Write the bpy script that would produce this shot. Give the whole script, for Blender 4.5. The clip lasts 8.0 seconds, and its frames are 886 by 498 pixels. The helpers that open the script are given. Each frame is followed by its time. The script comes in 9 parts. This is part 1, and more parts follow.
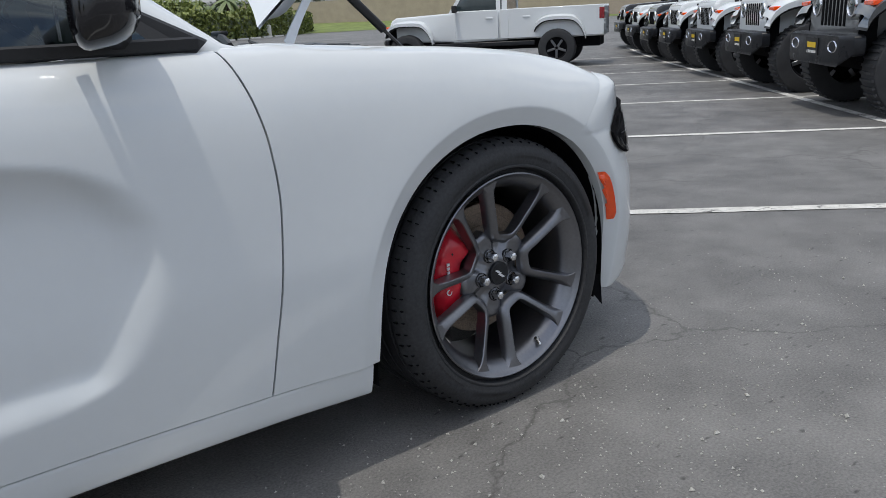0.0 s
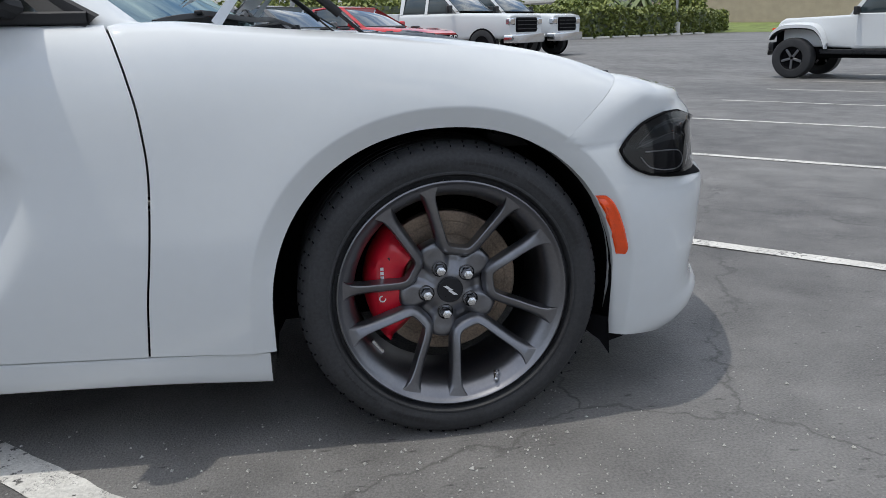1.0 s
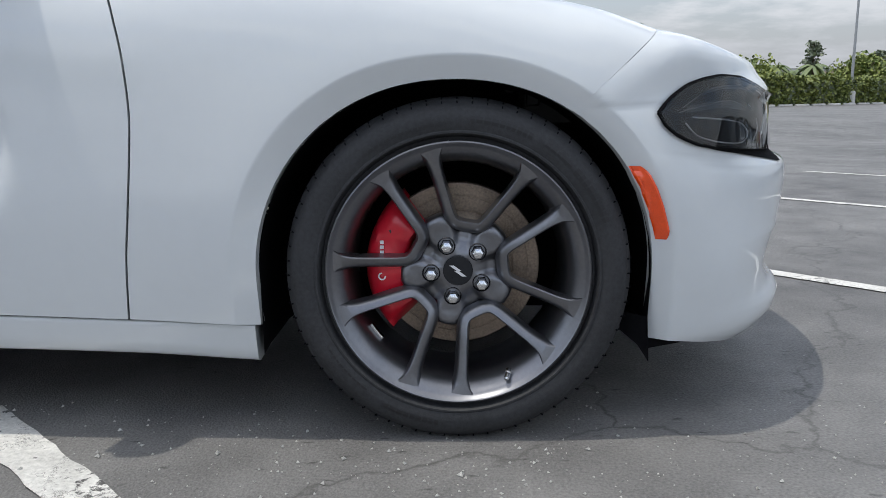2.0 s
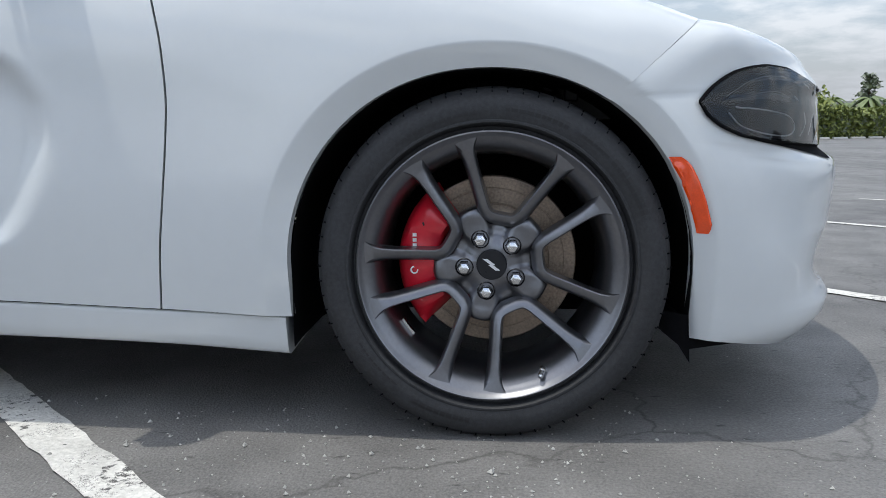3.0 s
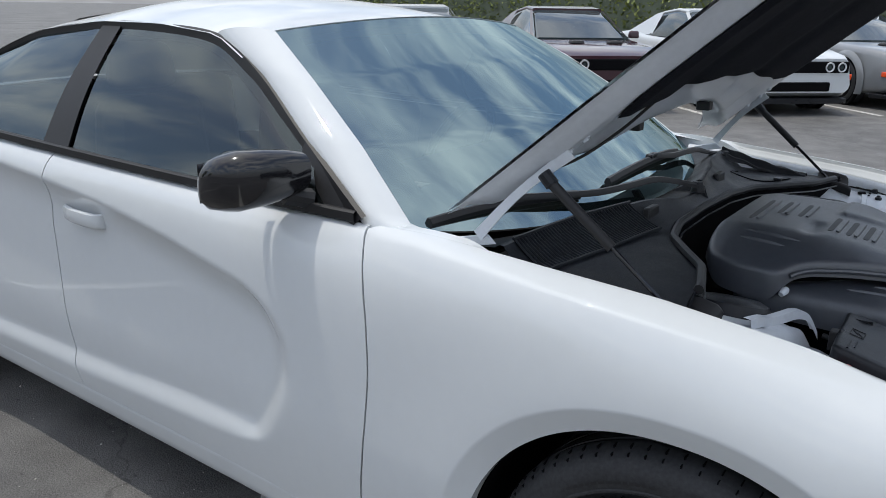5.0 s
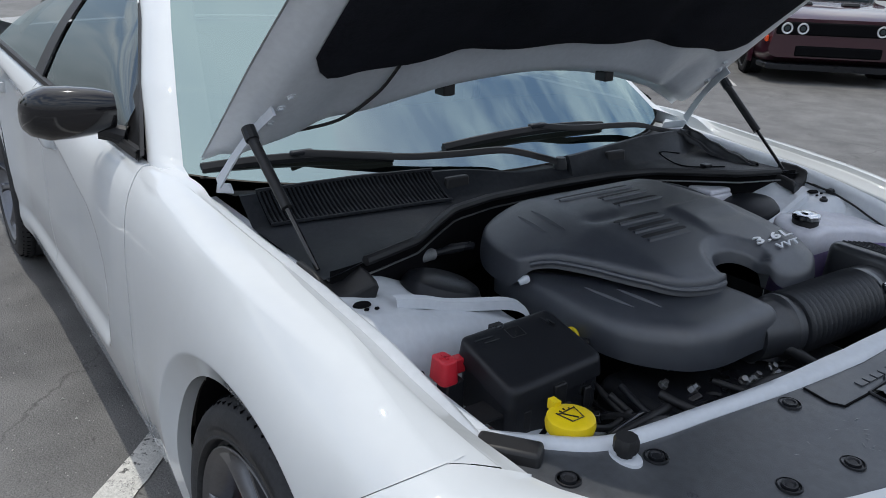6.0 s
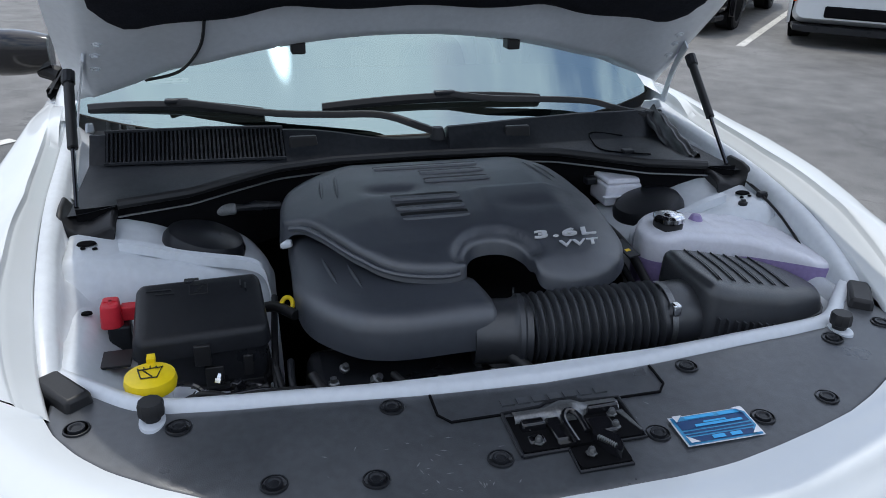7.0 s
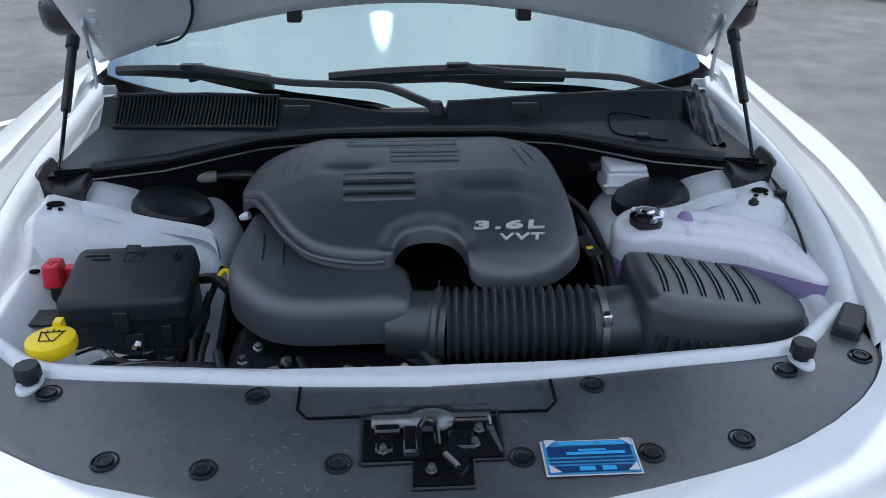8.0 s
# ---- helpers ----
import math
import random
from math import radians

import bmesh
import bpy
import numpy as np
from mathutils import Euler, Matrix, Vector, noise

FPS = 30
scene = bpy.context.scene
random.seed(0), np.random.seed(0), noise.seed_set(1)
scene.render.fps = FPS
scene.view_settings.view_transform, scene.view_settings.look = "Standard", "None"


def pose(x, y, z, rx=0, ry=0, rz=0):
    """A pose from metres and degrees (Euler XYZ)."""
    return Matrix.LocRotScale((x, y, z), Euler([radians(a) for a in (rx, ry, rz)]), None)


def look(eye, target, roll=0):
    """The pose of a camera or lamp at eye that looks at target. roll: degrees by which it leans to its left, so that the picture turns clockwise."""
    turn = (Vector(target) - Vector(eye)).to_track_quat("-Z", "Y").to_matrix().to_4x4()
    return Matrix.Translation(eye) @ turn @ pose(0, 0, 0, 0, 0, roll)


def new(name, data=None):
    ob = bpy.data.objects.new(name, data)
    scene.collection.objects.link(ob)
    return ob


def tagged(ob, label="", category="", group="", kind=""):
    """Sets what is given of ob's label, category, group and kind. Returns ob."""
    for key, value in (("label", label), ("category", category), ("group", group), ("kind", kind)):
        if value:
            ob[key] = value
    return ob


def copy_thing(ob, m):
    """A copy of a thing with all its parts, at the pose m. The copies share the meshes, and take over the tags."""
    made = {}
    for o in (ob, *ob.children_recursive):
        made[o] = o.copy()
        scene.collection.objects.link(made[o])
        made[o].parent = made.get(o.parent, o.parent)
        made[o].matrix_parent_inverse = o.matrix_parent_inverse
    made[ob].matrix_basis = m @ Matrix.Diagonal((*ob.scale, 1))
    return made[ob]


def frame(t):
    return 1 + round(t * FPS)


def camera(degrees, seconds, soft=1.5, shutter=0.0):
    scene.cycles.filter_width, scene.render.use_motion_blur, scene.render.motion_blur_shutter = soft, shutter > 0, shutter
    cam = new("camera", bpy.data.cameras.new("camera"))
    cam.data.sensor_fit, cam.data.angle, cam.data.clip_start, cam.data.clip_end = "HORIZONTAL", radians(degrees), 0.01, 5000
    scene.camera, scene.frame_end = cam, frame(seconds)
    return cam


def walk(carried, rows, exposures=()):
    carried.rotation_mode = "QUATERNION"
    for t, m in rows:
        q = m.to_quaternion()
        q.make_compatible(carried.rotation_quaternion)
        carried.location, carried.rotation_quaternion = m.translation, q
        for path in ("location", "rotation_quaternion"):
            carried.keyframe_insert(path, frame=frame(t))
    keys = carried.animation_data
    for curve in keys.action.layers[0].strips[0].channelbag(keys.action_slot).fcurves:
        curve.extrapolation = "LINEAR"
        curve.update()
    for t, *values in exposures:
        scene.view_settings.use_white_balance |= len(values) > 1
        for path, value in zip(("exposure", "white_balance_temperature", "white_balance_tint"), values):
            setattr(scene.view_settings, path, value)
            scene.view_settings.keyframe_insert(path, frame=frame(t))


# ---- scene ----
cam = camera(58.85, 8.0, soft=0.6)
PATH = [
    (0.0, pose(-1.3602, -2.3392, 1.0332, 73.31, 2.94, -39.51)),
    (0.5, pose(-0.8247, -2.5769, 1.0161, 73.67, 1.83, -23.92)),
    (1.0, pose(-0.3311, -2.6394, 0.9747, 74.10, 1.05, -10.41)),
    (1.5, pose(-0.0617, -2.5476, 0.8373, 76.58, 0.82, -2.42)),
    (3.0, pose(0.0213, -2.4835, 0.6359, 81.41, 0.30, 4.30)),
    (3.5, pose(0.0146, -2.4698, 0.6665, 80.81, 0.48, 10.11)),
    (4.0, pose(-0.0365, -2.3610, 0.8534, 80.75, 0.32, 19.62)),
    (4.2, pose(-0.0552, -2.3003, 1.0385, 78.97, 0.20, 22.44)),
    (5.3, pose(0.5630, -1.8829, 1.4525, 71.24, -1.06, 41.00)),
    (5.5, pose(0.7085, -1.7327, 1.4543, 70.90, -1.38, 44.67)),
    (6.0, pose(1.0784, -1.3082, 1.4622, 69.17, -1.79, 54.90)),
    (6.5, pose(1.3241, -0.8451, 1.4620, 67.43, -1.77, 65.03)),
    (7.0, pose(1.4465, -0.4305, 1.4776, 66.12, -1.43, 74.58)),
    (7.5, pose(1.4963, -0.1234, 1.5019, 64.73, -0.51, 82.59)),
    (8.0, pose(1.4311, -0.0305, 1.4953, 63.13, -0.18, 86.72)),
]
walk(cam, PATH, exposures=[(0.0, 0.20, 6750, 8), (1.5, 0.42, 6750, 8), (3.0, 0.60, 6600, 7), (4.2, 0.48, 6650, 8), (5.5, 0.22, 6750, 8), (6.0, 0.24, 6650, 8), (6.5, 0.36, 6550, 8), (7.0, 0.46, 6450, 8), (8.0, 0.64, 6250, 8)])

# ---- world and sun ----
SUN_ELEV, SUN_FROM = 74.3, (-0.985, -0.172)      # the sun stands high behind the white sedan
world = bpy.data.worlds.new("sky")
scene.world = world
world.use_nodes = True
wn, wl = world.node_tree.nodes, world.node_tree.links
wn.clear()
sky = wn.new("ShaderNodeTexSky")
sky.sky_type = "NISHITA"
sky.sun_disc = False
sky.sun_elevation = radians(SUN_ELEV)
sky.sun_rotation = math.atan2(SUN_FROM[0], SUN_FROM[1])
sky.dust_density = 2.0
sky.air_density = 1.0
coord = wn.new("ShaderNodeTexCoord")
sep = wn.new("ShaderNodeSeparateXYZ")
wl.new(coord.outputs["Generated"], sep.inputs[0])
# clouds on a flat layer: direction divided by its height
up = wn.new("ShaderNodeMath"); up.operation = "ADD"; up.inputs[1].default_value = 0.18
wl.new(sep.outputs["Z"], up.inputs[0])
mx = wn.new("ShaderNodeMath"); mx.operation = "MAXIMUM"; mx.inputs[1].default_value = 0.1
wl.new(up.outputs[0], mx.inputs[0])
dx = wn.new("ShaderNodeMath"); dx.operation = "DIVIDE"
dy = wn.new("ShaderNodeMath"); dy.operation = "DIVIDE"
wl.new(sep.outputs["X"], dx.inputs[0]); wl.new(mx.outputs[0], dx.inputs[1])
wl.new(sep.outputs["Y"], dy.inputs[0]); wl.new(mx.outputs[0], dy.inputs[1])
comb = wn.new("ShaderNodeCombineXYZ")
wl.new(dx.outputs[0], comb.inputs[0]); wl.new(dy.outputs[0], comb.inputs[1])
cl = wn.new("ShaderNodeTexNoise")
cl.inputs["Scale"].default_value = 2.3
cl.inputs["Detail"].default_value = 7.0
cl.inputs["Roughness"].default_value = 0.58
wl.new(comb.outputs[0], cl.inputs["Vector"])
ramp = wn.new("ShaderNodeMapRange")
ramp.inputs["From Min"].default_value = 0.43
ramp.inputs["From Max"].default_value = 0.60
ramp.inputs["To Min"].default_value = 0.0
ramp.inputs["To Max"].default_value = 0.85
wl.new(cl.outputs["Fac"], ramp.inputs["Value"])
# grey haze towards the horizon
hz = wn.new("ShaderNodeMapRange")
hz.inputs["From Min"].default_value = 0.05
hz.inputs["From Max"].default_value = 0.36
hz.inputs["To Min"].default_value = 0.90
hz.inputs["To Max"].default_value = 0.0
wl.new(sep.outputs["Z"], hz.inputs["Value"])
cmix = wn.new("ShaderNodeMix"); cmix.data_type = "RGBA"
wl.new(ramp.outputs[0], cmix.inputs["Factor"])
# thin haze evens out the bright sky near the sun
veil = wn.new("ShaderNodeVectorMath"); veil.operation = "MINIMUM"
veil.inputs[1].default_value = (6.0, 6.4, 7.2)
wl.new(sky.outputs[0], veil.inputs[0])
wl.new(veil.outputs[0], cmix.inputs["A"])
cmix.inputs["B"].default_value = (7.2, 7.5, 8.0, 1)
hmix = wn.new("ShaderNodeMix"); hmix.data_type = "RGBA"
wl.new(hz.outputs[0], hmix.inputs["Factor"])
wl.new(cmix.outputs["Result"], hmix.inputs["A"])
hmix.inputs["B"].default_value = (1.95, 2.05, 2.35, 1)
# bright thin cloud round the sun
dot = wn.new("ShaderNodeVectorMath"); dot.operation = "DOT_PRODUCT"
wl.new(coord.outputs["Generated"], dot.inputs[0])
_ce = math.cos(radians(SUN_ELEV))
dot.inputs[1].default_value = (SUN_FROM[0] * _ce, SUN_FROM[1] * _ce, math.sin(radians(SUN_ELEV)))
glow = wn.new("ShaderNodeMapRange")
glow.inputs["From Min"].default_value = 0.9995
glow.inputs["From Max"].default_value = 1.0
glow.interpolation_type = "SMOOTHSTEP"
wl.new(dot.outputs["Value"], glow.inputs["Value"])
gmul = wn.new("ShaderNodeMath"); gmul.operation = "MULTIPLY_ADD"
gmul.inputs[1].default_value = 3.0
gmul.inputs[2].default_value = 1.0
wl.new(glow.outputs[0], gmul.inputs[0])
gcol = wn.new("ShaderNodeVectorMath"); gcol.operation = "SCALE"
wl.new(hmix.outputs["Result"], gcol.inputs[0])
wl.new(gmul.outputs[0], gcol.inputs["Scale"])
bg = wn.new("ShaderNodeBackground")
bg.inputs["Strength"].default_value = 0.160
wl.new(gcol.outputs[0], bg.inputs["Color"])
wout = wn.new("ShaderNodeOutputWorld")
wl.new(bg.outputs[0], wout.inputs["Surface"])

sun_data = bpy.data.lights.new("sun", "SUN")
sun_data.energy = 1.48
sun_data.angle = radians(0.6)
sun_data.color = (1.0, 0.965, 0.91)
sun = new("sun", sun_data)
ce = math.cos(radians(SUN_ELEV))
ln = math.hypot(*SUN_FROM)
sun_dir = Vector((SUN_FROM[0] / ln * ce, SUN_FROM[1] / ln * ce, math.sin(radians(SUN_ELEV))))
sun.matrix_world = look(sun_dir * 60, (0, 0, 0))

# ---- materials ----
def shader(name, base, rough=0.5, metal=0.0, coat=0.0, var=0.06, scale=6.0, bump=0.0, bump_scale=80.0, spec=0.5, stain=None, trans=0.0, ior=1.45, alpha=1.0, rvar=0.0):
    """A node material: base colour varied by coarse and fine noise, fine relief by bump."""
    m = bpy.data.materials.new(name)
    m.use_nodes = True
    nt = m.node_tree
    n, l = nt.nodes, nt.links
    b = n["Principled BSDF"]
    b.inputs["Roughness"].default_value = rough
    b.inputs["Metallic"].default_value = metal
    b.inputs["Coat Weight"].default_value = coat
    b.inputs["Coat Roughness"].default_value = 0.03
    b.inputs["Specular IOR Level"].default_value = spec
    b.inputs["Transmission Weight"].default_value = trans
    b.inputs["IOR"].default_value = ior
    b.inputs["Alpha"].default_value = alpha
    tc = n.new("ShaderNodeTexCoord")
    if var > 0:
        a = n.new("ShaderNodeTexNoise")
        a.inputs["Scale"].default_value = scale
        a.inputs["Detail"].default_value = 6
        l.new(tc.outputs["Object"], a.inputs["Vector"])
        c = n.new("ShaderNodeTexNoise")
        c.inputs["Scale"].default_value = scale * 14
        c.inputs["Detail"].default_value = 3
        l.new(tc.outputs["Object"], c.inputs["Vector"])
        s = n.new("ShaderNodeMath"); s.operation = "ADD"
        l.new(a.outputs["Fac"], s.inputs[0]); l.new(c.outputs["Fac"], s.inputs[1])
        r = n.new("ShaderNodeMapRange")
        r.inputs["From Min"].default_value = 0.7
        r.inputs["From Max"].default_value = 1.3
        l.new(s.outputs[0], r.inputs["Value"])
        mix = n.new("ShaderNodeMix"); mix.data_type = "RGBA"
        lo = stain or tuple(max(0, v * (1 - var)) for v in base)
        hi = tuple(min(1, v * (1 + var)) for v in base)
        mix.inputs["A"].default_value = (*lo, 1)
        mix.inputs["B"].default_value = (*hi, 1)
        l.new(r.outputs[0], mix.inputs["Factor"])
        l.new(mix.outputs["Result"], b.inputs["Base Color"])
        if rvar > 0:
            rr = n.new("ShaderNodeMapRange")
            rr.inputs["From Min"].default_value = 0.35
            rr.inputs["From Max"].default_value = 0.65
            rr.inputs["To Min"].default_value = max(0.0, rough - rvar)
            rr.inputs["To Max"].default_value = min(1.0, rough + rvar)
            l.new(a.outputs["Fac"], rr.inputs["Value"])
            l.new(rr.outputs[0], b.inputs["Roughness"])
    else:
        b.inputs["Base Color"].default_value = (*base, 1)
    if bump > 0:
        t = n.new("ShaderNodeTexNoise")
        t.inputs["Scale"].default_value = bump_scale
        t.inputs["Detail"].default_value = 4
        l.new(tc.outputs["Object"], t.inputs["Vector"])
        bp = n.new("ShaderNodeBump")
        bp.inputs["Strength"].default_value = bump
        bp.inputs["Distance"].default_value = 0.004
        l.new(t.outputs["Fac"], bp.inputs["Height"])
        l.new(bp.outputs[0], b.inputs["Normal"])
    return m


M = {}
M["white"] = shader("white_paint", (0.635, 0.66, 0.675), 0.55, coat=1.0, var=0.012, scale=2.0, spec=0.15)
M["white_in"] = shader("white_primer_paint", (0.60, 0.63, 0.67), 0.42, coat=0.25, var=0.06, scale=5, rvar=0.1)
M["black_gloss"] = shader("gloss_black", (0.009, 0.009, 0.011), 0.12, coat=0.6, var=0.05, spec=0.4)
M["black_trim"] = shader("black_trim_rubber", (0.013, 0.013, 0.0145), 0.5, var=0.15, scale=10)
M["black_plastic"] = shader("black_grained_plastic", (0.014, 0.015, 0.018), 0.34, spec=0.34, var=0.18, scale=7, bump=0.12, bump_scale=700, rvar=0.08)
M["engine_plastic"] = shader("engine_cover_plastic", (0.048, 0.053, 0.064), 0.36, var=0.15, scale=4, bump=0.18, bump_scale=900, rvar=0.06, spec=0.85, ior=1.55)
M["duct_plastic"] = shader("intake_plastic", (0.030, 0.032, 0.037), 0.34, spec=0.9, var=0.15, scale=6, bump=0.12, bump_scale=900, rvar=0.06)
M["cover_plastic"] = shader("radiator_cover_plastic", (0.056, 0.060, 0.067), 0.36, spec=0.8, ior=1.5, var=0.25, scale=5, bump=0.1, bump_scale=600, rvar=0.1)
M["cowl"] = shader("faded_cowl_plastic", (0.020, 0.022, 0.026), 0.42, spec=0.17, var=0.25, scale=6, bump=0.1, bump_scale=700, rvar=0.1)
M["far_dark"] = shader("dark_rear_glass", (0.02, 0.025, 0.028), 0.05, coat=1.0, var=0.1)
# near black: shade of gaps and recesses in the colour; also black seals
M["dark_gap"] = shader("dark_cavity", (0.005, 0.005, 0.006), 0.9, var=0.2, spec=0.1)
M["tyre"] = shader("tyre_rubber", (0.031, 0.0318, 0.0345), 0.60, var=0.3, scale=9, bump=0.15, bump_scale=300, rvar=0.08, spec=0.35)
M["rim"] = shader("satin_graphite_alloy", (0.190, 0.193, 0.208), 0.31, metal=0.9, var=0.08, scale=8, bump=0.02, bump_scale=900)
M["chrome"] = shader("chrome_steel", (0.72, 0.73, 0.75), 0.16, metal=1.0, var=0.08, scale=30)
M["steel"] = shader("brake_steel", (0.24, 0.19, 0.15), 0.42, metal=0.7, var=0.35, scale=14)
M["red"] = shader("red_caliper_paint", (0.62, 0.012, 0.03), 0.32, coat=0.5, var=0.08)
M["red_plastic"] = shader("red_plastic", (0.55, 0.02, 0.035), 0.4, var=0.08)
M["orange"] = shader("orange_lens", (0.90, 0.075, 0.004), 0.15, coat=1.0, var=0.12, scale=30)
M["yellow"] = shader("yellow_plastic", (0.85, 0.62, 0.01), 0.38, var=0.06)
M["alu"] = shader("cast_aluminium", (0.22, 0.225, 0.23), 0.45, metal=0.9, var=0.25, scale=20)
M["silver"] = shader("silver_lettering", (0.74, 0.75, 0.77), 0.28, metal=0.3, var=0.03)
M["grey_mark"] = shader("faint_moulded_mark", (0.075, 0.077, 0.082), 0.5, var=0.1)
M["grey_scuff"] = shader("pale_scuff", (0.20, 0.205, 0.21), 0.6, var=0.3, scale=40)
M["liner"] = shader("hood_felt_liner", (0.012, 0.013, 0.018), 0.95, var=0.3, scale=10, bump=0.4, bump_scale=250, spec=0.15)
M["milk"] = shader("milky_reservoir_plastic", (0.66, 0.66, 0.72), 0.32, var=0.06, scale=9)
M["purple"] = shader("purple_coolant_behind_plastic", (0.27, 0.21, 0.40), 0.32, var=0.12, scale=9)
M["sign_yellow"] = shader("yellow_print", (0.75, 0.50, 0.02), 0.5)
M["blue_plate"] = shader("blue_metal_plate", (0.07, 0.33, 0.58), 0.3, metal=0.3, var=0.1)
M["blue_dark"] = shader("dark_blue_print", (0.012, 0.055, 0.16), 0.3, metal=0.2, var=0.1)
M["blue_light"] = shader("light_blue_print", (0.06, 0.42, 0.78), 0.3, metal=0.2, var=0.06)
M["seat"] = shader("dark_interior", (0.035, 0.036, 0.04), 0.7, var=0.15)


def road_paint():
    """White road paint, crazed and worn through to the asphalt in spots."""
    m = shader("worn_white_road_paint", (0.60, 0.585, 0.55), 0.78, var=0.22, scale=7, bump=0.7, bump_scale=150)
    n, l = m.node_tree.nodes, m.node_tree.links
    b = n["Principled BSDF"]
    old = b.inputs["Base Color"].links[0].from_socket
    tc = n.new("ShaderNodeTexCoord")
    pit = n.new("ShaderNodeTexNoise")
    pit.inputs["Scale"].default_value = 42
    pit.inputs["Detail"].default_value = 5
    pit.inputs["Roughness"].default_value = 0.7
    broad = n.new("ShaderNodeTexNoise")
    broad.inputs["Scale"].default_value = 5
    crack = n.new("ShaderNodeTexVoronoi")
    crack.feature = "DISTANCE_TO_EDGE"
    crack.inputs["Scale"].default_value = 4.5
    add = n.new("ShaderNodeVectorMath"); add.operation = "MULTIPLY_ADD"
    add.inputs[1].default_value = (0.16, 0.16, 0.16)
    for t in (pit, broad):
        l.new(tc.outputs["Object"], t.inputs["Vector"])
    l.new(pit.outputs["Color"], add.inputs[0]); l.new(tc.outputs["Object"], add.inputs[2])
    l.new(add.outputs[0], crack.inputs["Vector"])
    sm = n.new("ShaderNodeMath"); sm.operation = "MULTIPLY_ADD"; sm.inputs[1].default_value = 0.5
    l.new(broad.outputs["Fac"], sm.inputs[0]); l.new(pit.outputs["Fac"], sm.inputs[2])
    r = n.new("ShaderNodeMapRange")
    r.inputs["From Min"].default_value = 0.83
    r.inputs["From Max"].default_value = 0.90
    l.new(sm.outputs[0], r.inputs["Value"])
    c = n.new("ShaderNodeMapRange")
    c.inputs["From Min"].default_value = 0.004
    c.inputs["From Max"].default_value = 0.012
    c.inputs["To Min"].default_value = 0.75
    c.inputs["To Max"].default_value = 0.0
    l.new(crack.outputs["Distance"], c.inputs["Value"])
    mx2 = n.new("ShaderNodeMath"); mx2.operation = "MAXIMUM"
    l.new(r.outputs[0], mx2.inputs[0]); l.new(c.outputs[0], mx2.inputs[1])
    mix = n.new("ShaderNodeMix"); mix.data_type = "RGBA"
    l.new(mx2.outputs[0], mix.inputs["Factor"])
    l.new(old, mix.inputs["A"])
    mix.inputs["B"].default_value = (0.09, 0.087, 0.083, 1)
    l.new(mix.outputs["Result"], b.inputs["Base Color"])
    return m


M["line"] = road_paint()


def glass_mat(name, tint, rough=0.0, see=0.75, ior=1.6, shine=(1, 1, 1)):
    """Thin window glass: clear, tinted pass-through with a mirror coat by Fresnel."""
    m = bpy.data.materials.new(name)
    m.use_nodes = True
    n, l = m.node_tree.nodes, m.node_tree.links
    n.clear()
    out = n.new("ShaderNodeOutputMaterial")
    tr = n.new("ShaderNodeBsdfTransparent")
    tr.inputs[0].default_value = (*[see * v for v in tint], 1)
    gl = n.new("ShaderNodeBsdfGlossy")
    gl.inputs["Roughness"].default_value = rough
    gl.inputs[0].default_value = (*shine, 1)
    fr = n.new("ShaderNodeFresnel")
    fr.inputs[0].default_value = ior
    mix = n.new("ShaderNodeMixShader")
    l.new(fr.outputs[0], mix.inputs[0]); l.new(tr.outputs[0], mix.inputs[1]); l.new(gl.outputs[0], mix.inputs[2])
    l.new(mix.outputs[0], out.inputs[0])
    return m


M["windscreen"] = glass_mat("windscreen_glass", (0.80, 0.97, 0.95), see=0.22, ior=3.7, rough=0.015, shine=(0.74, 0.96, 1.0))
M["glass"] = glass_mat("tinted_side_glass", (0.70, 0.85, 0.88), see=0.25, ior=1.75, shine=(0.86, 0.97, 1.0))
M["lens"] = glass_mat("smoked_lamp_lens", (0.9, 0.9, 0.92), see=0.8, ior=1.42)


# ---- mesh helpers ----
def part(name, bm, material, parent=None, label="", smooth=True, bevel=0.0, angle=35):
    """Link a bmesh as one mesh object, under parent if given."""
    bmesh.ops.remove_doubles(bm, verts=bm.verts, dist=1e-5)
    bmesh.ops.recalc_face_normals(bm, faces=bm.faces)
    me = bpy.data.meshes.new(name)
    bm.to_mesh(me)
    bm.free()
    me.materials.append(material)
    if smooth:
        me.shade_smooth()
        me.set_sharp_from_angle(angle=radians(angle))
    ob = new(name, me)
    if parent is not None:
        ob.parent = parent
    if bevel > 0:
        mod = ob.modifiers.new("edge", "BEVEL")
        mod.width = bevel
        mod.segments = 2
        mod.limit_method = "ANGLE"
        mod.angle_limit = radians(40)
    if label:
        ob["label"] = label
    return ob


def thing(name, label, category, loc=(0, 0, 0), rz=0.0, group=""):
    ob = new(name)
    ob.empty_display_size = 0.2
    ob.matrix_world = pose(*loc, 0, 0, rz)
    return tagged(ob, label, category, group)


def box(bm, lo, hi, taper=(1, 1), m=None):
    """A box from lo to hi; its top may be scaled about its middle by taper."""
    x0, y0, z0 = lo
    x1, y1, z1 = hi
    cx, cy = (x0 + x1) / 2, (y0 + y1) / 2
    tx, ty = taper
    pts = [(x0, y0, z0), (x1, y0, z0), (x1, y1, z0), (x0, y1, z0)]
    pts += [(cx + (x - cx) * tx, cy + (y - cy) * ty, z1) for x, y, _ in pts[:4]]
    vs = [bm.verts.new(m @ Vector(p) if m else p) for p in pts]
    for f in ((3, 2, 1, 0), (4, 5, 6, 7), (0, 1, 5, 4), (1, 2, 6, 5), (2, 3, 7, 6), (3, 0, 4, 7)):
        bm.faces.new([vs[i] for i in f])
    return vs


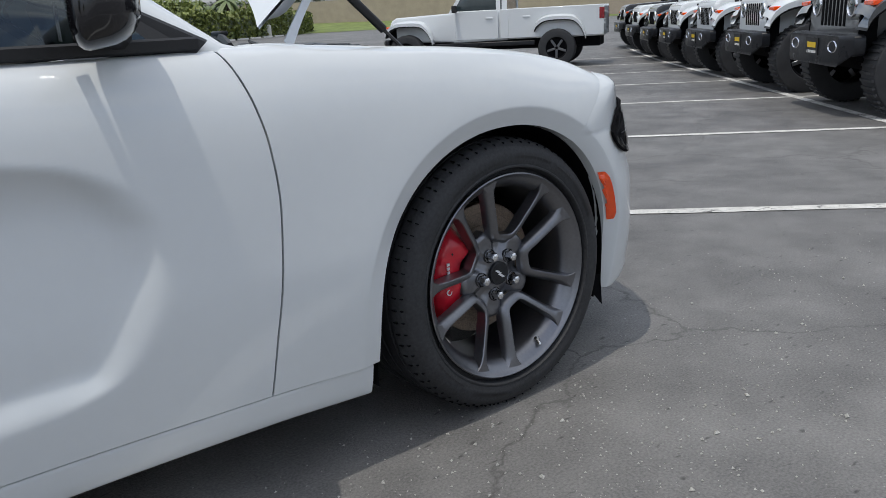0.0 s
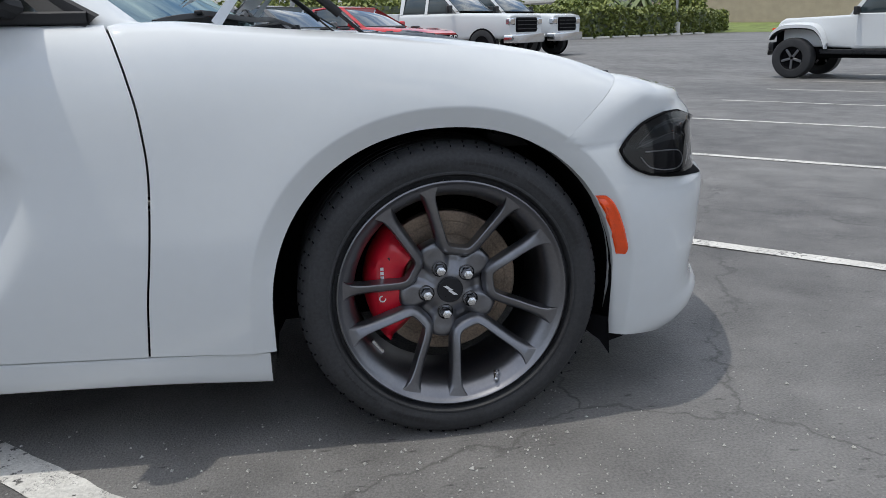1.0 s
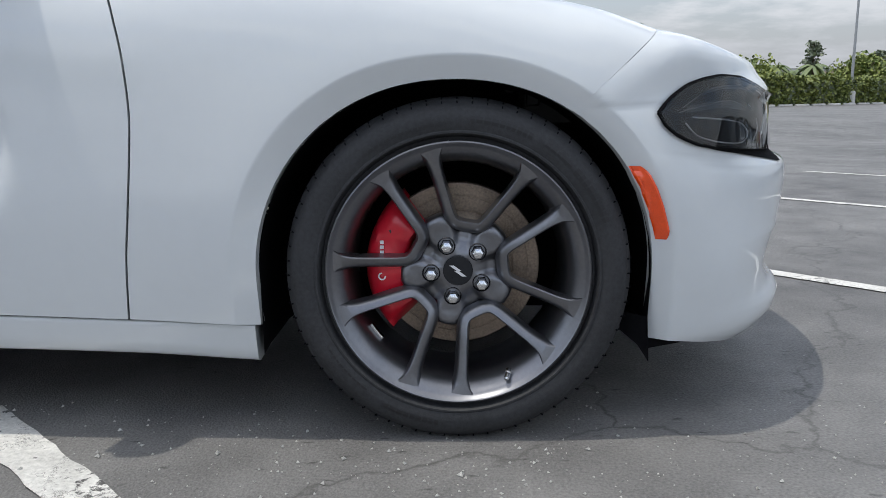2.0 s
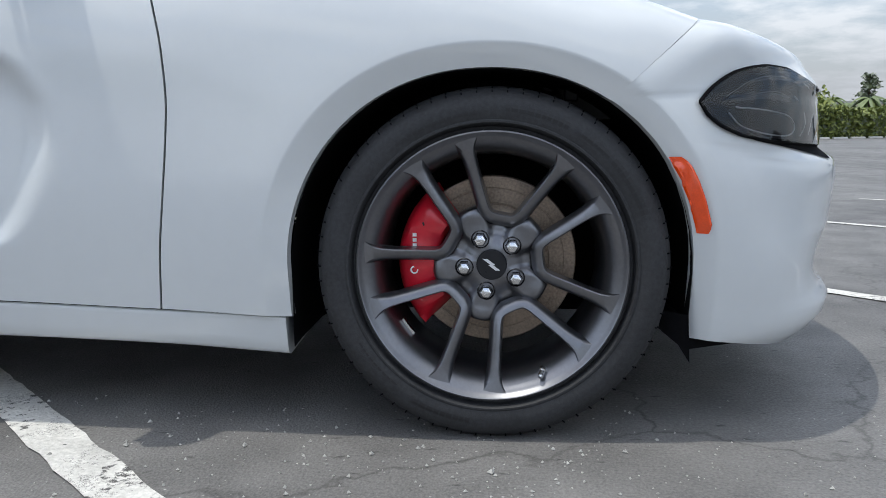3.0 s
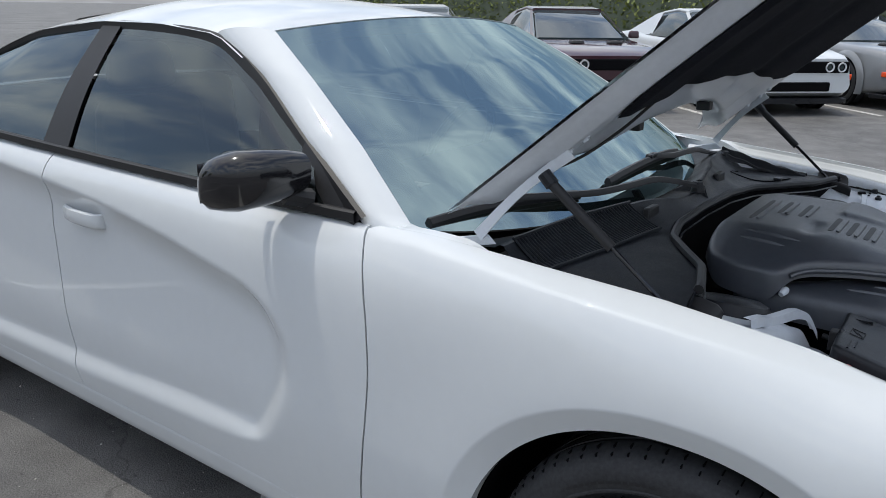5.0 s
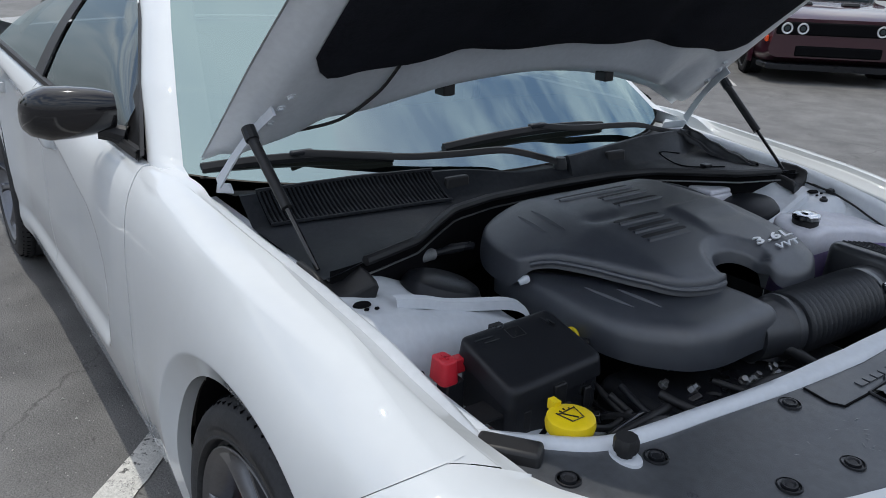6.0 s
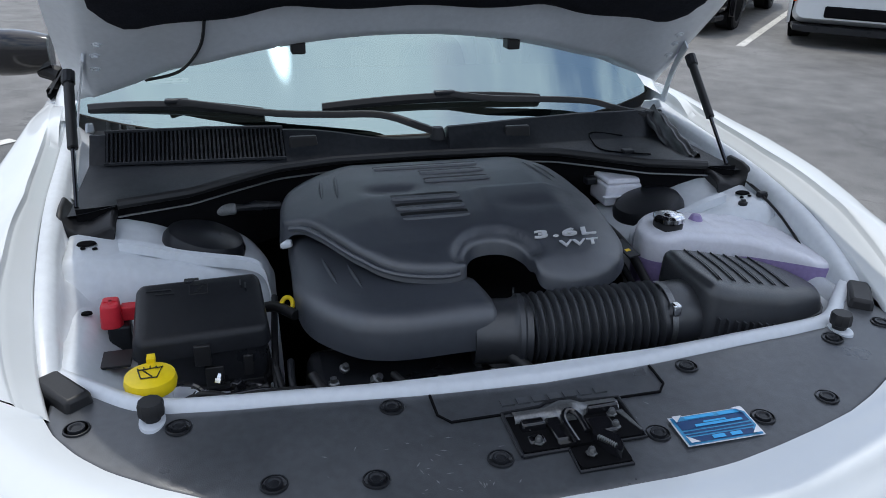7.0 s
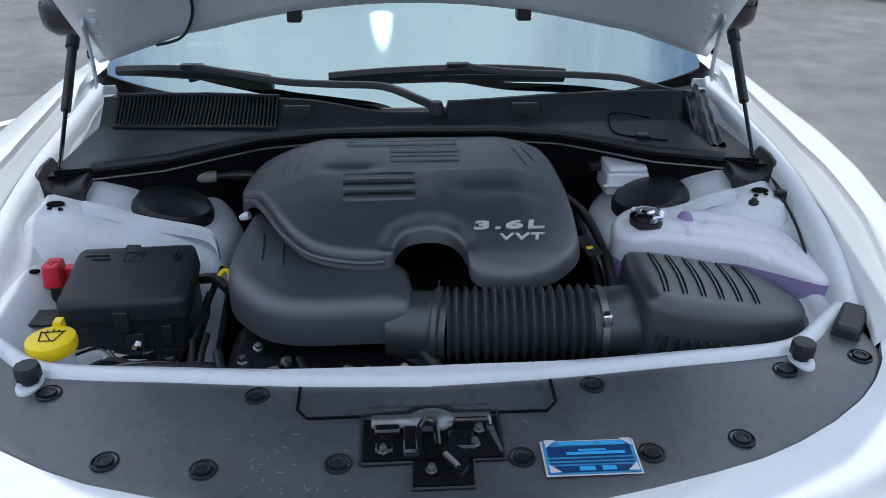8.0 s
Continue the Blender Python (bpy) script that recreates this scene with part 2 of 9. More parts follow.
def lathe(bm, profile, n=32, m=None, a0=0.0, a1=2 * math.pi):
    """Turn (radius, height) pairs about z."""
    full = abs(a1 - a0 - 2 * math.pi) < 1e-6
    rings = []
    for k in range(n if full else n + 1):
        a = a0 + (a1 - a0) * k / n
        rings.append([bm.verts.new((m or Matrix()) @ Vector((r * math.cos(a), r * math.sin(a), h))) for r, h in profile])
    for k in range(n):
        A, B = rings[k], rings[(k + 1) % len(rings)]
        for i in range(len(profile) - 1):
            try:
                bm.faces.new((A[i], B[i], B[i + 1], A[i + 1]))
            except ValueError:
                pass
    return rings


def prism(bm, outline, z0, z1, inset=0.0, m=None, top=True, zfun=None):
    """Extrude a closed (x, y) outline from z0 to z1, the top drawn in by inset towards its middle."""
    n = len(outline)
    cx, cy = sum(p[0] for p in outline) / n, sum(p[1] for p in outline) / n
    m = m or Matrix()

    def tuck(p):
        d = math.hypot(p[0] - cx, p[1] - cy) or 1
        k = max(0.0, 1 - inset / d)
        return cx + (p[0] - cx) * k, cy + (p[1] - cy) * k
    lo = [bm.verts.new(m @ Vector((p[0], p[1], z0))) for p in outline]
    hi = [bm.verts.new(m @ Vector((*tuck(p), z1 if zfun is None else zfun(*p)))) for p in outline]
    for i in range(n):
        j = (i + 1) % n
        bm.faces.new((lo[i], lo[j], hi[j], hi[i]))
    if top:
        bm.faces.new(hi)
    bm.faces.new(lo[::-1])


def sheet(bm, fn, nu, nv, us=None, vs=None):
    """A grid of points fn(u, v) with u, v in 0..1."""
    us = us or [i / nu for i in range(nu + 1)]
    vs = vs or [j / nv for j in range(nv + 1)]
    g = [[bm.verts.new(fn(u, v)) for v in vs] for u in us]
    for i in range(len(us) - 1):
        for j in range(len(vs) - 1):
            try:
                bm.faces.new((g[i][j], g[i + 1][j], g[i + 1][j + 1], g[i][j + 1]))
            except ValueError:
                pass
    return g


def tube(bm, pts, r, n=8, radii=None, caps=True):
    """A round bar along points."""
    pts = [Vector(p) for p in pts]
    rings = []
    ref = None
    for i, p in enumerate(pts):
        d = (pts[min(i + 1, len(pts) - 1)] - pts[max(i - 1, 0)]).normalized()
        if ref is None:
            ref = d.orthogonal().normalized()
        ref = (ref - d * ref.dot(d)).normalized()
        b = d.cross(ref)
        rr = radii[i] if radii else r
        rings.append([bm.verts.new(p + (ref * math.cos(2 * math.pi * k / n) + b * math.sin(2 * math.pi * k / n)) * rr) for k in range(n)])
    for A, B in zip(rings, rings[1:]):
        for k in range(n):
            bm.faces.new((A[k], A[(k + 1) % n], B[(k + 1) % n], B[k]))
    if caps:
        bm.faces.new(rings[0][::-1])
        bm.faces.new(rings[-1])


def smooth_path(pts, n=8):
    """Catmull-Rom through points of any size."""
    out = []
    P = [Vector(p) for p in pts]
    for i in range(len(P) - 1):
        a, b, c, d = P[max(i - 1, 0)], P[i], P[i + 1], P[min(i + 2, len(P) - 1)]
        for k in range(n):
            t = k / n
            out.append(0.5 * ((2 * b) + (c - a) * t + (2 * a - 5 * b + 4 * c - d) * t * t + (3 * b - a - 3 * c + d) * t ** 3))
    out.append(P[-1])
    return out


def closed_path(pts, n=6):
    P = [Vector(p) for p in pts]
    out, N = [], len(pts)
    for i in range(N):
        a, b, c, d = P[i - 1], P[i], P[(i + 1) % N], P[(i + 2) % N]
        for k in range(n):
            t = k / n
            out.append(0.5 * ((2 * b) + (c - a) * t + (2 * a - 5 * b + 4 * c - d) * t * t + (3 * b - a - 3 * c + d) * t ** 3))
    return out


def lerp(x, xs, ys):
    return float(np.interp(x, xs, ys))


def glide(x, xs, ys):
    """Smooth curve through points, held to their order."""
    if x <= xs[0] or x >= xs[-1]:
        return ys[0] if x <= xs[0] else ys[-1]
    n = len(xs)
    k = int(np.searchsorted(xs, x, side="right")) - 1
    d = [(ys[i + 1] - ys[i]) / (xs[i + 1] - xs[i]) for i in range(n - 1)]

    def slope(i):
        if i == 0 or i == n - 1:
            return d[min(i, n - 2)]
        return 0.0 if d[i - 1] * d[i] <= 0 else 2 * d[i - 1] * d[i] / (d[i - 1] + d[i])
    h = xs[k + 1] - xs[k]
    t = (x - xs[k]) / h
    return (1 + 2 * t) * (1 - t) ** 2 * ys[k] + t * (1 - t) ** 2 * h * slope(k) + t * t * (3 - 2 * t) * ys[k + 1] + t * t * (t - 1) * h * slope(k + 1)


def sstep(t):
    t = min(1.0, max(0.0, t))
    return t * t * (3 - 2 * t)


def rounded(outline, r=0.02, n=4):
    """Round the corners of a closed 2D outline."""
    out, N = [], len(outline)
    for i in range(N):
        p, a, b = Vector(outline[i]), Vector(outline[i - 1]), Vector(outline[(i + 1) % N])
        da, db = a - p, b - p
        k = min(r, da.length * 0.45, db.length * 0.45)
        s, e = p + da.normalized() * k, p + db.normalized() * k
        for j in range(n + 1):
            t = j / n
            out.append(tuple((1 - t) ** 2 * s + 2 * t * (1 - t) * p + t * t * e))
    return out

# ---- ground ----
def asphalt():
    m = bpy.data.materials.new("worn_asphalt")
    m.use_nodes = True
    n, l = m.node_tree.nodes, m.node_tree.links
    b = n["Principled BSDF"]
    tc = n.new("ShaderNodeTexCoord")

    def noise_tex(scale, detail=4, rough=0.55):
        t = n.new("ShaderNodeTexNoise")
        t.inputs["Scale"].default_value = scale
        t.inputs["Detail"].default_value = detail
        t.inputs["Roughness"].default_value = rough
        l.new(tc.outputs["Object"], t.inputs["Vector"])
        return t
    big, mid, fine = noise_tex(0.35, 6), noise_tex(3.2, 5, 0.6), noise_tex(140, 2)
    grit = n.new("ShaderNodeTexVoronoi")
    grit.inputs["Scale"].default_value = 190
    l.new(tc.outputs["Object"], grit.inputs["Vector"])
    # pale single stones
    dots = n.new("ShaderNodeTexVoronoi")
    dots.inputs["Scale"].default_value = 38
    l.new(tc.outputs["Object"], dots.inputs["Vector"])
    dr = n.new("ShaderNodeMapRange")
    dr.inputs["From Min"].default_value = 0.05
    dr.inputs["From Max"].default_value = 0.13
    dr.inputs["To Min"].default_value = 1.0
    dr.inputs["To Max"].default_value = 0.0
    l.new(dots.outputs["Distance"], dr.inputs["Value"])
    pick = n.new("ShaderNodeMath"); pick.operation = "GREATER_THAN"; pick.inputs[1].default_value = 0.87
    psep = n.new("ShaderNodeSeparateColor")
    l.new(dots.outputs["Color"], psep.inputs[0])
    l.new(psep.outputs[0], pick.inputs[0])
    dm = n.new("ShaderNodeMath"); dm.operation = "MULTIPLY"
    l.new(dr.outputs[0], dm.inputs[0]); l.new(pick.outputs[0], dm.inputs[1])
    # colour
    add = n.new("ShaderNodeMath"); add.operation = "ADD"
    l.new(big.outputs["Fac"], add.inputs[0]); l.new(mid.outputs["Fac"], add.inputs[1])
    add2 = n.new("ShaderNodeMath"); add2.operation = "ADD"
    l.new(add.outputs[0], add2.inputs[0]); l.new(fine.outputs["Fac"], add2.inputs[1])
    rg = n.new("ShaderNodeMapRange")
    rg.inputs["From Min"].default_value = 1.12
    rg.inputs["From Max"].default_value = 1.92
    l.new(add2.outputs[0], rg.inputs["Value"])
    mix = n.new("ShaderNodeMix"); mix.data_type = "RGBA"
    mix.inputs["A"].default_value = (0.064, 0.062, 0.061, 1)
    mix.inputs["B"].default_value = (0.222, 0.216, 0.208, 1)
    l.new(rg.outputs[0], mix.inputs["Factor"])
    mix2 = n.new("ShaderNodeMix"); mix2.data_type = "RGBA"
    l.new(mix.outputs["Result"], mix2.inputs["A"])
    mix2.inputs["B"].default_value = (0.46, 0.45, 0.43, 1)
    l.new(dm.outputs[0], mix2.inputs["Factor"])
    # small dark pits
    pits = n.new("ShaderNodeTexVoronoi")
    pits.inputs["Scale"].default_value = 24
    dash = n.new("ShaderNodeMapping")
    dash.inputs["Rotation"].default_value = (0, 0, 0.12)
    dash.inputs["Scale"].default_value = (0.45, 1.35, 1)
    wob = noise_tex(22, 3)
    wa = n.new("ShaderNodeVectorMath"); wa.operation = "MULTIPLY_ADD"
    wa.inputs[1].default_value = (0.035, 0.035, 0.035)
    l.new(wob.outputs["Color"], wa.inputs[0]); l.new(tc.outputs["Object"], wa.inputs[2])
    l.new(wa.outputs[0], dash.inputs["Vector"])
    l.new(dash.outputs[0], pits.inputs["Vector"])
    pr = n.new("ShaderNodeMapRange")
    pr.inputs["From Min"].default_value = 0.06
    pr.inputs["From Max"].default_value = 0.19
    pr.inputs["To Min"].default_value = 0.75
    pr.inputs["To Max"].default_value = 0.0
    l.new(pits.outputs["Distance"], pr.inputs["Value"])
    pick2 = n.new("ShaderNodeMath"); pick2.operation = "GREATER_THAN"; pick2.inputs[1].default_value = 0.70
    psep2 = n.new("ShaderNodeSeparateColor")
    l.new(pits.outputs["Color"], psep2.inputs[0])
    l.new(psep2.outputs[1], pick2.inputs[0])
    pm = n.new("ShaderNodeMath"); pm.operation = "MULTIPLY"
    l.new(pr.outputs[0], pm.inputs[0]); l.new(pick2.outputs[0], pm.inputs[1])
    mixp = n.new("ShaderNodeMix"); mixp.data_type = "RGBA"
    l.new(mix2.outputs["Result"], mixp.inputs["A"])
    mixp.inputs["B"].default_value = (0.03, 0.029, 0.028, 1)
    l.new(pm.outputs[0], mixp.inputs["Factor"])
    mix2 = mixp
    # hairline cracks
    cr = n.new("ShaderNodeTexVoronoi")
    cr.feature = "DISTANCE_TO_EDGE"
    cr.inputs["Scale"].default_value = 0.42
    warp = noise_tex(2.2, 5)
    va = n.new("ShaderNodeVectorMath"); va.operation = "MULTIPLY_ADD"
    va.inputs[1].default_value = (0.5, 0.5, 0.5)
    l.new(warp.outputs["Color"], va.inputs[0]); l.new(tc.outputs["Object"], va.inputs[2])
    l.new(va.outputs[0], cr.inputs["Vector"])
    ck = n.new("ShaderNodeMapRange")
    ck.inputs["From Min"].default_value = 0.0
    ck.inputs["From Max"].default_value = 0.0038
    ck.inputs["To Min"].default_value = 1.0
    ck.inputs["To Max"].default_value = 0.0
    l.new(cr.outputs["Distance"], ck.inputs["Value"])
    ckm = n.new("ShaderNodeMath"); ckm.operation = "MULTIPLY"
    l.new(ck.outputs[0], ckm.inputs[0]); l.new(mid.outputs["Fac"], ckm.inputs[1])
    mix3 = n.new("ShaderNodeMix"); mix3.data_type = "RGBA"
    l.new(mix2.outputs["Result"], mix3.inputs["A"])
    mix3.inputs["B"].default_value = (0.035, 0.033, 0.031, 1)
    l.new(ckm.outputs[0], mix3.inputs["Factor"])
    l.new(mix3.outputs["Result"], b.inputs["Base Color"])
    b.inputs["Roughness"].default_value = 0.60
    b.inputs["Specular IOR Level"].default_value = 0.35
    h = n.new("ShaderNodeMath"); h.operation = "ADD"
    l.new(grit.outputs["Distance"], h.inputs[0]); l.new(fine.outputs["Fac"], h.inputs[1])
    bp = n.new("ShaderNodeBump")
    bp.inputs["Strength"].default_value = 0.45
    bp.inputs["Distance"].default_value = 0.003
    l.new(h.outputs[0], bp.inputs["Height"])
    l.new(bp.outputs[0], b.inputs["Normal"])
    return m


M["asphalt"] = asphalt()

# The bays run at 45 degrees to the sedan: n counts across the bays, s along them.
RT = math.sqrt(0.5)


def fall(n, s):
    """Height of the ground: the lot falls gently to a shallow valley and rises again."""
    return -0.0165 * min(15.0, max(0.0, n - 1.2)) * (1 - sstep((n - 19.0) / 13.0)) * sstep((s + 9.0) / 5.0)


def bay(n, s, z=0.0):
    return Vector(((n + s) * RT, (n - s) * RT, z + fall(n, s)))


bm = bmesh.new()
cut = [-990.0, -300.0, -60.0, -20.0, -9.0]
NS = cut + [-3.0, 1.2] + [1.2 + 0.8 * k for k in range(1, 40)] + [34.0, 60.0, 300.0, 990.0]
SS = cut + [-9.0 + 0.5 * k for k in range(1, 12)] + [2.0, 10.0, 20.0, 60.0, 300.0, 990.0]
grid = [[bm.verts.new(bay(a, b)) for b in SS] for a in NS]
for A, B in zip(grid, grid[1:]):
    for k in range(len(SS) - 1):
        bm.faces.new((A[k], B[k], B[k + 1], A[k + 1]))
tagged(part("ground", bm, M["asphalt"]), "worn grey asphalt of an open car park", "ground", kind="structure")


def worn_line(name, n0, s0, s1, width=0.10, wear=0.0, across=False, skew=0.0):
    """A painted line of ragged edges, 4 mm thick; wear adds holes."""
    rnd = random.Random(int(n0 * 100 + s0 * 7))
    bm = bmesh.new()
    steps = max(8, int(abs(s1 - s0) / 0.05))
    rows = []
    for i in range(steps + 1):
        s = s0 + (s1 - s0) * i / steps
        e = [-width / 2 + rnd.uniform(-1, 1) * 0.004, -width / 6, width / 6, width / 2 + rnd.uniform(-1, 1) * 0.004]
        rows.append([bm.verts.new(bay(s, n0 + d, 0.004) if across else bay(n0 + skew * s + d, s, 0.004)) for d in e])
    for A, B in zip(rows, rows[1:]):
        for k in range(3):
            if rnd.random() >= wear:
                bm.faces.new((A[k], A[k + 1], B[k + 1], B[k]))
    ob = part(name, bm, M["line"])
    return tagged(ob, "worn white painted parking line on asphalt", "road marking", kind="structure")


for k in range(-4, 8):
    worn_line("parking_line", -1.34 + 2.745 * k, -1.6, 9.2 if k > 0 else 3.75, 0.105 if k == 0 else 0.095, 0.0, skew=0.04 if k == 0 else 0.0)
worn_line("parking_line", 3.80, -8.0, 22.0, 0.10, 0.0, across=True)
for k in range(-3, 7):
    worn_line("parking_line", 1.74 + 2.60 * k, -8.62, -14.2, 0.10)

# loose grit and small stones on the asphalt
bm = bmesh.new()
rnd = random.Random(31)
for k in range(2600):
    x, y = rnd.gauss(0.0, 1.5), rnd.uniform(-3.2, -0.75)
    if rnd.random() < 0.4:
        x, y = rnd.gauss(-0.1, 0.7), rnd.gauss(-1.35, 0.28)
    r = min(0.009, 0.0016 + rnd.expovariate(1 / 0.0012))
    m = Matrix.Translation((x, y, r * 0.35)) @ Matrix.Rotation(rnd.uniform(0, 6.28), 4, "Z")
    pts = [bm.verts.new(m @ Vector((r * rnd.uniform(0.7, 1.3) * px, r * rnd.uniform(0.7, 1.3) * py, r * pz))) for px, py, pz in ((1, 0, 0), (-0.5, 0.87, 0), (-0.5, -0.87, 0), (0.1, 0.1, 0.9), (0, 0, -0.6))]
    for f in ((0, 1, 3), (1, 2, 3), (2, 0, 3), (1, 0, 4), (2, 1, 4), (0, 2, 4)):
        bm.faces.new([pts[i] for i in f])
me = bpy.data.meshes.new("loose_grit")
bm.to_mesh(me)
bm.free()
me.materials.append(shader("pale_grit_stone", (0.42, 0.41, 0.38), 0.85, var=0.5, scale=30))
tagged(new("loose_grit", me), "pale loose grit scattered on the asphalt", "gravel", kind="stuff")

# ---- the white sedan ----
sedan = thing("sedan_car", "white four-door sedan with its hood propped open", "car")

AX, AZ, AR = -0.007, 0.345, 0.412               # wheel arch: middle and radius
TOPX = [-3.6, -0.74, -0.60, -0.48, -0.31, -0.11, 0.126, 0.28, 0.40, 0.55]
TOPZ = [1.060, 0.990, 0.992, 0.984, 0.971, 0.957, 0.931, 0.900, 0.861, 0.812]
INX = [-3.6, -0.75, -0.50, -0.15, 0.13, 0.40, 0.55]
INY = [0.84, 0.815, 0.795, 0.775, 0.752, 0.715, 0.66]


def top_z(x):
    return glide(x, TOPX, TOPZ)


def inner_y(x):
    return glide(x, INX, INY)


def crest_w(x):
    """How far the crest of the fender stands outside its inner edge."""
    return lerp(x, [-0.10, 0.15, 0.42], [0.028, 0.050, 0.112])


def crest_fall(x):
    return lerp(x, [-0.05, 0.15, 0.42], [0.006, 0.012, 0.034])


def crest_y(x):
    return inner_y(x) + crest_w(x)


def arch_r(x, z, cx=AX):
    if z < AZ:
        return abs(x - cx)
    return ((abs(x - cx)) ** 2.12 + (abs(z - AZ)) ** 2.12) ** (1 / 2.12)


def scallop(x, z):
    """Depth of the long hollow in the doors."""
    zu = glide(x, [-2.9, -1.69, -1.36, -1.13, -0.984], [1.0, 0.920, 0.876, 0.832, 0.806])
    zb = lerp(x, [-2.6, -1.77, -1.24, -1.08], [0.325, 0.343, 0.366, 0.377])
    xf = glide(z, [0.378, 0.408, 0.484, 0.573, 0.635, 0.683, 0.742, 0.806], [-1.06, -1.000, -0.932, -0.892, -0.878, -0.882, -0.918, -0.985])
    d1 = 1 - (1 - min(1.0, max(0.0, zu - z) / 0.115)) ** 2.3
    d2 = sstep((z - zb) / 0.075)
    d3 = sstep((xf - x) / 0.105)
    fade = sstep((x + 3.0) / 0.7)
    return 0.040 * max(0.0, 1 - ((1 - d1) ** 3 + (1 - d2) ** 3 + (1 - d3) ** 3) ** (1 / 3)) * fade * (0.55 + 0.45 * sstep((z - 0.3) / 0.5))


def flare(x, z, cx=AX):
    """How far the wheel arch swells out of the body side."""
    r = arch_r(x, z, cx)
    e = fold_r(x, cx)
    if r > e:
        return 0.015 * math.exp(-((r - e) / 0.13) ** 1.5)
    soft = 0.35 + 0.65 * sstep((z - 0.36) / 0.22) if x < cx else 1.0
    return 0.015 - 0.026 * soft * min(1.0, (e - r) / 0.050)


def side_base(x, z):
    """Half-width of the body side without its arch flares."""
    q = max(0.0, top_z(x) - z)
    c = crest_y(x)
    full = lerp(x, [-1.4, -0.8, -0.62, -0.3], [0.928, 0.934, 0.934, 0.928])
    drop = full - c
    y = full - drop * math.exp(-(q / lerp(x, [0.0, 0.42], [0.048, 0.024])) ** 0.8)
    # broad, nearly flat fender top that ends in a soft fold
    w = sstep((x + 0.95) / 0.25) * (1 - sstep((x - 0.13) / 0.24))
    if w > 0:
        f, qf = lerp(x, [-0.7, -0.2, 0.0, 0.2], [0.870, 0.886, 0.876, 0.850]), 0.014
        t = c + (f - c) * (q / qf) ** 0.65 if q < qf else f + (full - f) * (1 - math.exp(-(q - qf) / lerp(x, [-0.7, -0.3], [0.075, 0.055])))
        y += (t - y) * w
    if z < 0.55:
        y -= 0.042 * ((0.55 - z) / 0.30) ** 1.6
    # narrower towards the nose
    y -= 0.055 * sstep((x - 0.18) / 0.5) ** 1.3
    return y + 0.004 - scallop(x, z)


def side_y(x, z):
    """Half-width of the body side at x and height z."""
    return side_base(x, z) + flare(x, z) + flare(x, z, -3.052)


def body(x, z, side=-1):
    return Vector((x, side * side_y(x, z), z))


def door_seam(z):
    return glide(z, [0.25, 0.30, 0.40, 0.50, 0.60, 0.70, 0.80, 0.88, 0.93, 0.96, 0.99], [-0.702, -0.696, -0.684, -0.668, -0.656, -0.649, -0.656, -0.672, -0.687, -0.698, -0.714])


def rear_seam(z):
    return lerp(z, [0.25, 0.38, 0.55, 0.8, 1.03], [-1.848, -1.874, -1.899, -1.925, -1.90])


def back_seam(z):
    return lerp(z, [0.25, 0.5, 0.75, 0.9, 1.05], [-2.62, -2.60, -2.70, -2.86, -2.98])


SEAM_LO, SEAM_HI = (0.232, 0.697), (0.412, 0.8565)   # fender to bumper joint


def smooth_lerp(pts, m):
    """m points evenly spread along a bent line."""
    P = [Vector(p) for p in pts]
    acc = [0.0]
    for a, b in zip(P, P[1:]):
        acc.append(acc[-1] + (b - a).length)
    out = []
    for i in range(m):
        t = acc[-1] * i / (m - 1)
        k = min(len(P) - 2, max(0, int(np.searchsorted(acc, t, side="right")) - 1))
        w = (t - acc[k]) / max(1e-9, acc[k + 1] - acc[k])
        out.append(P[k].lerp(P[k + 1], w))
    return out


def arch_line(a0, a1, m, cx=AX):
    """Points of the arch edge from angle a0 to a1 (degrees, 0 forward, 90 up)."""
    out = []
    for i in range(m):
        a = radians(a0 + (a1 - a0) * i / (m - 1))
        c, s = math.cos(a), math.sin(a)
        k = AR / ((abs(c) ** 2.12 + abs(s) ** 2.12) ** (1 / 2.12))
        out.append(Vector((cx + c * k, AZ + s * k)))
    return out


SILLX = [-2.7, -1.2, -0.72, -0.43]


def sill_top(x):
    return glide(x, SILLX, [0.284, 0.276, 0.260, 0.247])


def sill_foot(x):
    return glide(x, SILLX, [0.200, 0.191, 0.177, 0.158])


def fold_r(x, cx=AX):
    """Radius of the fold round the wheel arch."""
    return 0.458 + 0.004 * sstep((cx - x) / 0.35)


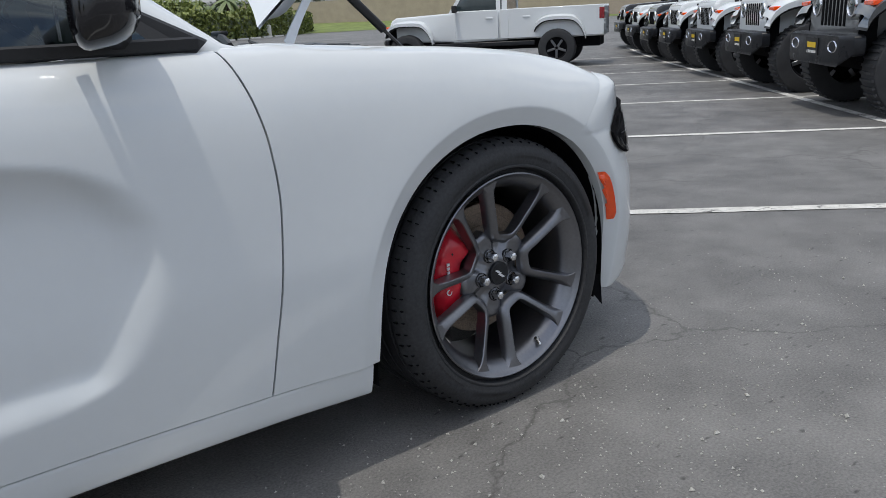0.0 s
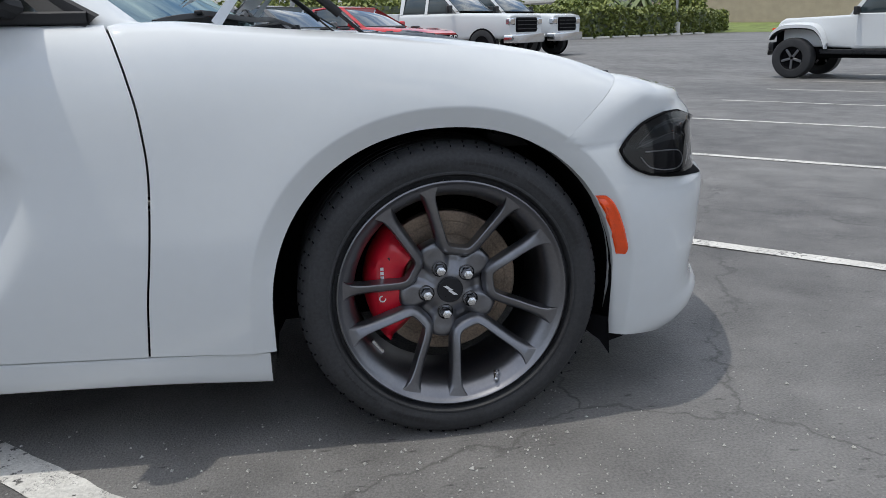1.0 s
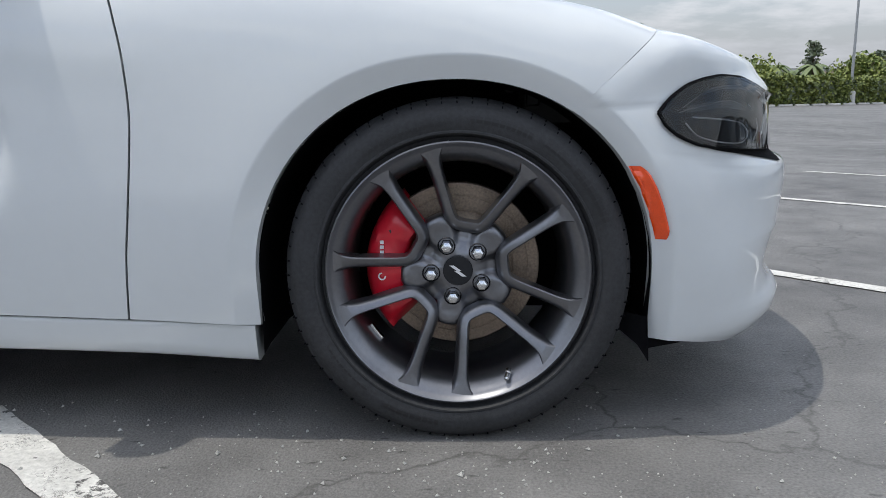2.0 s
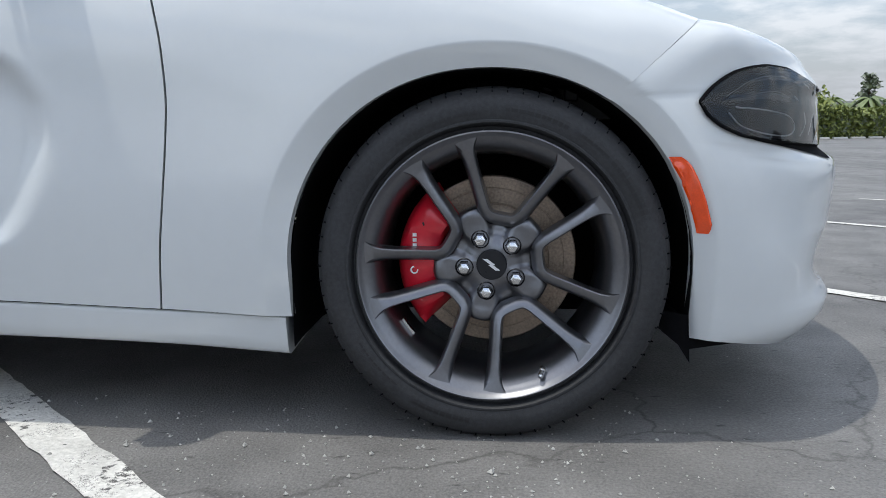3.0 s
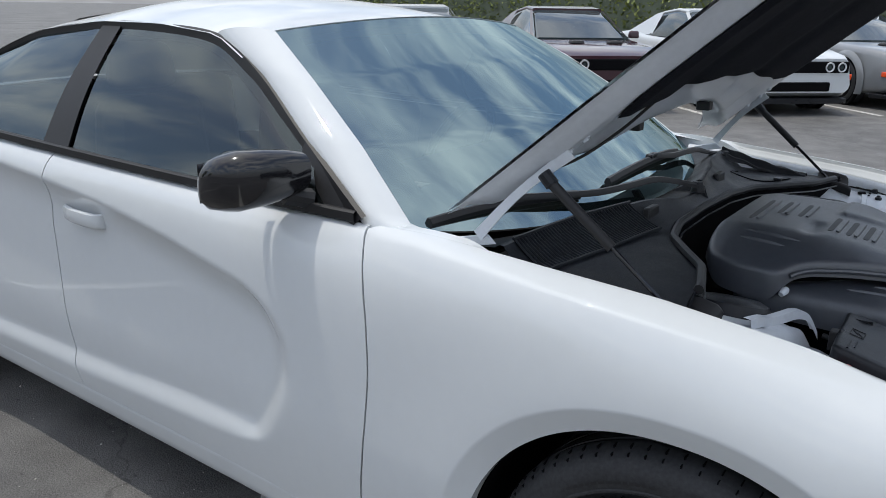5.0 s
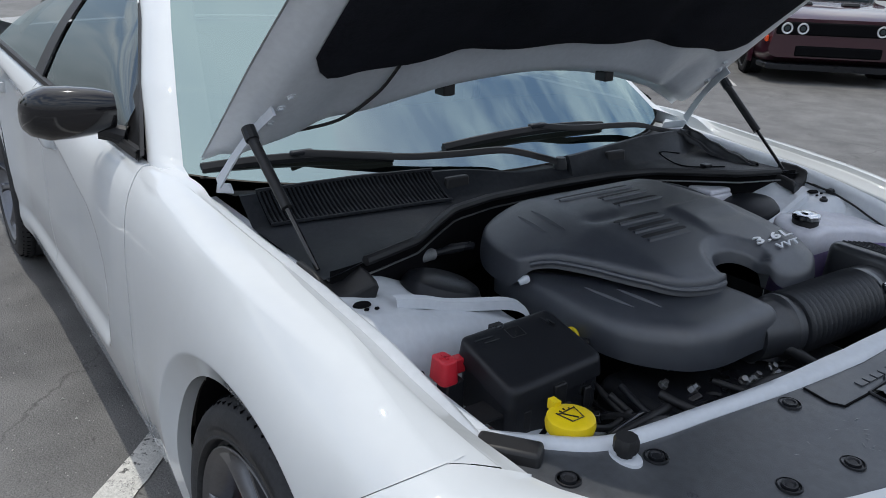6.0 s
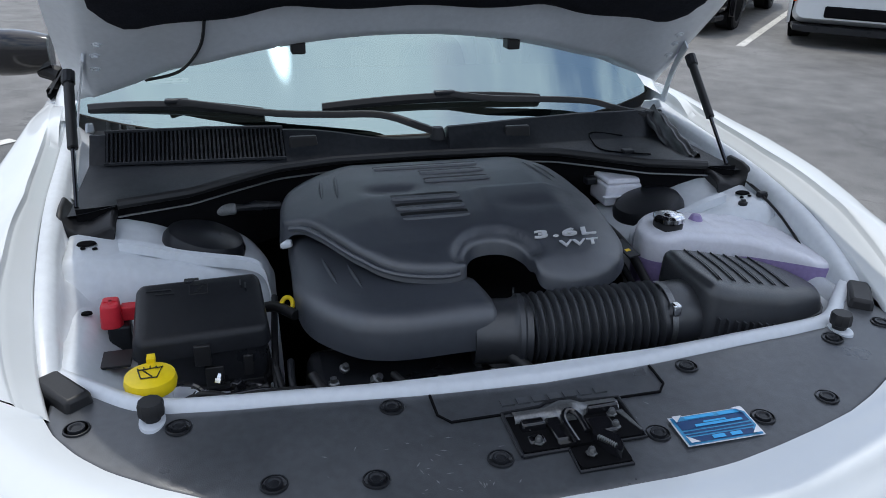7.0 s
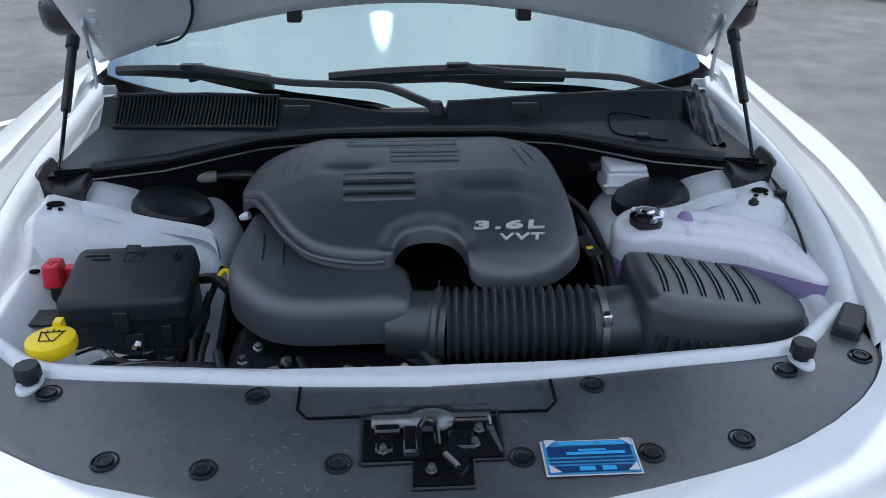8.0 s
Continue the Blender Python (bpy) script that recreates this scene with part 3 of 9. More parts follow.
def fender(side):
    bm = bmesh.new()
    a_end = math.degrees(math.atan2(SEAM_LO[1] - AZ, SEAM_LO[0] - AX))
    n_up, n_seam = 8, 46
    inner = [Vector((AX - AR, 0.2505 + (AZ - 0.2505) * i / n_up)) for i in range(n_up)] + arch_line(180, a_end, 103 - n_up + 8)
    N = len(inner)
    left = [Vector((door_seam(z) + 0.0024, z)) for z in np.linspace(sill_top(-0.71) + 0.0045, 0.985, 40)]
    left = smooth_lerp(left, n_seam)
    x0 = left[-1][0]
    topl = [Vector((x, top_z(x))) for x in np.linspace(x0, SEAM_HI[0], 60)]
    topl = smooth_lerp(topl, N - n_seam + 1)
    outer = left + topl[1:]
    nv = 40
    g = []
    for i in range(N):
        row = []
        # a few rows lie close on both sides of the arch fold
        lo, hi = 0.0, 1.0
        for _ in range(16):
            md = (lo + hi) / 2
            p = inner[i].lerp(outer[i], md)
            lo, hi = (md, hi) if arch_r(p[0], p[1]) < fold_r(p[0]) else (lo, md)
        vf = min(lo, 0.8)
        e = 0.004 / max(0.02, (outer[i] - inner[i]).length)
        vs = [vf * k / 7 for k in range(7)] + [vf - e, vf, vf + e] + [vf + e + (1 - vf - e) * (1 - (1 - k / (nv - 9)) ** 1.8) for k in range(1, nv - 8)]
        for v in vs:
            p = inner[i].lerp(outer[i], v)
            row.append(bm.verts.new(body(p[0], p[1], side)))
        g.append(row)
    for i in range(N - 1):
        for j in range(nv):
            bm.faces.new((g[i][j], g[i + 1][j], g[i + 1][j + 1], g[i][j + 1]))
    # arch return lip, 30 mm inwards
    lip = [bm.verts.new((r[0].co.x, r[0].co.y - side * 0.030, r[0].co.z)) for r in g]
    for i in range(N - 1):
        bm.faces.new((lip[i], lip[i + 1], g[i + 1][0], g[i][0]))
    # seam returns
    for e in (g[-1], g[0]):
        back = [bm.verts.new((v.co.x, v.co.y - side * 0.02, v.co.z - 0.002)) for v in e]
        for a in range(len(e) - 1):
            bm.faces.new((e[a], e[a + 1], back[a + 1], back[a]))
    sb = [g[i][nv] for i in range(n_seam)]
    back = [bm.verts.new((v.co.x + 0.001, v.co.y - side * 0.022, v.co.z)) for v in sb]
    for a in range(len(sb) - 1):
        bm.faces.new((sb[a], sb[a + 1], back[a + 1], back[a]))
    # roll over the crest to the inner edge and down into the gutter
    prev = [g[i][nv] for i in range(n_seam - 1, N)]
    for a, lo, dy, dz in ((0.5, 0, 0.0, 0.0), (0.96, 0, 0.0, 0.0), (1, 0, 0.001, -0.003), (1, 0.05, 0.001, -0.011), (1, 0.10, 0.001, -0.0125), (1, 0.32, 0.0, -0.0135), (1, 0.36, 0.0, -0.0165), (1, 0.96, 0.0, -0.019), (1, 1, 0.002, -0.024), (1, 1, 0.004, -0.045)):
        cur = []
        for i in range(n_seam - 1, N):
            b = g[i][nv].co
            ke = lerp(b.x, [0.0, 0.16, 0.26, 0.42], [0.03, 0.20, 0.40, 0.62])
            kw = ke * a + (1 - ke) * lo
            # raised corner beside the hood hinge
            hump = sstep((b.x + 0.72) / 0.08) * (1 - sstep((b.x + 0.50) / 0.10))
            drop = dz * (1 - 0.6 * sstep((b.x - 0.30) / 0.10)) * (1 - hump * (lo < 0.98)) + 0.008 * hump * lo
            cur.append(bm.verts.new((b.x + 0.042 * kw * sstep((b.x - 0.22) / 0.19), side * (abs(b.y) - kw * crest_w(b.x) - dy), b.z - kw ** 1.3 * crest_fall(b.x) + drop)))
        for a2 in range(len(cur) - 1):
            bm.faces.new((prev[a2], prev[a2 + 1], cur[a2 + 1], cur[a2]))
        prev = cur
    return part("front_fender", bm, M["white"], sedan, "glossy white front fender with flared wheel arch", angle=50)


def panel(name, x0, x1, z0, z1, side, label, nu=70, nv=56, parent=None, ret=0.015):
    """A body side panel between two seams."""
    bm = bmesh.new()

    def at(u, v):
        x = x0(0.6) * (1 - u) + x1(0.6) * u
        for _ in range(2):
            zz = z0(x) + (z1(x) - z0(x)) * v
            x = x0(zz) * (1 - u) + x1(zz) * u
        return body(x, zz, side)
    g = sheet(bm, at, nu, nv)
    rim_loop = [g[i][0] for i in range(nu + 1)] + [g[nu][j] for j in range(1, nv + 1)] + [g[i][nv] for i in range(nu - 1, -1, -1)] + [g[0][j] for j in range(nv - 1, 0, -1)]
    cx, cz = sum(v.co.x for v in rim_loop) / len(rim_loop), sum(v.co.z for v in rim_loop) / len(rim_loop)
    back = [bm.verts.new((v.co.x + (cx - v.co.x) * 0.003, v.co.y - side * ret, v.co.z + (cz - v.co.z) * 0.004)) for v in rim_loop]
    for a in range(len(rim_loop)):
        b = (a + 1) % len(rim_loop)
        bm.faces.new((rim_loop[a], rim_loop[b], back[b], back[a]))
    return part(name, bm, M["white"], parent or sedan, label, angle=50)


fender(-1)
fender(1)
doors = {}
for sd in (-1, 1):
    doors[sd] = panel("front_door", lambda z: rear_seam(z) + 0.002, lambda z: door_seam(z) - 0.0024, lambda x: sill_top(x) + 0.0045, lambda x: top_z(x) - 0.002, sd, "white front door with a long pressed hollow", nu=80, nv=96)
    doors[sd, "r"] = panel("rear_door", lambda z: back_seam(z) + 0.003, lambda z: rear_seam(z) - 0.003, lambda x: sill_top(x) + 0.0045, lambda x: top_z(x) - 0.002, sd, "white rear door with a pressed hollow", nu=60, nv=90)


def quarter(side):
    bm = bmesh.new()
    inner = arch_line(0, 180, 50, -3.052)
    outer = smooth_lerp([(back_seam(0.345) - 0.003, 0.345), (back_seam(0.7) - 0.003, 0.70), (back_seam(1.0) - 0.003, 1.04), (-3.4, 1.06), (-3.9, 1.04), (-3.98, 0.9), (-3.98, 0.345)], 50)
    g = []
    for a, b in zip(inner, outer):
        g.append([bm.verts.new(body(a[0] + (b[0] - a[0]) * v, a[1] + (b[1] - a[1]) * v, side)) for v in np.linspace(0, 1, 14)])
    for i in range(49):
        for j in range(13):
            bm.faces.new((g[i][j], g[i + 1][j], g[i + 1][j + 1], g[i][j + 1]))
    lip = [bm.verts.new((r[0].co.x, r[0].co.y - side * 0.03, r[0].co.z)) for r in g]
    for i in range(49):
        bm.faces.new((lip[i], lip[i + 1], g[i + 1][0], g[i][0]))
    return part("rear_quarter_panel", bm, M["white"], sedan, angle=50)


quarter(-1)
quarter(1)


def sill(side):
    bm = bmesh.new()
    # across: how far out, share of the height, rise
    sec = [(-0.034, 1, -0.006), (-0.006, 1, -0.0015), (0.000, 1, 0.0), (0.004, 1, -0.002), (0.0055, 1, -0.006), (0.004, 1, -0.012), (-0.003, 0.45, 0.0), (-0.011, 0, 0.012), (-0.017, 0, 0.005), (-0.028, 0, 0.0), (-0.20, 0, 0.010), (-0.20, 1, 0.0)]
    xs = list(np.linspace(-2.62, -0.434, 60))

    def pt(i, j):
        dy, k, dz = sec[j]
        return Vector((xs[i], side * (0.888 + dy), sill_foot(xs[i]) * (1 - k) + sill_top(xs[i]) * k + dz))
    g = [[bm.verts.new(pt(i, j)) for j in range(len(sec))] for i in range(len(xs))]
    for i in range(len(xs) - 1):
        for j in range(len(sec) - 1):
            bm.faces.new((g[i][j], g[i + 1][j], g[i + 1][j + 1], g[i][j + 1]))
    bm.faces.new(g[-1])
    ob = part("side_sill", bm, M["white"], sedan, "white side sill moulding", angle=40)
    bm = bmesh.new()
    g = [[bm.verts.new((x, side * 0.8795, sill_top(x) + dz)) for dz in (-0.004, 0.012)] for x in xs]
    h = [[bm.verts.new((x, side * 0.8700, sill_top(x) + dz)) for dz in (-0.004, 0.012)] for x in xs]
    for i in range(len(xs) - 1):
        bm.faces.new((g[i][0], g[i + 1][0], g[i + 1][1], g[i][1]))
        bm.faces.new((h[i][1], h[i + 1][1], h[i + 1][0], h[i][0]))
        bm.faces.new((g[i][1], g[i + 1][1], h[i + 1][1], h[i][1]))
    part("sill_seal", bm, M["dark_gap"], ob, "black rubber seal under the doors")
    return ob


sill(-1)
sill(1)

# nose: rows from the chin up to the edge under the hood, each from the arch or fender joint to the middle
def arch_at(z):
    """x of the arch's front edge at height z."""
    if z <= AZ:
        return AX + AR
    return AX + (AR ** 2.12 - (z - AZ) ** 2.12) ** (1 / 2.12)


NOSE = []
for zr, f, zc, p in ((0.205, 0.836, 0.165, 2.10), (0.212, 0.868, 0.188, 2.20), (0.228, 0.892, 0.215, 2.24), (0.250, 0.897, 0.245, 2.24), (0.266, 0.880, 0.262, 2.28), (0.278, 0.857, 0.276, 2.36), (0.292, 0.839, 0.292, 2.44), (0.315, 0.824, 0.315, 2.50),
                     (0.345, 0.827, 0.345, 2.46), (0.375, 0.846, 0.380, 2.34), (0.400, 0.868, 0.404, 2.22), (0.412, 0.884, 0.414, 2.14), (0.440, 0.894, 0.438, 2.07), (0.480, 0.908, 0.475, 2.01), (0.525, 0.917, 0.518, 2.00), (0.570, 0.917, 0.546, 2.02),
                     (0.590, 0.915, 0.560, 2.02), (0.598, 0.906, 0.567, 2.05), (0.604, 0.888, 0.574, 2.10), (0.611, 0.856, 0.584, 2.20), (0.620, 0.828, 0.596, 2.32), (0.650, 0.827, 0.645, 2.33), (0.680, 0.820, 0.690, 2.40), (0.697, 0.819, 0.713, 2.42)):
    NOSE.append((arch_at(zr) + 0.002, zr, f, zc, p))
for k, f, zc, p in ((0.06, 0.842, 0.724, 2.26), (0.12, 0.856, 0.735, 2.14), (0.25, 0.846, 0.754, 2.06), (0.5, 0.828, 0.773, 1.96), (0.75, 0.820, 0.784, 1.88), (0.92, 0.815, 0.788, 1.85), (1.0, 0.810, 0.788, 1.85)):
    NOSE.append((SEAM_LO[0] + (SEAM_HI[0] - SEAM_LO[0]) * k + 0.0018, SEAM_LO[1] + (SEAM_HI[1] - SEAM_LO[1]) * k, f, zc, p))


def nose_row(r, t):
    """The point of row r at t (0 at the arch, 1 in the middle), for the left side."""
    xr, zr, f, zc, p = r
    p = 2.2 + (p - 2.2) * sstep(t / 0.32)
    x = xr + (f - xr) * t
    k = sstep((zr - 0.70) / 0.08)
    z = zr + (zc - zr) * ((0.65 * t + 0.35 * sstep(t * 1.5)) * k + sstep(t * 1.5) * (1 - k))
    y = side_base(xr, zr) * max(0.0, 1 - t ** p) ** (1 / p) + flare(x, z) * (1 - t)
    return Vector((x, y, z))


# outer edge of the black cover behind the nose, from the middle outwards
FR = [(0.748, 0.0), (0.745, 0.10), (0.737, 0.19), (0.721, 0.28), (0.705, 0.35), (0.684, 0.42), (0.655, 0.485), (0.620, 0.55), (0.578, 0.610), (0.538, 0.652), (0.495, 0.686), (0.4555, 0.704)]


def cov_z(x, y):
    return 0.819 - 0.085 * max(0, x - 0.50) - 0.006 * sstep((abs(y) - 0.52) / 0.12) - 0.004 * math.sin(y * 9) ** 2 * sstep((x - 0.56) / 0.1)


def nose_y(x, z):
    """Half-width of the nose at x and height z."""
    zs, ys = [], []
    for r in NOSE:
        t = (x - r[0]) / (r[2] - r[0])
        if 0 <= t <= 1:
            q = nose_row(r, t)
            zs.append(q.z)
            ys.append(q.y)
    o = np.argsort(zs)
    return float(np.interp(z, np.array(zs)[o], np.array(ys)[o]))


def bumper(side):
    bm = bmesh.new()
    ts = sorted([math.sin(k / 40 * math.pi / 2) for k in range(41)] + [0.012 * k for k in range(1, 14)])
    nt = len(ts) - 1
    rows = []
    for r, r2 in zip(NOSE, NOSE[1:] + [None]):
        rows.append(r)
        if r2:
            rows.append(tuple((a + b) / 2 for a, b in zip(r, r2)))
    g = [[bm.verts.new(Vector((q.x, side * q.y, q.z))) for q in (nose_row(r, t) for t in ts)] for r in rows]
    for i in range(len(g) - 1):
        for j in range(nt):
            try:
                bm.faces.new((g[i][j], g[i + 1][j], g[i + 1][j + 1], g[i][j + 1]))
            except ValueError:
                pass
    lip = [bm.verts.new((r[0].co.x - 0.003, r[0].co.y - side * 0.03, r[0].co.z)) for r in g]
    for i in range(len(g) - 1):
        bm.faces.new((lip[i], lip[i + 1], g[i + 1][0], g[i][0]))
    # the top rolls inwards and down to the edge of the black cover
    edge = smooth_lerp(FR[::-1], 161)
    angs = [math.atan2(e[1], e[0] - 0.25) for e in edge][::-1]
    hold = []
    for v in g[-1]:
        a = math.atan2(abs(v.co.y), v.co.x - 0.25)
        q = (lerp(a, angs, [e[0] for e in edge][::-1]), lerp(a, angs, [e[1] for e in edge][::-1]))
        hold.append(Vector((q[0], side * q[1], cov_z(*q) + 0.003 + 0.008 * max(0, 1 - ts[len(hold)] / 0.35))))
    prev = g[-1]
    for w, low in ((0.2, 0), (0.4, 0), (0.6, 0), (0.8, 0), (0.96, 0), (1.0, 0), (1.0, 0.02)):
        cur = []
        for j, v in enumerate(g[-1]):
            p = v.co.lerp(hold[j], w)
            p.z = v.co.z + (hold[j].z - v.co.z) * w ** 1.3 + 0.004 * math.sin(math.pi * w) * min(1, ts[j] / 0.31) - low
            cur.append(bm.verts.new(p))
        for j in range(nt):
            try:
                bm.faces.new((prev[j], prev[j + 1], cur[j + 1], cur[j]))
            except ValueError:
                pass
        prev = cur
    # turned-in edge below
    for row, dz in ((g[0], 0.01),):
        back = [bm.verts.new((v.co.x * 0.985, v.co.y * 0.97, v.co.z + dz)) for v in row]
        for j in range(nt):
            try:
                bm.faces.new((row[j], row[j + 1], back[j + 1], back[j]))
            except ValueError:
                pass
    return part("front_bumper", bm, M["white"], sedan, "white front bumper cover with chin lip", angle=50)


bumper(-1)
bumper(1)


def nose_patch(bm, xs, lo, hi, proud, side, nv=10, back=0.0):
    """A patch on the nose between two height curves, standing proud of it."""
    def at(u, v):
        x = xs[0] + (xs[1] - xs[0]) * u
        z = lo(x) + (hi(x) - lo(x)) * v
        e = 0.008
        y = nose_y(x, z)
        nx = -(nose_y(min(x + e, 0.80), z) - nose_y(x - e, z)) / (2 * e)
        k = 1 / math.sqrt(1 + nx * nx)
        return Vector((x + nx * k * proud, side * (y + k * proud), z))
    return sheet(bm, at, 26, nv)


LAMP_T = lambda x: lerp(x, [0.395, 0.41, 0.425, 0.459, 0.497, 0.542, 0.607, 0.664, 0.705, 0.77], [0.688, 0.706, 0.720, 0.742, 0.753, 0.760, 0.757, 0.740, 0.726, 0.718])
LAMP_B = lambda x: lerp(x, [0.395, 0.412, 0.44, 0.483, 0.537, 0.614, 0.698, 0.77], [0.684, 0.661, 0.641, 0.624, 0.615, 0.607, 0.601, 0.597])


def headlight(side):
    bm = bmesh.new()
    nose_patch(bm, (0.395, 0.77), LAMP_B, LAMP_T, 0.0055, side)
    house = part("headlight", bm, M["black_trim"], sedan, "smoked black headlight")
    for f0, f1, x0, x1, mt in ((0.50, 0.62, 0.455, 0.60, "grey_mark"), (0.78, 0.84, 0.50, 0.66, "grey_mark"), (0.14, 0.40, 0.48, 0.585, "black_trim"), (0.45, 0.85, 0.63, 0.70, "black_trim")):
        bm = bmesh.new()
        nose_patch(bm, (x0, x1), lambda x: LAMP_B(x) + (LAMP_T(x) - LAMP_B(x)) * (f0 + 0.05 * math.sin((x - x0) * 16)), lambda x: LAMP_B(x) + (LAMP_T(x) - LAMP_B(x)) * (f1 + 0.03 * math.sin((x - x0) * 20)), 0.008, side, 3)
        part("reflector_band", bm, M[mt], house)

    def lamp_line(pts, r, nm, mt):
        bm = bmesh.new()
        path = []
        for p in smooth_path([Vector((x, f, 0)) for x, f in pts], 6):
            z = LAMP_B(p.x) + (LAMP_T(p.x) - LAMP_B(p.x)) * p.y
            path.append(Vector((p.x, side * (nose_y(p.x, z) + 0.0095), z)))
        tube(bm, path, r, 6)
        part(nm, bm, M[mt], house)
    lamp_line([(0.455, 0.30), (0.48, 0.14), (0.53, 0.08), (0.60, 0.09), (0.622, 0.22), (0.60, 0.36), (0.53, 0.40), (0.47, 0.42)], 0.0016, "daylight_strip", "silver")
    lamp_line([(0.64, 0.10), (0.662, 0.30), (0.655, 0.52), (0.625, 0.66)], 0.0014, "daylight_strip", "silver")
    lamp_line([(0.675, 0.15), (0.70, 0.5), (0.69, 0.86), (0.66, 0.92)], 0.0014, "daylight_strip", "silver")
    lamp_line([(0.45, 0.60), (0.50, 0.80), (0.58, 0.88), (0.65, 0.86)], 0.0010, "trim_line", "alu")
    lamp_line([(0.44, 0.52), (0.50, 0.60), (0.57, 0.66), (0.61, 0.60)], 0.0010, "trim_line", "alu")
    bm = bmesh.new()
    nose_patch(bm, (0.395, 0.7699), LAMP_B, LAMP_T, 0.012, side)
    part("lens", bm, M["lens"], house, "clear smoked lens")
    # dark sealing edge
    bm = bmesh.new()
    ring = []
    for k in range(60):
        a = k / 60
        if a < 0.45:
            x = 0.395 + 0.375 * (a / 0.45); z = LAMP_T(x)
        elif a < 0.55:
            x = 0.77; z = LAMP_T(x) + (LAMP_B(x) - LAMP_T(x)) * (a - 0.45) / 0.10
        else:
            x = 0.77 - 0.375 * ((a - 0.55) / 0.45); z = LAMP_B(x)
        ring.append(Vector((x + 0.002, side * (nose_y(min(x, 0.79), z) + 0.007), z)))
    tube(bm, ring + ring[:1], 0.0042, 6, caps=False)
    part("seal", bm, M["dark_gap"], house)
    # black ledge under the lamp
    bm = bmesh.new()
    nose_patch(bm, (0.462, 0.762), lambda x: lerp(x, [0.46, 0.471, 0.523, 0.615, 0.698, 0.785], [0.634, 0.627, 0.611, 0.595, 0.580, 0.563]), lambda x: LAMP_B(min(x, 0.77)) + 0.001, 0.004, side, 4)
    part("lamp_ledge", bm, M["dark_gap"], house)


headlight(-1)
headlight(1)


def side_marker(side):
    bm = bmesh.new()

    def at(u, v):
        z = 0.431 + 0.152 * v
        x0 = lerp(z, [0.43, 0.455, 0.50, 0.54, 0.583], [0.407, 0.400, 0.384, 0.367, 0.342])
        w = lerp(z, [0.43, 0.445, 0.50, 0.57, 0.583], [0.020, 0.030, 0.033, 0.034, 0.024])
        x = x0 + w * u
        b = 1 if 0.12 < v < 0.9 and 0.1 < u < 0.9 else 0
        ya = nose_y(x, z) if x > arch_at(z) + 0.002 else side_y(x, z)
        return Vector((x, side * (max(ya, side_y(arch_at(z), z) - 0.004) + 0.002 + 0.005 * b), z))
    sheet(bm, at, 8, 16)
    part("side_marker_lamp", bm, M["orange"], sedan, "orange side marker lamp")


side_marker(-1)
side_marker(1)


# ---- wheels ----
LUG_A = [42.6 + 72 * k for k in range(5)]


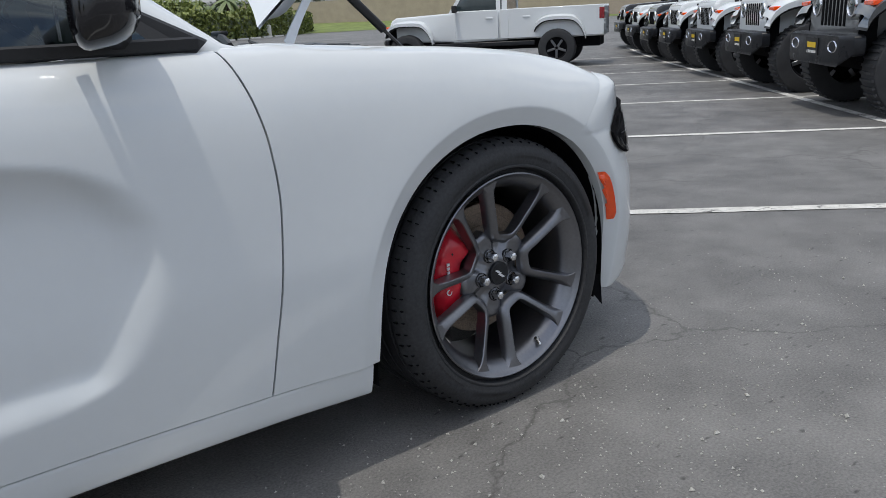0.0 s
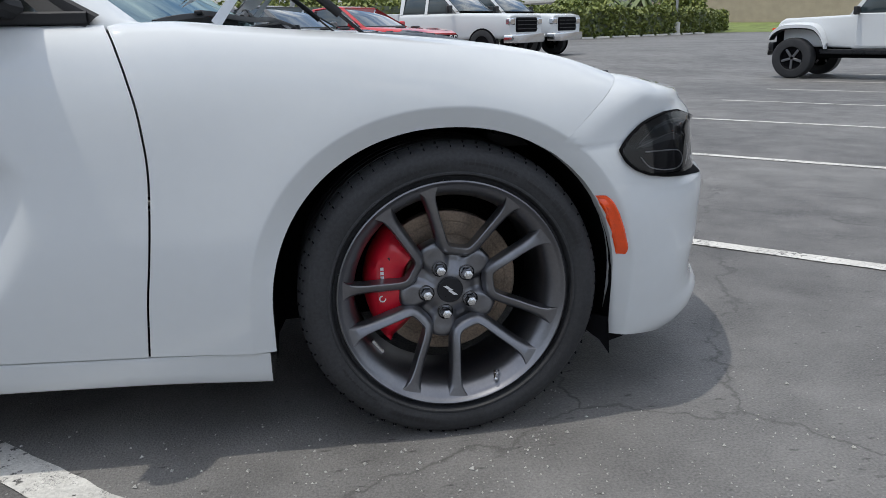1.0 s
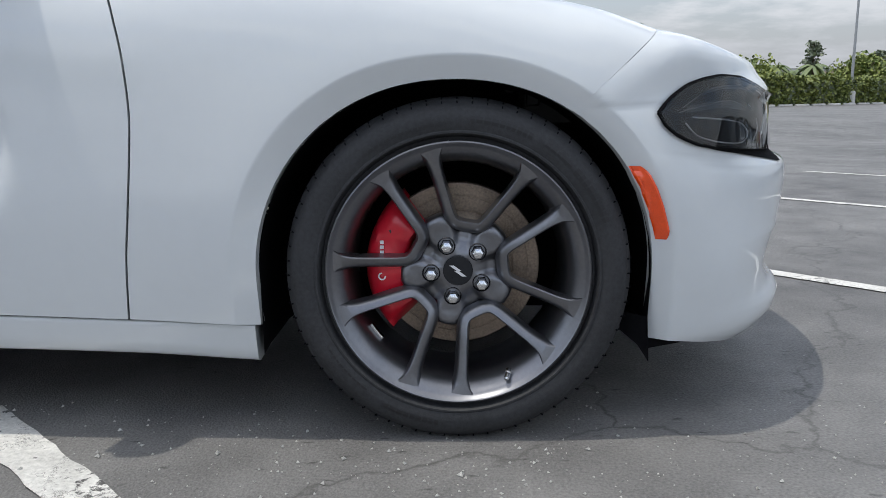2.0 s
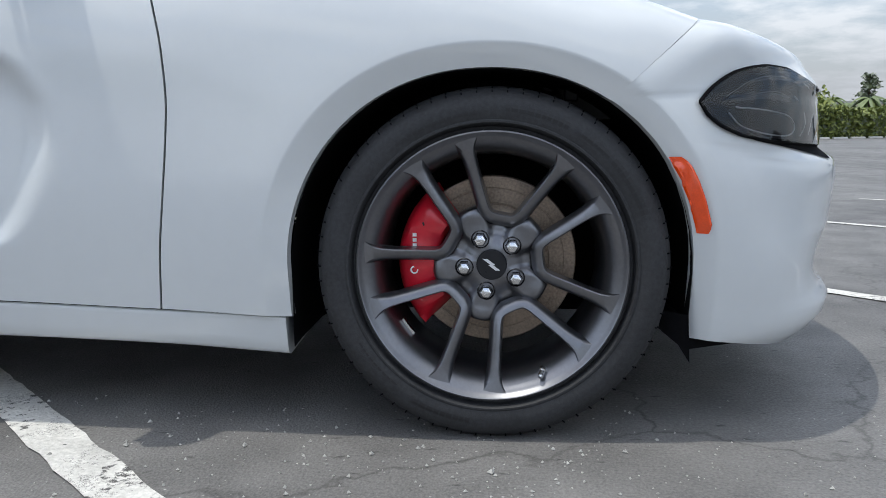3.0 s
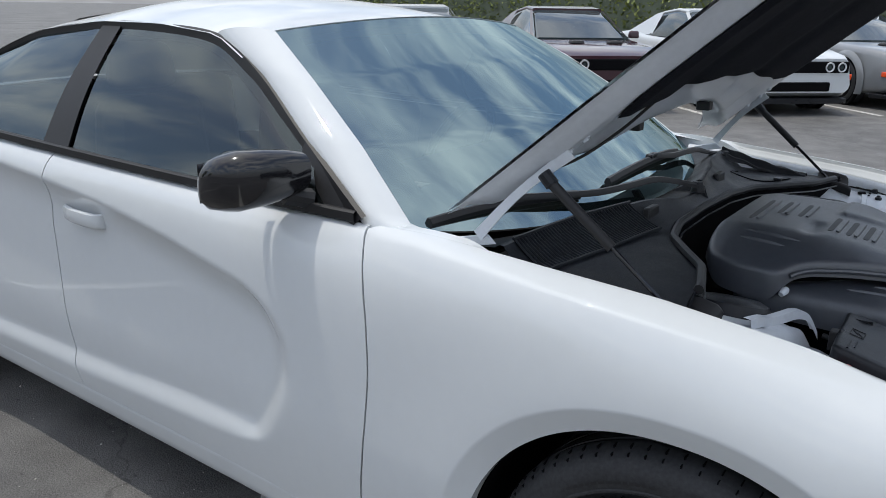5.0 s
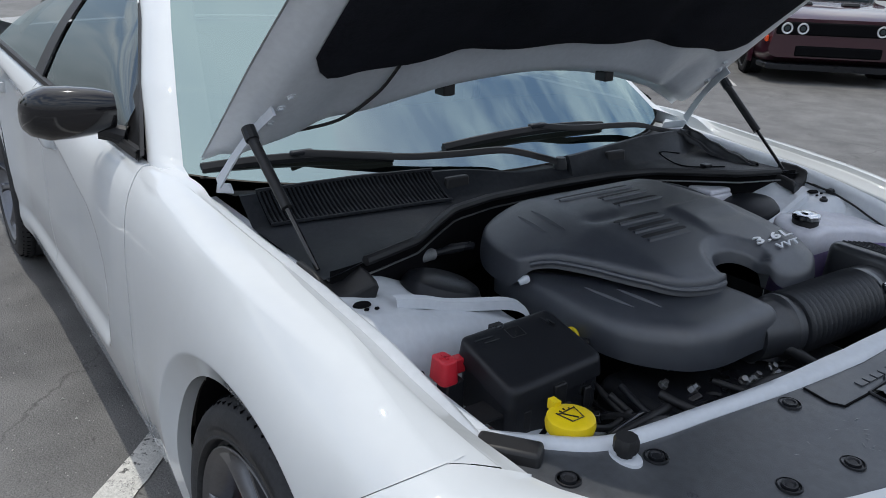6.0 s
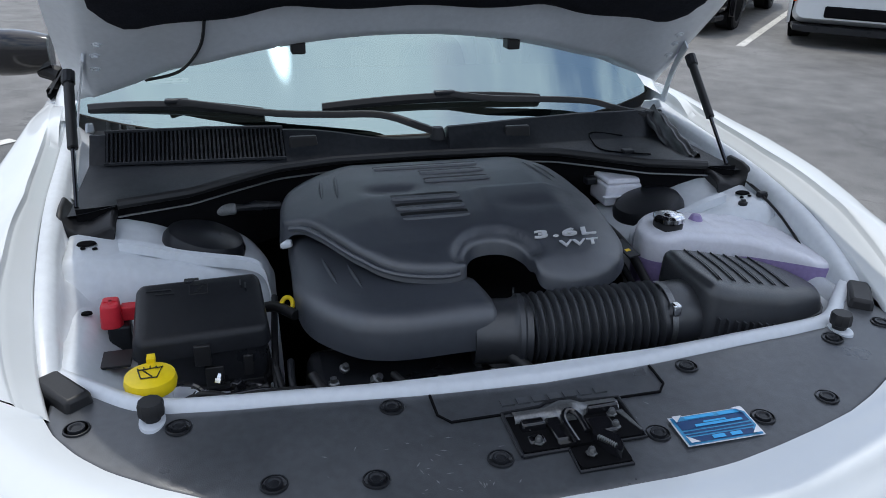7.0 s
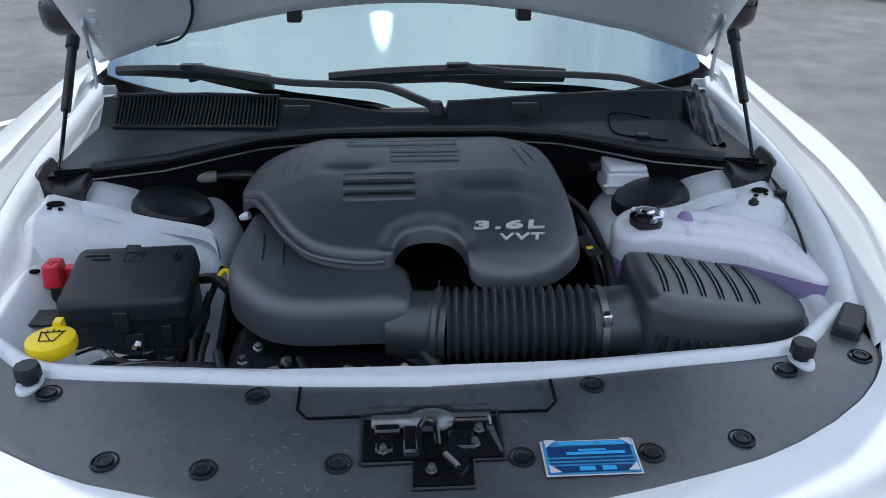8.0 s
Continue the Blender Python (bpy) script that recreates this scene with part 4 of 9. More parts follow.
def make_wheel(name="wheel"):
    """A wheel lying in the plane y = 0, its outer face towards -y; y of the lip is 0."""
    w = new(name)
    w.parent = sedan
    R = pose(0, 0, 0, 90, 0, 0)          # z of a turned profile becomes -y
    # tyre
    bm = bmesh.new()
    prof = [(0.262, -0.016), (0.274, -0.015), (0.2835, -0.013), (0.2868, -0.004), (0.2885, 0.006), (0.291, 0.0098), (0.2945, 0.0098), (0.297, 0.0080), (0.310, 0.0115), (0.325, 0.011), (0.338, 0.006), (0.348, -0.003), (0.3545, -0.014), (0.3585, -0.022), (0.361, -0.032)]
    # tread ribs parted by grooves that run round
    for h0, h1 in ((-0.036, -0.052), (-0.060, -0.100), (-0.108, -0.150), (-0.158, -0.200), (-0.208, -0.240)):
        prof += [(0.3625, h0), (0.364, (h0 + h1) / 2), (0.3625, h1), (0.3555, h1 - 0.001), (0.3555, h1 - 0.007)]
    prof += [(0.345, -0.252), (0.262, -0.25)]
    lathe(bm, prof, 144, R)
    ty = part("tyre", bm, M["tyre"], w, "black low-profile tyre", angle=30)
    # shoulder grooves
    bm = bmesh.new()
    for k in range(72):
        a = 2 * math.pi * k / 72
        m = Matrix.Rotation(-a, 4, "Y")
        box(bm, (0.340, 0.006, -0.0012), (0.3548, 0.022, 0.0012), m=m)
        box(bm, (0.345, 0.022, -0.0013), (0.3628, 0.052, 0.0013), m=m)
    part("tread_groove", bm, M["dark_gap"], ty, smooth=False)["kind"] = "stuff"
    # raised lettering ring, kept as plain bars
    bm = bmesh.new()
    rnd = random.Random(4)
    for a0, a1, r0, r1 in ((62, 84, 0.313, 0.326), (96, 128, 0.308, 0.313), (44, 56, 0.315, 0.324), (20, 40, 0.312, 0.327), (240, 262, 0.314, 0.325), (210, 232, 0.309, 0.313)):
        a = a0
        while a < a1:
            wd = rnd.uniform(1.2, 2.4)
            g = []
            for aa in (radians(a), radians(a + wd)):
                g.append([bm.verts.new((r * math.cos(aa), -0.0127 + (0.0016 if r > 0.32 else 0), r * math.sin(aa))) for r in (r0, (r0 + r1) / 2, r1)])
            for j in range(2):
                bm.faces.new((g[0][j], g[1][j], g[1][j + 1], g[0][j + 1]))
            a += wd + 0.7
    part("sidewall_marking", bm, M["black_trim"], ty, smooth=False)["kind"] = "stuff"
    # rim: lip and barrel
    bm = bmesh.new()
    lathe(bm, [(0.268, -0.012), (0.275, -0.001), (0.2755, 0.003), (0.2725, 0.005), (0.269, 0.002), (0.266, -0.003), (0.261, -0.007), (0.253, -0.014), (0.245, -0.023), (0.238, -0.034), (0.2335, -0.047), (0.231, -0.065), (0.229, -0.10), (0.229, -0.20), (0.25, -0.235)], 128, R)
    rim = part("rim", bm, M["rim"], w, "satin graphite five-arm alloy rim", angle=45)
    # spokes: ribs that run in from the rim, turn round in a U by the hub and run out again
    half = [(0.2500, 0.1090), (0.2420, 0.1052), (0.2250, 0.0965), (0.205, 0.0860), (0.165, 0.0650), (0.130, 0.0470), (0.113, 0.0375), (0.1030, 0.0285), (0.0990, 0.0170), (0.0985, 0.0)]
    loop = half + [(r, -q) for r, q in reversed(half[:-1])]
    loop = smooth_path([Vector(p) for p in loop], 4)
    for la in LUG_A:
        bm = bmesh.new()
        rot = Matrix.Rotation(-radians(la + 36), 4, "Y")
        secs = []
        for i, p in enumerate(loop):
            d = (loop[min(i + 1, len(loop) - 1)] - loop[max(i - 1, 0)]).normalized()
            nrm = Vector((d.y, -d.x))            # towards the outside of the U
            if nrm.dot(p - Vector((0.16, 0))) < 0:
                nrm = -nrm
            r = p.length
            hw = lerp(r, [0.09, 0.12, 0.20, 0.225, 0.240, 0.252, 0.264, 0.275], [0.0090, 0.0090, 0.0092, 0.0104, 0.0136, 0.0200, 0.0300, 0.044])
            f = lerp(r, [0.095, 0.11, 0.14, 0.20, 0.24, 0.262, 0.275], [0.040, 0.036, 0.028, 0.017, 0.0095, 0.0045, 0.001])
            deep = f + lerp(r, [0.09, 0.15, 0.26], [0.026, 0.034, 0.030])
            sec = []
            for o, h in ((-hw - 0.004, deep), (-hw - 0.001, f + 0.010), (-hw, f + 0.0022), (-hw + 0.0022, f), (-hw + 0.0055, f + 0.0004), (hw - 0.005, f + 0.0040), (hw, f + 0.0085), (hw + 0.004, f + 0.016), (hw + 0.007, deep)):
                q = p + nrm * o
                sec.append(bm.verts.new(rot @ Vector((q.x, h, q.y))))
            secs.append(sec)
        for A, B in zip(secs, secs[1:]):
            for k in range(9):
                bm.faces.new((A[k], A[(k + 1) % 9], B[(k + 1) % 9], B[k]))
        part("spoke_loop", bm, M["rim"], rim, angle=32)
    # hub: one smooth star whose arms carry the nuts
    bm = bmesh.new()
    rings = []
    for k in range(180):
        th = 2 * math.pi * k / 180
        off = min(abs((math.degrees(th) - la + 180) % 360 - 180) for la in LUG_A)
        ro = 0.092 + 0.034 * (1 - sstep((off - 8) / 14))
        row = []
        for q, f in ((0.30, 0.054), (0.40, 0.0545), (0.52, 0.056), (0.66, 0.0575), (0.78, 0.057), (0.88, 0.056), (0.95, 0.060), (0.99, 0.070), (1.0, 0.092)):
            r = ro * q
            f += 0.016 * sstep((off - 12) / 18) * sstep((q - 0.42) / 0.35) - 0.004 * (1 - sstep(off / 14)) * sstep((q - 0.75) / 0.15)
            row.append(bm.verts.new((r * math.cos(th), f, r * math.sin(th))))
        rings.append(row)
    for k in range(180):
        A, B = rings[k], rings[(k + 1) % 180]
        for i in range(8):
            bm.faces.new((A[i], B[i], B[i + 1], A[i + 1]))
    bm.faces.new([r[0] for r in rings])
    part("hub", bm, M["rim"], rim, angle=50)
    bm = bmesh.new()
    lathe(bm, [(0.0, -0.0440), (0.0295, -0.0440), (0.0318, -0.0465), (0.0325, -0.060)], 40, R)
    cap = part("centre_cap", bm, M["black_plastic"], rim, "matt black centre cap")
    for dx in (-0.006, 0.006):
        bm = bmesh.new()
        q = [(-0.013, 0.006), (-0.003, 0.006), (0.013, -0.006), (0.003, -0.006)]
        vs = [bm.verts.new((x + dx * 0.9, 0.0432, z - dx * 1.0)) for x, z in q]
        bm.faces.new(vs)
        part("badge_slash", bm, M["silver"], rim, smooth=False)
    for la in LUG_A:
        a = radians(la)
        m = pose(0.0575 * math.cos(a), 0.060, 0.0575 * math.sin(a), 90, 0, 0)
        bm = bmesh.new()
        lathe(bm, [(0.0195, -0.004), (0.0195, 0.006), (0.0180, 0.0072), (0.0165, 0.0055), (0.0155, -0.002)], 28, m)
        part("nut_seat", bm, M["black_gloss"], rim)
        bm = bmesh.new()
        lathe(bm, [(0.0150, -0.002), (0.0148, 0.010), (0.0135, 0.013), (0.0130, 0.024), (0.0110, 0.029), (0.0060, 0.0315), (0.0, 0.032)], 6, m)
        part("wheel_nut", bm, M["chrome"], rim, "chrome wheel nut", angle=25)
    bm = bmesh.new()
    lathe(bm, [(0.0085, -0.002), (0.0085, 0.006), (0.006, 0.007), (0.006, 0.022), (0.0035, 0.025), (0, 0.025)], 16, pose(0.108, 0.022, -0.214, 120, 0, -20))
    part("valve", bm, M["chrome"], rim)
    # small balance weights stuck to the barrel
    bm = bmesh.new()
    for k in range(5):
        a = radians(214 + 2.0 * k)
        box(bm, (-0.003, 0.03, -0.004), (0.003, 0.045, 0.004), m=Matrix.Translation((0.227 * math.cos(a), 0.04, 0.227 * math.sin(a))) @ Matrix.Rotation(-a, 4, "Y"))
    part("balance_weight", bm, M["chrome"], rim, smooth=False)
    return w


wheel = make_wheel()
wheel.matrix_world = pose(0, -0.919, 0.3605, -1.2, 0, 0)
rear_wheel = copy_thing(wheel, pose(-3.052, -0.915, 0.3605))
for sx in (0, -3.052):
    lw = copy_thing(wheel, pose(sx, 0.919, 0.3605, 0, 0, 180))

# brakes behind the near front wheel
bm = bmesh.new()
R = pose(0.0, -0.80, 0.3605, 90, 0, 0)
lathe(bm, [(0.085, 0.016), (0.090, 0.005), (0.098, 0.0), (0.118, 0.0), (0.119, -0.001), (0.1215, -0.001), (0.1225, 0.0), (0.150, 0.0), (0.151, -0.0008), (0.1535, -0.0008), (0.1545, 0.0), (0.178, 0.0), (0.180, -0.002), (0.180, -0.026), (0.09, -0.028)], 80, R)
part("brake_disc", bm, M["steel"], sedan, "worn steel brake disc")
bm = bmesh.new()
lathe(bm, [(0.0, 0.03), (0.084, 0.028), (0.086, 0.010), (0.088, 0.0)], 50, R)
part("disc_hat", bm, M["black_plastic"], sedan)
bm = bmesh.new()
sec = []
for a in np.linspace(126, 224, 22):
    ar = radians(a)
    e = min(a - 126, 224 - a)
    swell = sstep(e / 12)
    bulge = 0.006 * math.cos(radians((a - 180) * 9))
    prof = [(0.112, 0.004), (0.112, 0.030 * swell + 0.004), (0.122, 0.046 * swell + 0.006 + bulge), (0.160, 0.050 * swell + 0.006 + bulge), (0.186, 0.040 * swell + 0.006), (0.200, 0.020), (0.202, -0.05), (0.112, -0.03)]
    sec.append([bm.verts.new((r * math.cos(ar), -0.80 - h, 0.3605 + r * math.sin(ar))) for r, h in prof])
for A, B in zip(sec, sec[1:]):
    for k in range(8):
        bm.faces.new((A[k], A[(k + 1) % 8], B[(k + 1) % 8], B[k]))
bm.faces.new(sec[0][::-1])
bm.faces.new(sec[-1])
caliper = part("brake_caliper", bm, M["red"], sedan, "glossy red brake caliper", angle=50)
bm = bmesh.new()
for k in range(5):
    box(bm, (-0.166, -0.8585, 0.372 + 0.011 * k), (-0.158, -0.855, 0.379 + 0.011 * k))
lathe(bm, [(0.0055, 0.0), (0.0085, 0.0), (0.0085, 0.0025), (0.0055, 0.0025)], 20, pose(-0.163, -0.857, 0.345, 90, 0, 0))
part("caliper_mark", bm, M["silver"], caliper, "small white marks")
bm = bmesh.new()
tube(bm, [(-0.145, -0.85, 0.44), (-0.115, -0.845, 0.46)], 0.006, 8)
part("brake_line", bm, M["black_trim"], caliper)


# arch liners: dark tubs round the wheels
def liner(cx, side, name="arch_liner"):
    bm = bmesh.new()
    pts = [(cx - 0.412, 0.18)] + [(p[0], p[1]) for p in reversed(arch_line(0, 180, 30, cx))] + [(cx + 0.407, 0.215)]
    rows = []
    for y, k in ((0.888, 0.998), (0.80, 1.01), (0.60, 1.01), (0.50, 0.97)):
        rows.append([bm.verts.new((cx + (x - cx) * k, side * y, z)) for x, z in pts])
    for A, B in zip(rows, rows[1:]):
        for i in range(len(pts) - 1):
            bm.faces.new((A[i], A[i + 1], B[i + 1], B[i]))
    bm.faces.new(rows[-1])
    part(name, bm, M["dark_gap"], sedan, "dark felt wheel arch liner")


for sd in (-1, 1):
    liner(AX, sd)
    liner(-3.052, sd)
# torn lower tip of the liner that hangs below the bumper
bm = bmesh.new()
vs = [bm.verts.new(p) for p in ((0.355, -0.84, 0.26), (0.402, -0.885, 0.26), (0.407, -0.888, 0.160), (0.385, -0.875, 0.195), (0.35, -0.85, 0.222))]
bm.faces.new(vs)
bmesh.ops.solidify(bm, geom=bm.faces[:], thickness=0.006)
part("air_dam_flap", bm, M["dark_gap"], sedan)
# floor pan, so that no light falls through
bm = bmesh.new()
box(bm, (-3.9, -0.80, 0.20), (-0.47, 0.80, 0.26))
part("floor_pan", bm, M["dark_gap"], sedan, smooth=False)
bm = bmesh.new()
box(bm, (-0.47, -0.49, 0.18), (0.40, 0.49, 0.24))
prism(bm, [(0.40, -0.86), (0.60, -0.76), (0.72, -0.62), (0.79, -0.40), (0.80, 0.40), (0.72, 0.62), (0.60, 0.76), (0.40, 0.86)], 0.18, 0.24)
part("under_tray", bm, M["dark_gap"], sedan, smooth=False)


# ---- greenhouse and cabin ----
def pillar_front(t, side):      # windscreen side of the front pillar
    p = smooth_lerp([(-0.655, 0.787, 0.990), (-0.83, 0.735, 1.125), (-1.04, 0.670, 1.255), (-1.238, 0.604, 1.362)], 41)[int(round(t * 40))]
    return Vector((p[0], side * p[1], p[2]))


def pillar_back(t, side):       # window side of the front pillar
    p = smooth_lerp([(-0.742, 0.842, 0.988), (-0.955, 0.782, 1.130), (-1.18, 0.705, 1.262), (-1.42, 0.640, 1.355)], 41)[int(round(t * 40))]
    return Vector((p[0], side * p[1], p[2]))


def wind_pt(u, v):
    """Windscreen: u across, v up."""
    a, b = pillar_front(round(v * 40) / 40, -1), pillar_front(round(v * 40) / 40, 1)
    s = 2 * u - 1
    bow = 1 - s * s
    p = a.lerp(b, u)
    return p + Vector((0.055 + 0.15 * (1 - v) ** 1.45, 0, 0.0)) * bow + Vector((0, 0, 0.035)) * bow * v - Vector((0, 0, 0.006)) * bow * (1 - v)


bm = bmesh.new()
sheet(bm, wind_pt, 32, 40)


def wind_foot(u, w):
    """The foot of the windscreen, which dips behind the cowl."""
    a, b = wind_pt(u, 0.0), wind_pt(u, 0.1)
    return a + (a - b).normalized() * 0.066 * w * (1 - 0.7 * abs(2 * u - 1) ** 4)


sheet(bm, wind_foot, 32, 6)
bmesh.ops.remove_doubles(bm, verts=bm.verts, dist=0.0002)
bmesh.ops.recalc_face_normals(bm, faces=bm.faces)
ws = part("windscreen", bm, M["windscreen"], sedan, "clear curved windscreen reflecting clouds")
ws.visible_shadow = False
# black ceramic edge of the windscreen
bm = bmesh.new()
for rng in ((0.0, 0.045), (0.955, 1.0)):
    sheet(bm, lambda u, v: wind_pt(rng[0] + (rng[1] - rng[0]) * u, v) + Vector((-0.002, 0, -0.004)), 2, 40)
sheet(bm, lambda u, v: wind_foot(u, 0.75 + 0.25 * v) + Vector((-0.002, 0, -0.004)), 32, 2)
sheet(bm, lambda u, v: wind_pt(u, 0.95 + round(v * 2) / 40) + Vector((-0.002, 0, -0.004)), 32, 2)
part("glass_border", bm, M["black_trim"], sedan)

for sd in (-1, 1):
    bm = bmesh.new()
    sheet(bm, lambda u, v: pillar_front(v, sd).lerp(pillar_back(v, sd), u) + Vector((0, sd * 0.016, 0.012)) * math.sin(math.pi * min(1, max(0, u))) ** 0.7, 10, 40)
    # foot that runs down to the fender
    fa, fb = pillar_front(0, sd), pillar_back(0, sd)
    sheet(bm, lambda u, v: fa.lerp(fb, u) + Vector((0.10 - 0.02 * u, sd * (0.012 - 0.004 * u), -0.012 - 0.018 * u)) * v + Vector((0, sd * 0.016, 0.012)) * math.sin(math.pi * u) ** 0.7 * (1 - v), 10, 6)
    part("front_pillar", bm, M["white"], sedan, "white painted windscreen pillar", angle=60)

# belt and roof lines of the side windows
BELT = lambda x: top_z(x) + 0.004
WTOP = [(-0.80, 0.818, 1.028), (-0.985, 0.768, 1.135), (-1.20, 0.695, 1.258), (-1.42, 0.635, 1.340), (-1.70, 0.615, 1.362), (-2.00, 0.612, 1.362), (-2.35, 0.625, 1.325), (-2.65, 0.66, 1.235), (-2.88, 0.72, 1.13), (-2.95, 0.75, 1.085)]


def win_top(x):
    xs = [p[0] for p in WTOP][::-1]
    return lerp(x, xs, [p[1] for p in WTOP][::-1]), lerp(x, xs, [p[2] for p in WTOP][::-1])


def side_window(side, x0, x1, x0t, x1t, name):
    bm = bmesh.new()

    def at(u, v):
        xb, xt = x0 + (x1 - x0) * u, x0t + (x1t - x0t) * u
        yt, zt = win_top(xt)
        yb, zb = crest_y(xb) + 0.012, BELT(xb) + 0.014
        x, y, z = xb + (xt - xb) * v, yb + (yt - yb) * v, zb + (zt - zb) * v
        return Vector((x, side * (y + 0.02 * math.sin(math.pi * v)), z))
    sheet(bm, at, 20, 12)
    g = part(name, bm, M["glass"], doors[side] if "front" in name else doors[side, "r"], "dark tinted window glass")
    g.visible_shadow = False


for sd in (-1, 1):
    side_window(sd, -1.825, -0.83, -1.88, -0.93, "front_window")
    side_window(sd, -2.80, -1.945, -2.62, -1.985, "rear_window")
    # window surround, belt trim and centre post
    bm = bmesh.new()
    pts = [Vector((x, sd * (crest_y(x) + 0.016), BELT(x) + 0.008)) for x in np.linspace(-2.95, -0.745, 40)]
    rows = []
    for p in pts:
        rows.append([bm.verts.new(p + Vector((0, sd * dy, dz))) for dy, dz in ((0.0, -0.012), (0.006, -0.008), (0.006, 0.010), (0.0, 0.014), (-0.02, 0.012))])
    for A, B in zip(rows, rows[1:]):
        for k in range(4):
            bm.faces.new((A[k], A[k + 1], B[k + 1], B[k]))
    part("belt_trim", bm, M["black_trim"], sedan, "black rubber belt moulding")
    bm = bmesh.new()
    line = [(-0.735, 0.848, 0.998)] + WTOP[1:]
    line = smooth_lerp(smooth_path([Vector(p) for p in line], 6), 50)
    rows = []
    for p in line:
        rows.append([bm.verts.new((p[0] + dx, sd * (p[1] + dy), p[2] + dz)) for dx, dy, dz in ((0.014, 0.004, 0.010), (0.008, 0.012, 0.006), (-0.030, 0.012, -0.026), (-0.044, 0.004, -0.034))])
    for A, B in zip(rows, rows[1:]):
        for k in range(3):
            bm.faces.new((A[k], A[k + 1], B[k + 1], B[k]))
    part("window_frame", bm, M["black_trim"], sedan)
    bm = bmesh.new()
    yt, zt = win_top(-1.94)
    sheet(bm, lambda u, v: Vector((-1.955 + 0.135 * u + (-0.03 - 0.04 * u) * v, sd * ((crest_y(-1.9) + 0.020) * (1 - v) + (yt + 0.008) * v + 0.02 * math.sin(math.pi * v)), (BELT(-1.9) + 0.012) * (1 - v) + zt * v)), 2, 10)
    part("centre_post", bm, M["black_trim"], sedan)
    bm = bmesh.new()
    # black mirror-base triangle
    a, b, c = Vector((-0.742, sd * 0.850, 1.004)), Vector((-0.962, sd * 0.855, 1.008)), Vector((-0.958, sd * 0.788, 1.132))
    f = [bm.verts.new(v) for v in (a, b, c)]
    bm.faces.new(f)
    bmesh.ops.solidify(bm, geom=bm.faces[:], thickness=0.012)
    part("mirror_base", bm, M["black_trim"], sedan, smooth=False)


# roof, rear glass and boot lid
def roof_pt(u, v):
    s = 2 * u - 1
    x = -1.22 + (-2.95 + 1.22) * v
    if v == 0:
        return wind_pt(u, 1.0) + Vector((0.0, 0, 0.003))
    yt, zt = win_top(min(-1.25, x))
    yt += 0.012
    zt += 0.010
    crown = lerp(x, [-2.95, -2.6, -2.0, -1.6, -1.2], [0.03, 0.06, 0.085, 0.075, 0.045])
    xx = x + 0.05 * (1 - s * s) * (1 - v) * 1.0
    return Vector((xx, s * yt, zt + crown * (1 - abs(s) ** 2.4)))


bm = bmesh.new()
sheet(bm, roof_pt, 28, 30)
part("roof", bm, M["white"], sedan, "white roof skin", angle=60)
bm = bmesh.new()
sheet(bm, lambda u, v: Vector((-2.95 - 0.75 * v, (2 * u - 1) * (0.755 + 0.02 * v), 1.09 + 0.03 * (1 - (2 * u - 1) ** 2) - 0.03 * v)), 12, 6)
part("boot_lid", bm, M["white"], sedan)
bm = bmesh.new()
sheet(bm, lambda u, v: Vector((-3.70 - 0.27 * v ** 0.6, (2 * u - 1) * 0.80, 1.06 - 0.75 * v)), 8, 8)
part("rear_panel", bm, M["white"], sedan)


bm = bmesh.new()
sheet(bm, lambda u, v: roof_pt(0.12 + 0.76 * u, 0.66 + 0.30 * v) + Vector((0, 0, 0.006)), 16, 10)
part("rear_window", bm, M["far_dark"], sedan, "dark rear window glass")


# door mirrors
def door_mirror(side):
    bm = bmesh.new()
    # cross-sections from the outer tip to the root, in (y) with an oval in x and z
    secs = []
    for t, yy in ((0.0, 1.060), (0.03, 1.056), (0.12, 1.040), (0.3, 1.005), (0.55, 0.955), (0.8, 0.905), (0.95, 0.875), (1.0, 0.868)):
        w = lerp(t, [0, 0.03, 0.12, 0.3, 0.7, 1.0], [0.010, 0.035, 0.060, 0.075, 0.075, 0.060])
        h = lerp(t, [0, 0.03, 0.12, 0.3, 0.7, 1.0], [0.012, 0.032, 0.052, 0.065, 0.062, 0.046])
        cx = -0.985 + 0.065 * t
        cz = 1.070 + 0.008 * t
        ring = []
        for k in range(24):
            a = 2 * math.pi * k / 24
            c, s = math.cos(a), math.sin(a)
            c = math.copysign(abs(c) ** 0.75, c)
            s = math.copysign(abs(s) ** 0.75, s)
            flat = 0.55 if c < 0 else 1.0
            ring.append(bm.verts.new((cx + w * c * flat, side * yy, cz + h * s + 0.010 * c)))
        secs.append(ring)
    for A, B in zip(secs, secs[1:]):
        for k in range(24):
            bm.faces.new((A[k], A[(k + 1) % 24], B[(k + 1) % 24], B[k]))
    bm.faces.new(secs[0])
    bm.faces.new(secs[-1][::-1])
    mir = part("door_mirror", bm, M["black_gloss"], sedan, "gloss black door mirror", angle=60)
    bm = bmesh.new()
    tube(bm, [(-0.915, side * 0.895, 1.035), (-0.90, side * 0.868, 1.025), (-0.885, side * 0.845, 1.018)], 0.02, 10, radii=[0.026, 0.022, 0.026])
    part("mirror_arm", bm, M["black_trim"], mir)
    bm = bmesh.new()
    sheet(bm, lambda u, v: Vector((-1.0265 + 0.03 * u, side * (1.035 - 0.14 * u), 1.022 + 0.085 * v)), 4, 4)
    part("mirror_glass", bm, M["chrome"], mir, "mirror glass")


door_mirror(-1)
door_mirror(1)


